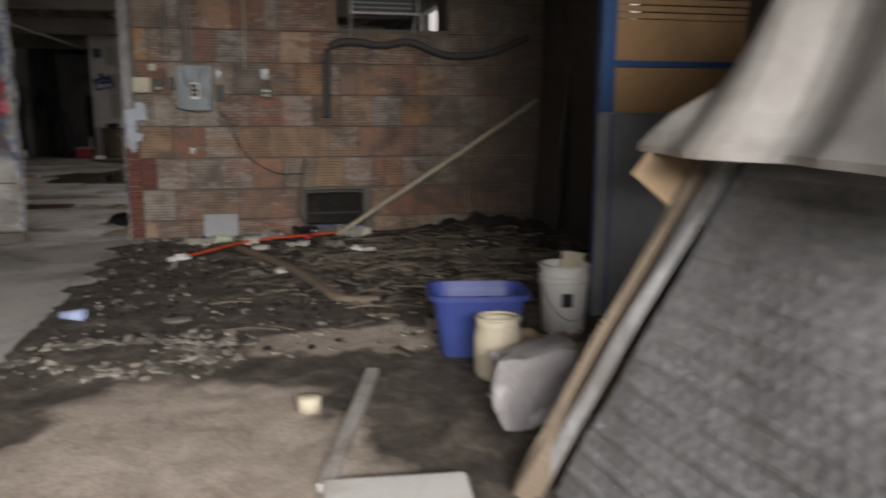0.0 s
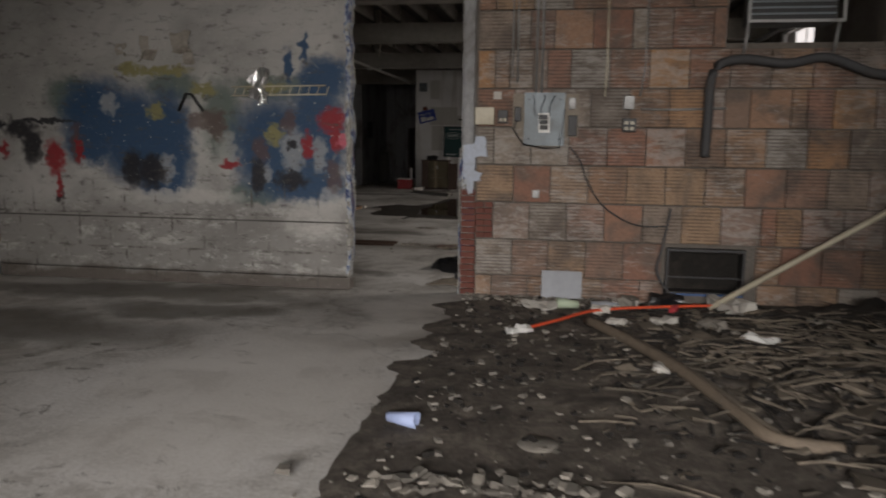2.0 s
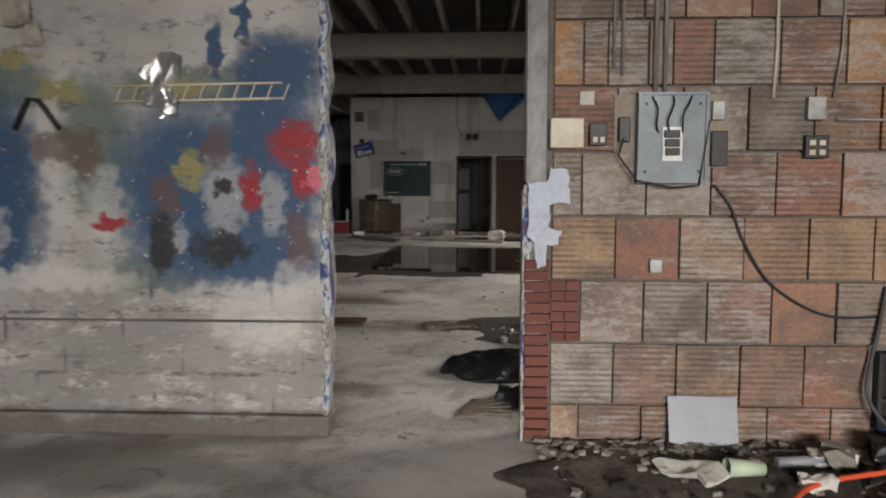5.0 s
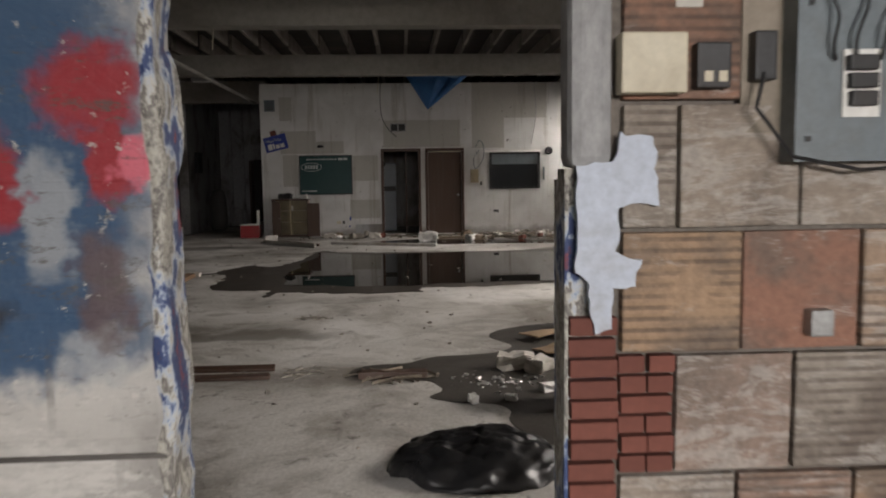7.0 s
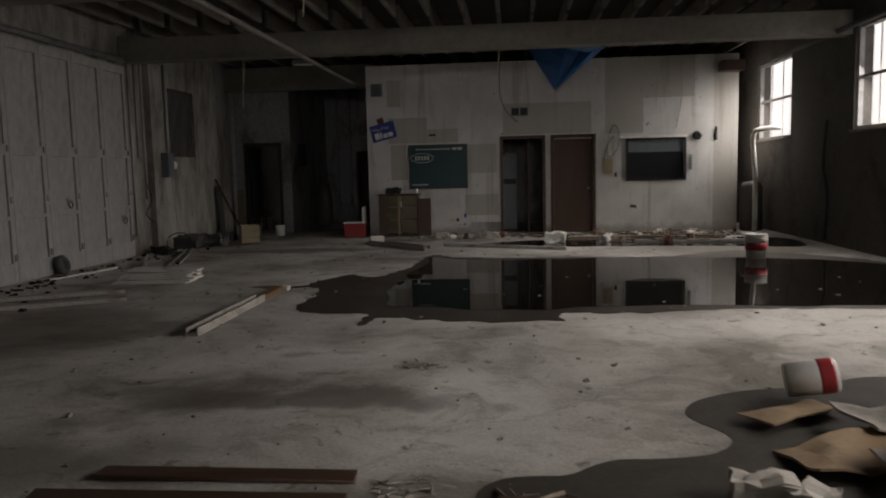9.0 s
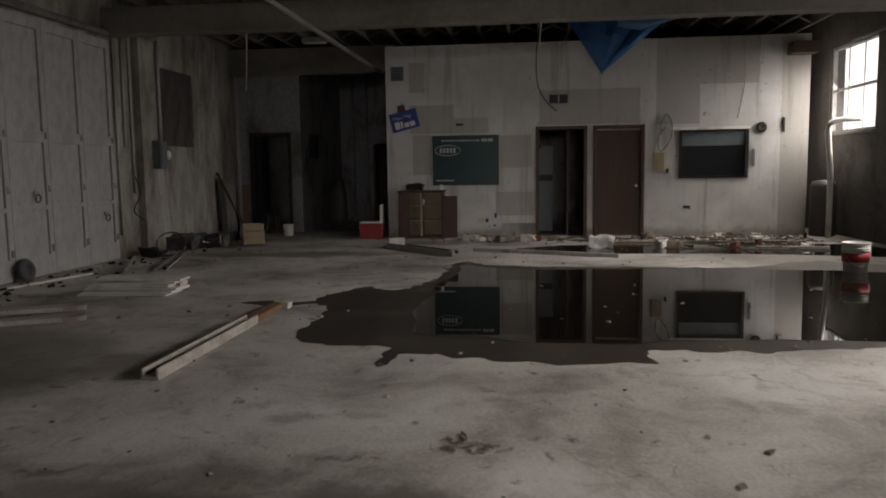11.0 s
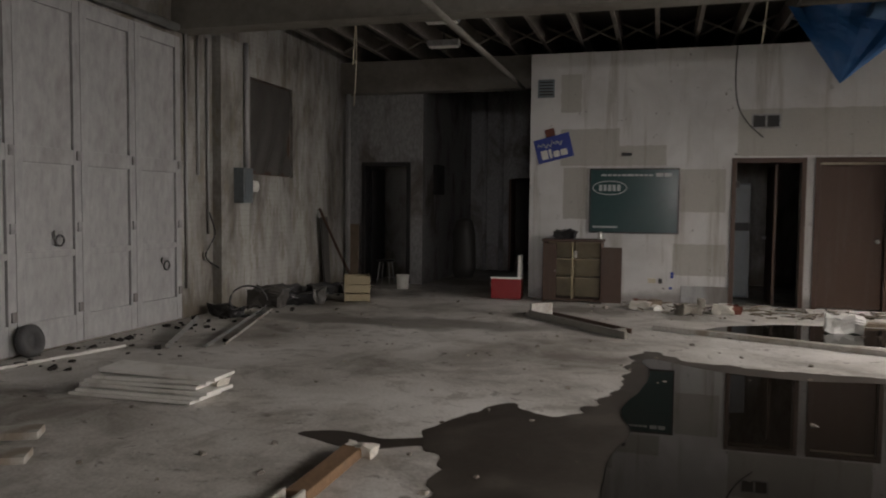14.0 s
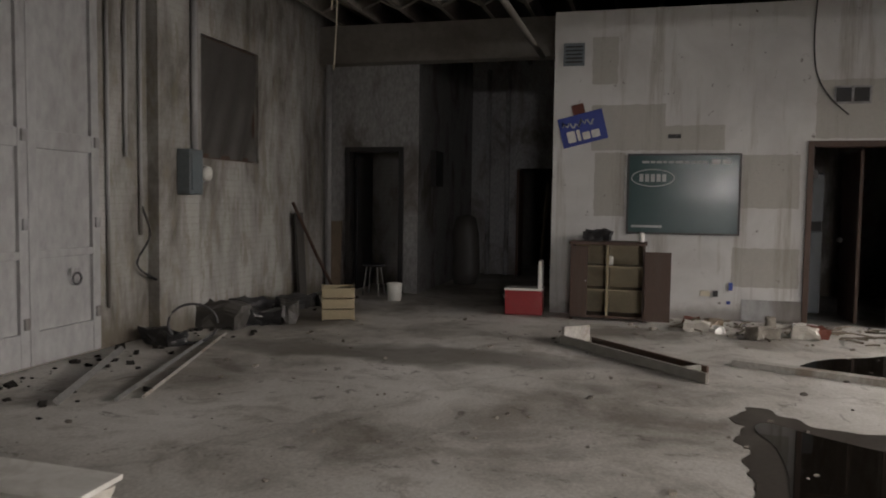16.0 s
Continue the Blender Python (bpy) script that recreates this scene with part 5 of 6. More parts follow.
sticks("splinter_heap", 40, lambda r: (r.gauss(-2.2, 0.13), r.gauss(13.05, 0.1)), (0.1, 0.45), M_TWIG, "small heap of dark wood splinters", 21, 0.01)
solo("wood_shard", crumple(B(-0.25, -0.08, 0, 0.25, 0.08, 0.05, 0.006), 0.03, 7), M_DARKWOOD, "splintered brown wood shard on the floor", "shard", x=-2.2, y=13.05, z=0.0)
sticks("rag_strings", 26, lambda r: (r.gauss(-2.93, 0.1), r.gauss(13.25, 0.08)), (0.06, 0.25), M_RUBBLE, "tangled scrap of grey string", 22, 0.008, None, (0.003, 0.008))
sticks("rag_strings", 20, lambda r: (r.gauss(-3.1, 0.08), r.gauss(15.6, 0.06)), (0.05, 0.16), M_RUBBLE, "tangled scrap of grey string", 23, 0.008, None, (0.004, 0.01))
b2 = bucket(-0.93, 12.2, 0.004, 0.18, 0.4, M_CLEARGREY, "milky plastic bucket with a red inner rim", rim=M_CLEARGREY)
part("red_lining", lathe([(0.172, 0.3), (0.174, 0.402), (0.163, 0.402), (0.158, 0.25), (0.02, 0.245)], 28), M_PINKRED, b2, "red lining inside the rim")
for i, (x, y, w, d, h, rz, mat) in enumerate(((0.05, 13.3, 0.3, 0.25, 0.34, 12, M_CARD), (-0.42, 12.1, 0.2, 0.22, 0.24, -5, M_PAPER), (0.3, 12.6, 0.3, 0.3, 0.4, 20, M_CARD), (0.5, 14.2, 0.3, 0.24, 0.3, 5, M_PAPER))):
    e = thing("cardboard_box", "collapsing open cardboard box with dirty sides" if mat is M_CARD else "pale collapsed box on the damp floor", "box", "boxes", x=x, y=y, z=0.003, rz=rz)
    part("box_body", crumple(B(-w, -d, 0, w, d, h, 0.008), 0.03, 4, i), mat, e)
    part("flap", crumple(B(-w, -d - 0.16, h - 0.03, w, -d + 0.01, h - 0.02), 0.03, 5, i), mat, e)
    part("flap", crumple(B(-w - 0.15, -d, h - 0.02, -w + 0.01, d, h - 0.01), 0.03, 5, i + 4), mat, e)
for i, (x, y, w, d, rz, z) in enumerate(((-0.55, 13.7, 0.42, 0.2, 18, 0.06), (-0.3, 13.35, 0.35, 0.18, -10, 0.1), (-0.7, 14.35, 0.3, 0.12, 30, 0.08), (-0.15, 14.1, 0.35, 0.2, 5, 0.12), (-0.35, 13.0, 0.28, 0.16, 40, 0.05))):
    bm = B(-w, -d, 0, w, d, 0.012)
    bmesh.ops.subdivide_edges(bm, edges=bm.edges, cuts=6, use_grid_fill=True)
    for v in bm.verts:
        v.co.z += 0.5 * v.co.x * v.co.x * (1 if i % 2 else -0.2) + 0.03
    solo("bent_cardboard", crumple(bm, 0.06, 4, i), (M_CARD, M_PAPER)[i % 2], "bent and torn sheet of damp cardboard", "cardboard", "cardboard sheets", x=x, y=y, z=z * 0.35, rz=rz)
e = thing("paint_tin", "old paint tin lying on its side", "tin", x=-0.62, y=14.75, z=0.13, ry=80, rz=-10)
part("tin_body", lathe([(0.1, 0), (0.11, 0.01), (0.11, 0.3), (0.1, 0.31), (0.095, 0.02)], 22), M_WHITEPLASTIC, e)
part("red_band", lathe([(0.111, 0.2), (0.113, 0.21), (0.113, 0.28), (0.111, 0.29)], 22, ring=True), M_PINKRED, e, "red printed band")
bag_lump("plastic_sheet", 0.15, 14.0, 0.4, 0.35, 0.42, M_CLEARGREY, "crumpled pale plastic sheeting on boxes", "plastic", 4.0)
bag_lump("dark_sack", -0.35, 12.75, 0.35, 0.25, 0.2, M_BLACKBAG, "dark sack under the boxes", "sack", 7.0)
for i, (x, y, s) in enumerate(((-1.25, 13.2, 0.13), (-1.05, 13.1, 0.11), (-1.66, 12.33, 0.05), (-1.4, 12.36, 0.04), (-1.1, 12.55, 0.06), (-0.9, 12.6, 0.07))):
    lump("crumpled_paper", x, y, s, s * 0.9, M_PAPER if i < 2 else M_WHITEPLASTIC, "crumpled brown paper bag on the damp floor" if i < 2 else "small white litter scrap on the floor", "litter", "floor litter", 0.004, i * 1.9, i * 50)
scatter("glass_crumbs", 90, lambda r: (r.gauss(-1.35, 0.18), r.gauss(12.85, 0.14)), (0.006, 0.03), M_FOIL, "glittering broken glass crumbs", "debris", 0.3, 0.005, 31)
scatter("floor_crumbs", 500, lambda r: (r.uniform(-9, 3), r.uniform(10, 27)), (0.006, 0.03), M_RUBBLE, "small crumbs of plaster over the concrete", "debris", 0.5, 0.0, 32)


# ---- left wall ----
def door_leaf():
    e = thing("folding_door_leaf", "tall white panelled folding door leaf with peeling paint", "door", "folding doors", x=XL, y=23.35, z=0.0)
    w, h = 0.434, 3.62
    part("backing", B(0.0, -w, 0.03, 0.03, w, h), M_DOORPAINT, e)
    for s in (-1, 1):
        part("stile", B(0.03, s * w, 0.03, 0.065, s * (w - 0.1), h, 0.005), M_DOORPAINT, e)
    for z0, z1 in ((0.03, 0.32), (0.95, 1.02), (1.9, 2.06), (3.47, 3.62)):
        part("rail", B(0.03, -w + 0.1, z0, 0.063, w - 0.1, z1, 0.005), M_DOORPAINT, e)
    for z in (0.35, 1.2, 1.95):
        part("hinge", B(0.06, w - 0.07, z, 0.085, w - 0.01, z + 0.1, 0.006), M_GREYPLASTER, e)
    return e


def ring_handle(e, z):
    part("ring_handle", T([(0.085, 0.1 + 0.055 * math.cos(a), z + 0.055 * math.sin(a)) for a in [2 * math.pi * k / 14 for k in range(15)]], 0.01, 6), M_HOSE, e)
    part("handle_plate", B(0.06, 0.04, z + 0.03, 0.072, 0.16, z + 0.1, 0.003), M_GREYPLASTER, e)


leaf = door_leaf()
leaves = [leaf] + [copy_thing(leaf, pose(XL, 23.35 - 0.875 * k, 0)) for k in range(1, 8)]
ring_handle(leaves[0], 0.74)
ring_handle(leaves[2], 1.12)
solo("door_track", T([(XL + 0.1, 16.6, 3.72), (XL + 0.1, 23.68, 3.72)], 0.05, 10), M_GALV, "rusty steel track above the folding doors", "track")
for y, z0, z1 in ((23.95, 0.4, 3.7), (24.22, 1.9, 3.75), (24.45, 1.1, 3.75)):
    solo("wall_conduit", T([(XL + 0.03, y, z0), (XL + 0.03, y, z1)], 0.018, 8), M_DOORPAINT, "painted conduit running up the block wall", "conduit", "wall conduits")
solo("wall_conduit", T([(XL + 0.18, 25.2, 2.0), (XL + 0.18, 25.2, 3.83)], 0.035, 8), M_DOORPAINT, "thick painted conduit above the meter box", "conduit", "wall conduits")
wire("cable", [(XL + 0.04, 24.45, 1.4), (XL + 0.1, 24.5, 1.1), (XL + 0.05, 24.35, 0.8), (XL + 0.1, 24.6, 0.62)], 0.012, M_BLACK, "loose black cable hanging from a conduit")
e = thing("meter_box", "grey electric meter box mounted on the pilaster", "meter", x=XL + 0.14, y=25.05, z=1.53)
part("box", B(0, -0.13, 0, 0.16, 0.13, 0.5, 0.01), M_STEEL, e)
part("cover", B(0.16, -0.1, 0.05, 0.175, 0.1, 0.45, 0.006), M_STEEL, e)
e = thing("round_meter", "round glass electric meter beside the window", "meter", x=XL, y=25.45, z=1.78, ry=90)
part("base", lathe([(0.11, 0.0), (0.11, 0.12), (0.09, 0.14)], 20), M_GALV, e)
part("dial", lathe([(0.085, 0.14), (0.085, 0.2), (0.03, 0.23)], 20), M_WHITEPLASTIC, e)
e = thing("boarded_window", "wall window covered with a dark plastic sheet", "window", x=XL, y=26.31, z=1.97)
bm = bmesh.new()
for a in ((-0.69, 0, -0.63, 1.46), (0.63, 0, 0.69, 1.46), (-0.63, 0, 0.63, 0.06), (-0.63, 1.4, 0.63, 1.46)):
    box(bm, -0.16, a[0], a[1], -0.06, a[2], a[3])
part("window_frame", bm, M_DARKWOOD, e)
bm = bmesh.new()
rows = []
for j in range(25):
    rows.append([bm.verts.new((-0.05 + 0.03 * math.sin(3 * (i / 20 + 0.5 * j / 24) * 6) * (j / 24) + 0.015 * noise.noise(Vector((i * 0.3, j * 0.2, 0))), -0.68 + 1.36 * i / 20, 1.44 - 1.42 * j / 24)) for i in range(21)])
for q, s in zip(rows, rows[1:]):
    for i in range(20):
        bm.faces.new((q[i], q[i + 1], s[i + 1], s[i])).smooth = True
part("plastic_sheet", bm, M_SHEETDARK, e, "sagging dark plastic sheet")
part("sealed_board", B(-0.2, -0.69, 0.0, -0.165, 0.69, 1.46), M_DARKWOOD, e)

for i, (x0, y0, x1, y1, w) in enumerate(((-8.6, 22.05, -9.35, 23.7, 0.035), (-8.27, 22.25, -9.05, 24.8, 0.02), (-8.15, 22.4, -8.95, 24.9, 0.015), (-9.4, 20.6, -9.0, 21.9, 0.015))):
    solo("metal_strip", T([(x0, y0, w), (x1, y1, w + 0.02)], w, 4), (M_GALV, M_GALV, M_PALEWOOD, M_WHITEPLASTIC)[i], "long bent strip lying by the folding doors" if i == 0 else "long narrow strip of trim on the floor", "strip", "floor strips")
for k in range(6):
    solo("siding_board", crumple(B(-8.15 + 0.03 * k, 20.15 + 0.03 * k, 0.002 + 0.032 * k, -7.05 + 0.06 * (k % 3), 20.55 + 0.06 * (k % 2), 0.03 + 0.032 * k, 0.005), 0.03, 2.4, k), M_WHITEPLASTIC, "pale siding board stacked on the floor", "board", "siding boards")
lump("torn_board_end", -7.1, 20.5, 0.12, 0.1, M_PAPER, "torn white end of a board stack", "scrap", z=0.05)
for k in range(2):
    solo("loose_board", crumple(B(-0.75, -0.09, 0, 0.75, 0.09, 0.05, 0.006), 0.015, 3, k), M_PALEWOOD, "pale painted board lying by the wall", "board", "loose boards", x=-7.9 - 0.15 * k, y=18.5 + 0.25 * k, z=0.06 * k, rz=28)
e = thing("steel_channel", "long white channel with a rusty end on the floor", "channel", x=-5.45, y=18.15, z=0.0)
part("channel_web", B(-0.065, -1.45, 0.0, 0.065, 0.55, 0.03, 0.004), M_PALEWOOD, e)
for s in (-1, 1):
    part("channel_lip", B(s * 0.065, -1.45, 0.03, s * 0.045, 0.55, 0.085, 0.004), M_PALEWOOD, e)
part("rusty_end", crumple(B(-0.06, 0.56, 0.0, 0.06, 1.32, 0.07, 0.008), 0.012, 5), surface("rusty_brown", (0.22, 0.13, 0.07), 0.6, 6, 0.85, stains=0.6), e, "rust-brown broken end")
lump("plaster_lump", -5.42, 19.5, 0.09, 0.07, M_PAPER, "pale plaster lump at the end of a channel", "rubble", z=0.0)
for i, (x, y, s, h) in enumerate(((-9.3, 25.4, 0.26, 0.26), (-8.95, 25.7, 0.2, 0.2), (-9.35, 26.2, 0.25, 0.22), (-8.75, 26.0, 0.16, 0.24), (-9.3, 24.3, 0.2, 0.14), (-9.25, 27.2, 0.25, 0.16), (-8.9, 27.6, 0.3, 0.12))):
    lump("dark_rubbish", x, y, s, h, (M_SHEETDARK, M_BLACKBAG, M_HOSE)[i % 3], "dark heap of rubbish along the wall", "rubbish", "wall rubbish", 0.0, i * 1.3, i * 40)
solo("wheel_hoop", T([(-9.0 + 0.22 * math.cos(a), 24.35 + 0.1 * math.cos(a), 0.22 + 0.2 * math.sin(a)) for a in [2 * math.pi * k / 20 for k in range(20)]], 0.014, 6), M_HOSE, "bent dark metal hoop standing by the wall", "hoop")
solo("tyre", lathe([(0.07, 0), (0.13, 0.0), (0.16, 0.03), (0.16, 0.08), (0.13, 0.11), (0.07, 0.11), (0.08, 0.05)], 26), M_HOSE, "small old tyre leaning by the doors", "tyre", x=XL + 0.12, y=21.2, z=0.16, ry=78)
e = thing("wooden_crate", "small pale wooden crate on the floor", "crate", x=-8.3, y=26.45, z=0.0, rz=25)
for k in range(3):
    part("slat", B(-0.2, -0.2, 0.02 + 0.135 * k, 0.2, -0.18, 0.14 + 0.135 * k, 0.004), M_BEIGE, e)
    part("slat", B(-0.2, 0.18, 0.02 + 0.135 * k, 0.2, 0.2, 0.14 + 0.135 * k, 0.004), M_BEIGE, e)
for s in (-1, 1):
    part("end_panel", B(s * 0.2, -0.178, 0.0, s * 0.18, 0.178, 0.42, 0.004), M_BEIGE, e)
solo("pail", lathe([(0.1, 0), (0.12, 0.26), (0.11, 0.26), (0.09, 0.02)], 18), M_WHITEPLASTIC, "small pale pail by the corner room", "pail", x=-8.2, y=28.4, z=0.0)
solo("leaning_shovel", T([(XL + 0.1, 27.85, 1.45), (XL + 0.35, 28.1, 0.7), (XL + 0.6, 28.35, 0.02)], 0.025, 7), M_DARKWOOD, "long dark shovel handle leaning on the wall", "shovel")
solo("leaning_board", B(-0.12, -0.015, 0, 0.12, 0.015, 1.15, 0.004), M_WOOD, "narrow brown board leaning on the corner room", "board", x=-9.52, y=29.17, z=0.0, rx=-4)
solo("leaning_board", B(-0.09, -0.02, 0, 0.09, 0.02, 1.3, 0.004), M_SHEETDARK, "dark board leaning on the side wall", "board", x=XL + 0.14, y=28.1, z=0.0, ry=-5, rz=80)
solo("stand_pipe", T([(-9.58, 29.1, 0), (-9.58, 29.1, 3.7)], 0.045, 10), M_DOORPAINT, "white vertical pipe in the corner", "pipe")
e = thing("door_2", "dark open doorway frame of the corner room", "door frame", x=-8.86, y=29.3, z=0)
e["kind"] = "structure"
for s in (-1, 1):
    part("jamb", B(s * 0.5, -0.04, 0, s * 0.42, 0.16, 2.36, 0.005), M_BLACK, e)
part("head", B(-0.42, -0.04, 2.28, 0.42, 0.16, 2.36, 0.005), M_BLACK, e)
part("door_leaf", B(-0.4, 0.17, 0.01, -0.36, 0.9, 2.25, 0.005), M_BLACK, e)
e = thing("metal_stool", "small dark metal stool in the corner room", "stool", x=-8.75, y=29.0, z=0)
part("seat", lathe([(0.17, 0.45), (0.18, 0.46), (0.18, 0.48), (0.02, 0.485)], 18), M_BLACK, e)
for k in range(4):
    a = math.pi / 4 + k * math.pi / 2
    part("leg", T([(0.12 * math.cos(a), 0.12 * math.sin(a), 0.45), (0.19 * math.cos(a), 0.19 * math.sin(a), 0.0)], 0.012, 6), M_GALV, e)
solo("rolled_carpet", crumple(lathe([(0.2, 0), (0.23, 0.2), (0.22, 0.6), (0.24, 0.95), (0.17, 1.22), (0.02, 1.28)], 16, 1.1, 0.6), 0.06, 3), M_SHEETDARK, "dark rolled carpet standing in the corridor", "carpet", x=-7.72, y=31.0, z=0.0)
solo("fuse_box", B(-8.12, 30.0, 1.75, -8.02, 30.5, 2.35, 0.01), M_BLACK, "dark fuse box on the corridor wall", "fuse box")
e = thing("door_3", "dark half-open door at the corridor end", "door", x=-6.69, y=33.2, z=0)
e["kind"] = "structure"
for s in (-1, 1):
    part("jamb", B(s * 0.45, -0.05, 0, s * 0.38, 0.15, 2.2, 0.005), M_GREYPLASTER, e)
part("door_leaf", B(-0.38, -0.6, 0.01, -0.33, 0.0, 2.15, 0.005), M_DARKWOOD, e)
solo("leaning_timber", T([(-6.62, 32.9, 0), (-6.5, 33.05, 1.9)], 0.035, 4), M_WOOD, "brown timber leaning at the corridor end", "timber")
for x in (-7.35, -7.75):
    solo("corridor_pipe", T([(x, 33.1, 0), (x, 33.1, 4.2)], 0.05, 8), M_GREYPLASTER, "vertical grey pipe at the corridor end", "pipe", "corridor pipes")


# ---- office wall ----
def cooler():
    e = thing("cool_box", "red plastic cool box with its white lid open", "cool box", x=-6.12, y=27.72, z=0.0, rz=4)
    part("box_body", B(-0.26, -0.17, 0, 0.24, 0.17, 0.33, 0.02), M_COOLER, e)
    part("rim", B(-0.27, -0.18, 0.33, 0.25, 0.18, 0.36, 0.008), M_WHITEPLASTIC, e)
    part("lid", B(0.18, -0.18, 0.36, 0.23, 0.18, 0.72, 0.01), M_WHITEPLASTIC, e)
    part("handle", T([(-0.27, -0.1, 0.22), (-0.3, 0.0, 0.25), (-0.27, 0.1, 0.22)], 0.012, 6), M_WHITEPLASTIC, e)


cooler()


def cabinet():
    e = thing("cabinet", "dark brown wooden cabinet with open beige shelves", "cabinet", x=-5.5, y=27.45, z=0.0)
    part("side_panel", B(0.0, 0, 0, 0.03, 0.42, 0.97, 0.004), M_DARKWOOD, e)
    part("side_panel", B(0.9, 0, 0, 0.93, 0.42, 0.97, 0.004), M_DARKWOOD, e)
    part("top", B(-0.02, -0.02, 0.97, 0.95, 0.43, 1.01, 0.005), M_DARKWOOD, e)
    part("bottom", B(0.03, 0, 0.03, 0.9, 0.42, 0.06), M_DARKWOOD, e)
    part("back_panel", B(0.03, 0.4, 0.06, 0.9, 0.42, 0.97), M_BEIGE, e)
    part("divider", B(0.45, 0.0, 0.06, 0.48, 0.4, 0.97), M_BEIGE, e)
    for x0, x1 in ((0.03, 0.45), (0.48, 0.9)):
        for z in (0.38, 0.68):
            part("shelf", B(x0, 0.02, z, x1, 0.4, z + 0.02), M_BEIGE, e)
    d = part("door", B(0.0, -0.03, 0.05, 0.22, -0.005, 0.95, 0.004), M_DARKWOOD, e, "closed narrow door")
    part("door", B(0.93, -0.1, 0.03, 1.24, -0.07, 0.9, 0.004), M_DARKWOOD, e, "door swung open")
    part("door_knob", B(0.19, -0.05, 0.5, 0.21, -0.03, 0.52), M_GALV, d)


cabinet()
lump("old_radio", -5.18, 27.65, 0.16, 0.13, M_BLACK, "dusty black radio on top of a cabinet", "radio", z=1.012)
for i, x in enumerate((-4.62, -5.0)):
    solo("small_can", lathe([(0.03, 0), (0.033, 0.1), (0.025, 0.12)], 14), M_WHITEPLASTIC, "small pale can on a cabinet", "can", "cans", x=x, y=27.6, z=1.012 if i == 0 else 0.7 + 0.002)


def wall_board():
    e = thing("notice_board", "dark green glossy board with pale lettering bars", "notice board", x=-4.125, y=YB, z=1.63)
    part("board", B(-0.68, -0.03, -0.5, 0.68, -0.005, 0.5), M_BOARD, e)
    bm = bmesh.new()
    for a in ((-0.705, -0.525, -0.68, 0.525), (0.68, -0.525, 0.705, 0.525), (-0.68, -0.525, 0.68, -0.5), (-0.68, 0.5, 0.68, 0.525)):
        box(bm, a[0], -0.04, a[1], a[2], -0.003, a[3])
    part("board_frame", bm, M_BLACK, e)
    x = -0.52
    for w in (0.09, 0.06, 0.07, 0.05, 0.07, 0.1, 0.06, 0.06, 0.05, 0.07):
        part("lettering", B(x, -0.034, 0.4, x + w, -0.0301, 0.43), M_CHALK, e)
        x += w + 0.015
    for k in range(2):
        part("lettering", B(0.34 + 0.13 * k, -0.034, 0.39, 0.45 + 0.13 * k, -0.0301, 0.45), M_CHALK, e)
    part("oval_mark", T([(-0.38 + 0.27 * math.cos(a), -0.031, 0.21 + 0.11 * math.sin(a)) for a in [2 * math.pi * k / 30 for k in range(31)]], 0.008, 5), M_CHALK, e)
    for k in range(5):
        part("lettering", B(-0.55 + 0.072 * k, -0.034, 0.16, -0.5 + 0.072 * k, -0.0301, 0.26), M_CHALK, e)
    part("lettering", B(-0.64, -0.034, -0.44, -0.25, -0.0301, -0.41), M_CHALK, e)


wall_board()
e = thing("beer_sign", "tilted blue tin sign with pale lettering bars", "sign", x=-5.43, y=YB, z=2.49, ry=-14)
part("sign_plate", B(-0.3, -0.02, -0.2, 0.3, -0.004, 0.2, 0.006), M_SIGNBLUE, e)
part("sign_crest", B(-0.08, -0.022, 0.2, 0.08, -0.004, 0.33, 0.006), M_REDBRICK, e)
part("lettering", T([(-0.25 + 0.021 * k, -0.022, 0.075 + 0.035 * math.sin(k * 1.7) + 0.02 * math.sin(k * 0.6)) for k in range(21)], 0.011, 6), M_CHALK, e, "pale script stroke")
for x, w, h in ((-0.22, 0.11, 0.15), (-0.09, 0.045, 0.15), (-0.02, 0.1, 0.1), (0.1, 0.11, 0.1)):
    part("lettering", B(x, -0.026, -0.15, x + w, -0.0201, -0.15 + h, 0.012), M_WHITEPLASTIC, e)
e = thing("wall_vent", "small grey louvred vent high on the wall", "vent", x=-5.565, y=YB, z=3.47)
part("frame", B(-0.14, -0.03, -0.15, 0.14, -0.003, 0.15, 0.006), M_STEEL, e)
for k in range(5):
    part("slat", B(-0.11, -0.038, -0.11 + 0.05 * k, 0.11, -0.03, -0.09 + 0.05 * k), M_BLACK, e)
e = thing("air_grille", "dark double air grille over the doors", "vent", x=-2.175, y=YB, z=2.87)
part("frame", B(-0.21, -0.015, -0.11, 0.21, -0.002, 0.11, 0.004), M_GREYPLASTER, e)
# Solid black plates paint the darkness of the two holes.
for s in (-0.1, 0.1):
    part("opening", B(s - 0.085, -0.02, -0.085, s + 0.085, -0.0151, 0.085), M_BLACK, e)


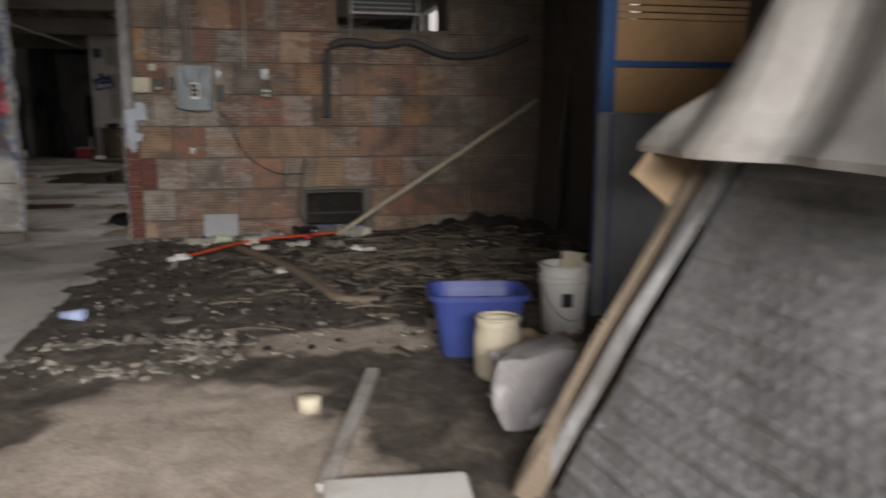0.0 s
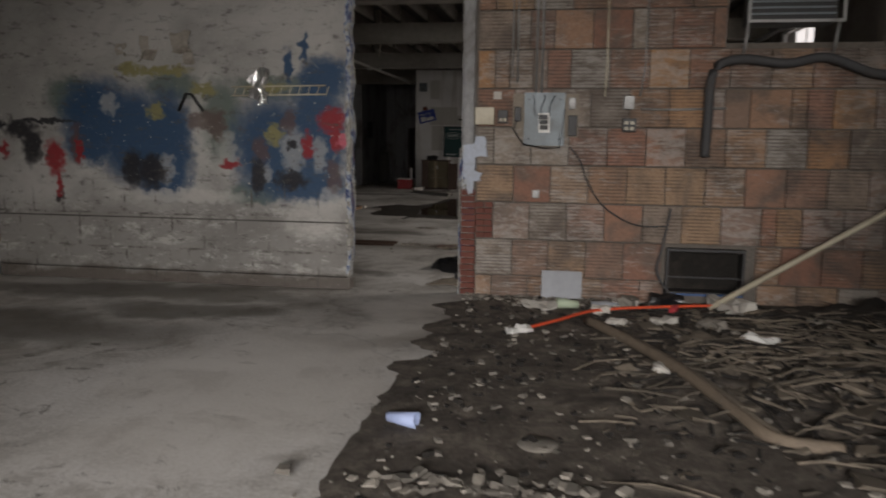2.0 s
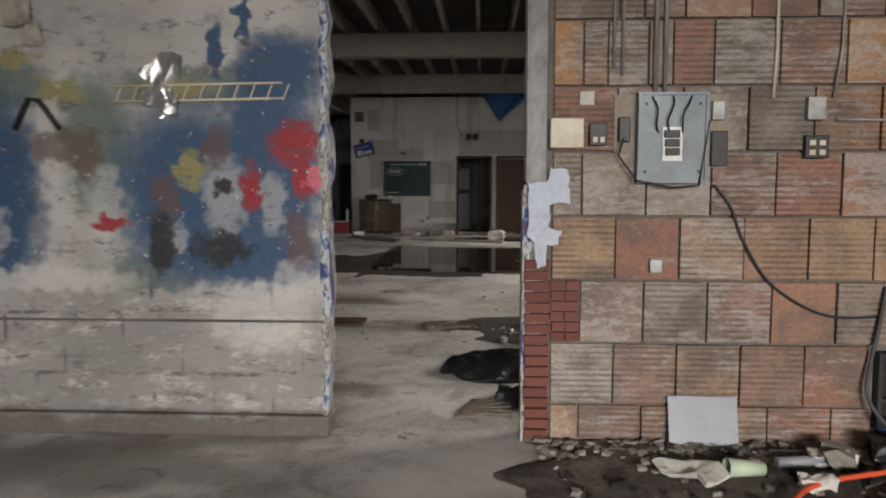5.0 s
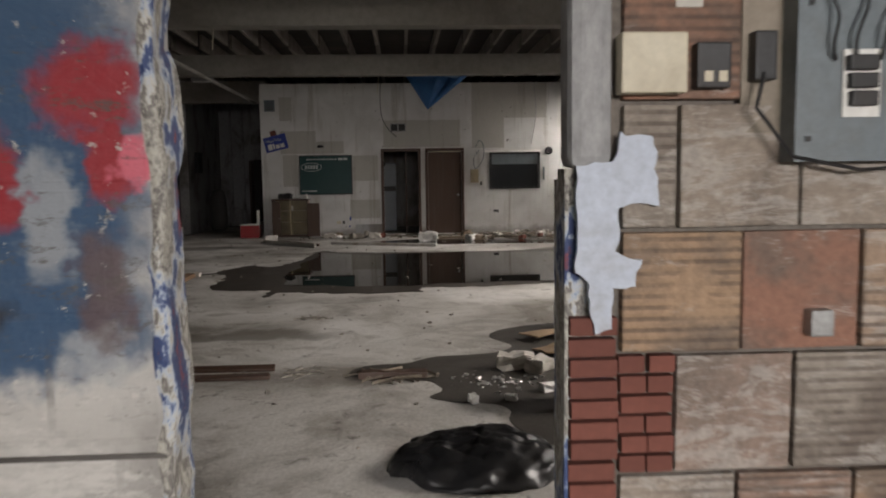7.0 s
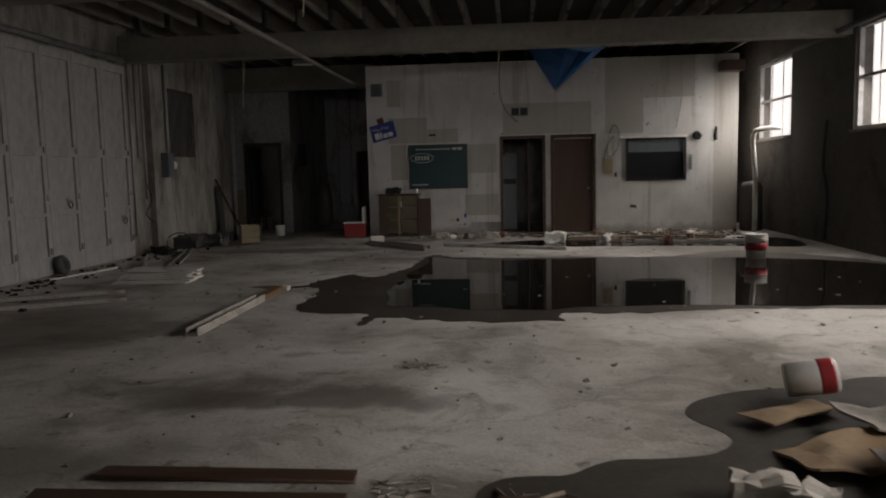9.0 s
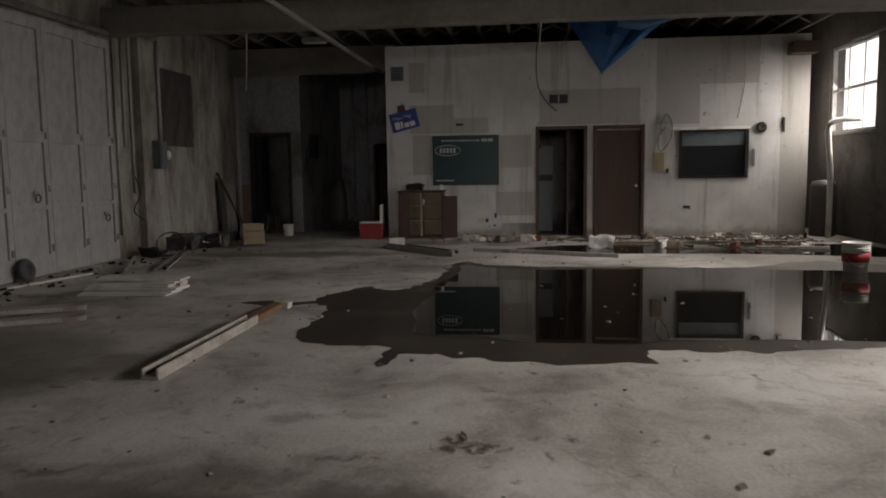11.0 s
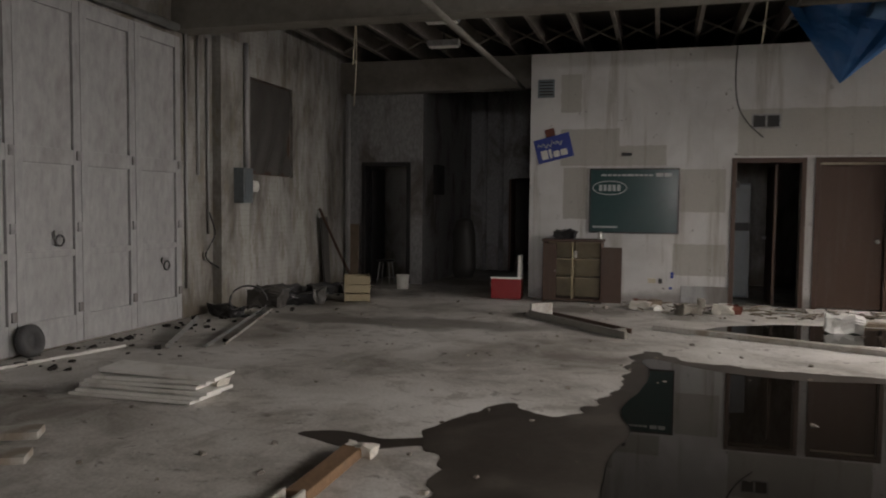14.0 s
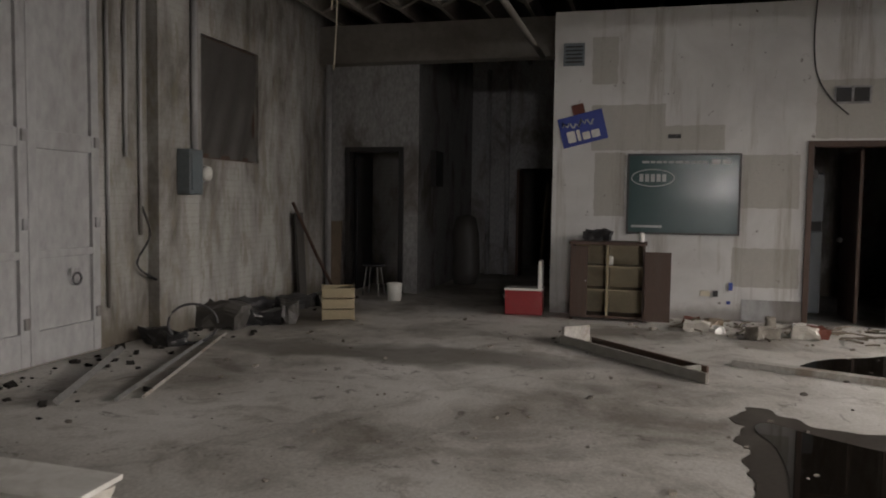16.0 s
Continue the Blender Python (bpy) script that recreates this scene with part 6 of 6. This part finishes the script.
def brown_door(name, x0, x1, leaf, label):
    e = thing(name, label, "door", x=x0, y=YB, z=0)
    e["kind"] = "structure"
    w = x1 - x0
    part("jamb", B(-0.07, -0.03, 0, 0.0, 0.17, 2.31, 0.006), M_DARKWOOD, e)
    part("jamb", B(w, -0.03, 0, w + 0.07, 0.17, 2.31, 0.006), M_DARKWOOD, e)
    part("head", B(0.0, -0.03, 2.235, w, 0.17, 2.31, 0.006), M_DARKWOOD, e)
    if leaf:
        d = part("door_leaf", B(0.01, 0.02, 0.02, w - 0.01, 0.07, 2.2, 0.004), M_DARKWOOD, e)
        part("door_handle", lathe([(0.03, 0), (0.035, 0.03), (0.02, 0.06)], 12), M_GALV, d).matrix_basis = pose(w - 0.1, 0.02, 1.05, 90)
        part("kick_gap", B(0.01, 0.03, 2.2, w - 0.01, 0.05, 2.235), M_CREAM, e, "pale strip above the leaf")
    else:
        d = part("door_leaf", B(w - 0.35, 0.2, 0.02, w - 0.31, 1.05, 2.2, 0.004), M_DARKWOOD, e)
        part("door_handle", lathe([(0.03, 0), (0.035, 0.03), (0.02, 0.06)], 12), M_GALV, d).matrix_basis = pose(w - 0.36, 0.9, 1.05, 0, -90)


brown_door("door_4", -2.58, -1.65, False, "dark brown door frame with its door standing open")
brown_door("door_5", -1.39, -0.48, True, "closed dark brown wooden door")
e = thing("old_fridge", "pale old fridge standing inside the dark office", "fridge", x=-2.38, y=28.9, z=0.0)
part("fridge_body", B(-0.3, 0, 0.03, 0.12, 0.5, 1.95, 0.015), M_FRIDGE, e)
part("fridge_door", B(-0.3, -0.05, 0.05, 0.12, -0.01, 1.15, 0.01), M_FRIDGE, e)
part("freezer_door", B(-0.3, -0.05, 1.3, 0.12, -0.01, 1.93, 0.01), M_FRIDGE, e)
part("dark_gap", B(-0.29, -0.02, 1.16, 0.11, -0.005, 1.29), M_BLACK, e)


def office_window():
    e = thing("window_5", "office window with dark glass and white trim", "window", x=0.97, y=YB, z=1.685)
    e["kind"] = "structure"
    bm = bmesh.new()
    for a in ((-0.69, -0.495, -0.63, 0.495), (0.63, -0.495, 0.69, 0.495), (-0.63, -0.495, 0.63, -0.445), (-0.63, 0.445, 0.63, 0.495)):
        box(bm, a[0], -0.025, a[1], a[2], 0.1, a[3])
    part("window_frame", bm, M_BLACK, e)
    part("pane", B(-0.63, 0.05, -0.445, 0.63, 0.06, 0.445), M_DARKGLASS, e)
    part("blind", B(-0.63, 0.02, 0.17, 0.63, 0.03, 0.445), M_STEEL, e, "grey blind along the top")
    part("window_sill", B(-0.86, -0.04, 0.496, 0.72, -0.003, 0.55, 0.005), M_WHITEPLASTIC, e)


office_window()
solo("wall_speaker", lathe([(0.1, 0), (0.105, 0.04), (0.06, 0.05), (0.02, 0.03)], 20), M_BLACK, "round black speaker on the office wall", "speaker", x=1.9, y=YB, z=2.21, rx=90)
for i, (x, z, w, h, mat, lab) in enumerate(((-3.81, 0.35, 0.12, 0.07, M_CREAM, "cream wall socket plate near the floor"), (-3.68, 0.35, 0.06, 0.08, M_BLACK, "black socket near the floor"), (-3.5, 0.45, 0.05, 0.1, M_SIGNBLUE, "small blue box on the wall"), (-3.52, 0.24, 0.05, 0.04, M_SIGNBLUE, "small blue tag on the wall"), (2.33, 2.25, 0.04, 0.3, M_BLACK, "dark bracket on the office wall"), (1.76, 1.6, 0.05, 0.35, M_STEEL, "narrow grey bracket beside the window"), (0.45, 0.6, 0.14, 0.06, M_BLACK, "dark socket on the office wall"), (-0.13, 1.55, 0.22, 0.36, M_BEIGE, "bare board patch beside the door"), (0.05, 1.35, 0.05, 0.1, M_BLACK, "small dark switch beside the door"), (-4.25, 2.38, 0.16, 0.05, M_BLACK, "dark bracket above the board"))):
    solo("wall_fitting", B(x - w / 2, YB - 0.03, z - h / 2, x + w / 2, YB - 0.001, z + h / 2, 0.004), mat, lab, "fitting", "wall fittings")
solo("access_panel", B(-3.36, YB - 0.02, 0.02, -2.62, YB - 0.001, 0.29, 0.006), M_DOORPAINT, "low white access panel in the wall", "panel")
solo("door_stain_pads", B(-2.6, YB - 0.012, 1.85, -2.53, YB - 0.001, 1.95, 0.004), M_BLACK, "dark smudged pad beside the door frame", "fitting")
wire("wire_ring", [(0.0, YB - 0.03, 2.25), (-0.15, YB - 0.06, 2.0), (-0.1, YB - 0.06, 1.75), (0.1, YB - 0.05, 2.0), (0.12, YB - 0.05, 2.35), (0.0, YB - 0.04, 2.5), (-0.1, YB - 0.03, 2.3)], 0.012, M_STEEL, "loop of grey wire hanging on the wall", "wire")
wire("hanging_wire", [(-2.62, YB - 0.03, 4.03), (-2.64, YB - 0.04, 3.6), (-2.6, YB - 0.05, 3.15), (-2.45, YB - 0.06, 2.85), (-2.22, YB - 0.06, 2.62)], 0.01, M_BLACK, "black wire hanging down the office wall", "wire")
wire("hanging_wire", [(1.5, YB - 0.03, 4.0), (1.55, YB - 0.03, 3.2), (1.42, YB - 0.03, 2.4)], 0.01, M_GREYPLASTER, "grey wire hanging down the office wall", "wire")


def blue_tarp():
    bm = bmesh.new()
    top = [(-2.1 + 0.2 * i, 26.75 + 0.06 * math.sin(i * 1.3), 4.3) for i in range(11)]
    rows = []
    for j in range(13):
        t = j / 12
        row = []
        for i, p in enumerate(top):
            q = Vector(p) * (1 - t) + Vector((-1.42, 26.72, 3.22)) * t
            q.y += 0.1 * math.sin(i * 1.9 + t * 2) * (1 - t) * 0.6 + 0.06 * noise.noise(q * 4)
            row.append(bm.verts.new(q))
        rows.append(row)
    for a, b_ in zip(rows, rows[1:]):
        for i in range(10):
            bm.faces.new((a[i], a[i + 1], b_[i + 1], b_[i]))
    solo("blue_tarpaulin", bm, M_TARPBLUE, "blue tarpaulin hanging in a point from the joists", "tarpaulin")
    bm = T([(-1.1, 26.7, 4.17), (-0.7, 26.67, 4.13), (-0.4, 26.66, 4.17), (0.0, 26.7, 4.25), (0.4, 26.72, 4.33)], 0.12, 12, 0.03)
    solo("tarpaulin_roll", crumple(bm, 0.09, 5), surface("pale_blue_tarpaulin", (0.16, 0.32, 0.55), 0.85, 4, 0.4, stains=0.3), "bunched pale blue tarpaulin under the joists", "tarpaulin")


blue_tarp()
solo("sprinkler_pipe", T([(-6.12, YT, 3.65), (-6.12, 28.95, 3.65)], 0.04, 9), M_BEAM, "long pipe slung under the ceiling beams", "pipe")
solo("sprinkler_pipe", T([(3.25, YT, 3.76), (3.25, 27.0, 3.76)], 0.05, 9), M_HOSE, "dark pipe slung along the window wall", "pipe")
solo("cross_pipe", T([(-2.0, 26.3, 4.22), (3.4, 26.3, 4.22)], 0.04, 8), M_BEAM, "pipe crossing under the joists", "pipe")
for x, y, z in ((-6.95, 26.6, 3.95), (-6.75, 25.8, 4.12)):
    e = thing("ceiling_light", "unlit twin ceiling floodlight", "ceiling light", "ceiling lights", x=x, y=y, z=z)
    part("housing", B(-0.25, -0.08, 0, 0.25, 0.08, 0.09, 0.02), M_GREYPLASTER, e)
    part("stem", T([(0, 0, 0.09), (0, 0, 4.62 - z)], 0.012, 6), M_BLACK, e)
    part("diffuser", B(-0.22, -0.06, -0.02, 0.22, 0.06, 0.0, 0.006), M_WHITEPLASTIC, e)
for x, y, l in ((-7.6, 24.6, 0.5), (-8.0, 25.6, 0.9), (-5.0, 19.6, 0.3), (-2.6, 24.9, 0.4)):
    wire("hanging_wire", [(x, y, 4.63), (x + 0.03, y, 4.3 - l * 0.6), (x - 0.02, y + 0.03, 3.85 - l)], 0.008, M_CREAM, "thin frayed wire hanging from the ceiling", "wire")

# ---- right end ----
wire("drain_pipe", [(3.5, 27.2, 2.3), (3.1, 27.25, 2.28), (2.96, 27.3, 2.15), (2.98, 27.3, 1.7), (3.02, 27.3, 1.2), (3.02, 27.3, 0.0)], 0.055, M_WHITEPLASTIC, "white plastic pipe bending down beside the office", "pipe")
solo("water_tank", lathe([(0.24, 0), (0.25, 0.05), (0.25, 1.0), (0.2, 1.1), (0.03, 1.13)], 22), M_SHEETDARK, "dark tank standing beside the office", "tank", x=3.12, y=27.9, z=0.0)
solo("wood_block", B(2.35, 27.6, 3.62, 2.85, 27.95, 3.85, 0.01), M_DARKWOOD, "dark timber block under the ceiling pipe", "timber")
b3 = bucket(1.55, 22.4, 0.002, 0.17, 0.4, M_WHITEPLASTIC, "white plastic bucket with a red printed band")
part("red_band", lathe([(0.166, 0.14), (0.17, 0.142), (0.174, 0.26), (0.168, 0.262)], 28, ring=True), M_PINKRED, b3, "red printed band")
for y in (19.4, 20.6, 24.6):
    wire("wall_cable", [(XR - 0.04, y, 2.3), (XR - 0.07, y + 0.05, 1.5), (XR - 0.06, y - 0.15, 0.9), (XR - 0.15, y - 0.3, 0.1)], 0.03, M_BLACK, "black hose hanging down the dark wall", "hose")
lump("white_sack", -1.5, 25.6, 0.2, 0.2, M_WHITEPLASTIC, "small white sack on the floor", "sack", z=0.0)
e = thing("low_frame", "low grey metal frame lying by the cabinet", "frame", x=-5.4, y=25.7, z=0.0, rz=-47)
part("frame_rail", B(0, -0.04, 0, 2.0, 0.0, 0.09, 0.006), M_BEAM, e)
part("frame_rail", B(0.1, 0.3, 0, 1.7, 0.33, 0.06, 0.006), M_DARKWOOD, e)
part("frame_end", B(-0.02, 0.0, 0, 0.02, 0.35, 0.18, 0.006), M_PALEWOOD, e)
part("frame_end", B(1.6, 0.0, 0, 1.64, 0.3, 0.06, 0.006), M_BEAM, e)
solo("floor_timber", B(0, -0.06, 0, 2.6, 0.06, 0.06, 0.006), M_PALEWOOD, "long pale timber lying along the puddle", "timber", x=-3.75, y=25.1, z=0.0, rz=-23)
solo("floor_timber", B(0, -0.08, 0, 3.2, 0.08, 0.05, 0.006), M_WOOD, "long brown timber lying before the office", "timber", x=-1.2, y=26.3, z=0.0, rz=2)
solo("floor_timber", B(0, -0.06, 0, 2.2, 0.06, 0.05, 0.006), M_PALEWOOD, "pale timber lying before the office", "timber", x=0.1, y=25.5, z=0.0, rz=-6)
for i in range(30):
    rnd = random.Random(100 + i)
    x = rnd.uniform(-4.2, -2.6) if i < 10 else rnd.gauss(0.9, 0.9)
    lump("rubble_piece", min(x, 2.6), rnd.uniform(26.4, 27.7) if i < 18 else rnd.uniform(25.2, 26.6), rnd.uniform(0.05, 0.16), rnd.uniform(0.05, 0.14), (M_PAPER, M_RUBBLE, M_WOOD, M_REDBRICK, M_WHITEPLASTIC)[i % 5], ("crumpled paper in the rubbish before the office", "broken plaster before the office wall", "broken wood block before the office wall", "broken red brick before the office wall", "white plastic scrap before the office wall")[i % 5], "rubble", "office rubble", 0.0, i * 1.7, i * 33)
sticks("office_debris", 130, lambda r: (r.uniform(-4.2, 2.6), r.uniform(26.5, 27.8)), (0.1, 0.6), M_TWIG, "wood splinters scattered before the office", 41, 0.01)
sticks("office_debris", 90, lambda r: (r.gauss(1.0, 0.6), r.gauss(26.2, 0.5)), (0.15, 0.8), M_TWIG, "heap of broken laths before the office", 42, 0.04)
scatter("office_chips", 350, lambda r: (r.uniform(-4.8, 2.6), 27.9 - abs(r.gauss(0, 0.6))), (0.01, 0.05), M_RUBBLE, "plaster chips along the office wall", "debris", 0.5, 0.0, 43)
scatter("left_wall_chips", 220, lambda r: (XL + 0.15 + abs(r.gauss(0, 0.4)), r.uniform(17, 29)), (0.01, 0.06), M_SOILSHADE, "dark dirt along the foot of the doors", "debris", 0.5, 0.0, 44)

# ---- wall pieces ----
def clay_blocks():
    wall = bpy.data.objects["wall_partition_block"]
    holes = ((0.4, 0.08, 1.19, 0.58), (0.86, 2.5, 2.27, 3.42))
    rnd = random.Random(11)
    meshes = {}
    z, row = -0.155, 0
    while z < 4.25:
        z0, z1 = max(z, 0.0) + 0.006, min(z + 0.375, 4.3) - 0.006
        x = -1.47 if row % 2 == 1 else -1.30
        # odd rows start flush with the jamb, even rows after a half unit
        cells = []
        if row % 2 == 0:
            cells.append((-1.47, -1.30))
        while x < XR - 0.02:
            if rnd.random() < 0.14:
                cells += [(x, x + 0.14), (x + 0.14, min(x + 0.37, XR))]
            else:
                cells.append((x, min(x + 0.37, XR)))
            x += 0.37
        for a, b_ in cells:
            if b_ - a < 0.08:
                continue
            a, b_ = a + 0.005, b_ - 0.005
            skip = False
            for h in holes:
                if a < h[2] and b_ > h[0] and z0 < h[3] and z1 > h[1]:
                    if z0 < h[1] - 0.1 or z1 > h[3] + 0.1:
                        if (h[1] - z0) > (z1 - h[3]):
                            z1c = h[1]
                        else:
                            z1c = z1
                        skip = skip or z1c <= z0 + 0.05 or not z0 < h[1] - 0.1
                        zz1 = z1c
                        continue
                    if h[0] - a > 0.1:
                        b_ = h[0]
                    elif b_ - h[2] > 0.1:
                        a = h[2]
                    else:
                        skip = True
            if skip:
                continue
            top = z1
            for h in holes:
                if a < h[2] and b_ > h[0] and z0 < h[1] < z1:
                    top = h[1]
            if a < -1.29 and b_ < -1.29 and 0.15 < z0 < 0.99:
                zz = z0
                while zz + 0.06 < top + 0.02:
                    for q in range(2):
                        k = ("brick",)
                        if k not in meshes:
                            meshes[k] = mesh_of("brick", B(-0.04, 0, -0.026, 0.04, 0.05, 0.026, 0.004), M_REDBRICK)
                        ob = new("brick", meshes[k])
                        ob.parent = wall
                        ob.location = (a + 0.035 + 0.086 * q + rnd.uniform(-0.006, 0.006), YW - 0.004 - 0.006 * rnd.random(), zz + 0.03)
                    zz += 0.062
                continue
            k = (round(b_ - a, 2), round(top - z0, 2))
            if k not in meshes:
                w, h2 = k[0] / 2, k[1] / 2
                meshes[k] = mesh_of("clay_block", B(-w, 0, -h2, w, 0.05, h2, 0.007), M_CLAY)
            ob = new("clay_block", meshes[k])
            ob.parent = wall
            ob.location = ((a + b_) / 2, YW - 0.012 + 0.016 * rnd.random(), (z0 + top) / 2)
            ob.rotation_euler = (radians(rnd.uniform(-0.5, 0.5)), radians(rnd.uniform(-0.4, 0.4)), radians(rnd.uniform(-0.5, 0.5)))
        z += 0.375
        row += 1


clay_blocks()


def jamb_bricks():
    """Red bricks toothed into the foot of the door jamb."""
    wall = bpy.data.objects["wall_partition_block"]
    rnd = random.Random(17)
    me = mesh_of("brick", B(-0.072, 0, -0.027, 0.072, 0.05, 0.027, 0.005), M_REDBRICK)
    for k in range(17):
        ob = new("brick", me)
        ob.parent = wall
        ob.location = (-1.552 + rnd.uniform(-0.006, 0.006), YW - 0.008 - 0.008 * rnd.random(), 0.036 + 0.064 * k)


def side_wall_blocks():
    """The front room's far left corner: bare brown clay blocks below, painted ones above."""
    wall = bpy.data.objects["wall_front_left"]
    rnd = random.Random(19)
    low = surface("brown_clay_block", (0.25, 0.15, 0.07), 0.6, 5, 0.8, stains=0.6, stain=(0.07, 0.05, 0.035), each=0.8)
    high = surface("painted_clay_block", (0.4, 0.39, 0.37), 0.7, 4, 0.7, stains=0.6, stain=(0.16, 0.14, 0.12), each=0.25)
    meshes = {m: mesh_of("clay_block", B(0, -0.18, -0.183, 0.05, 0.18, 0.183, 0.007), m) for m in (low, high)}
    for row in range(11):
        for k in range(9):
            y = YW - 0.2 - 0.37 * k - (0.0 if row % 2 else 0.12)
            bare = row < 3 or (row == 3 and k < 2)
            ob = new("clay_block", meshes[low if bare else high])
            ob.parent = wall
            ob.location = (XF - 0.045 + 0.008 * rnd.random(), y, 0.19 + 0.375 * row)


jamb_bricks()
side_wall_blocks()
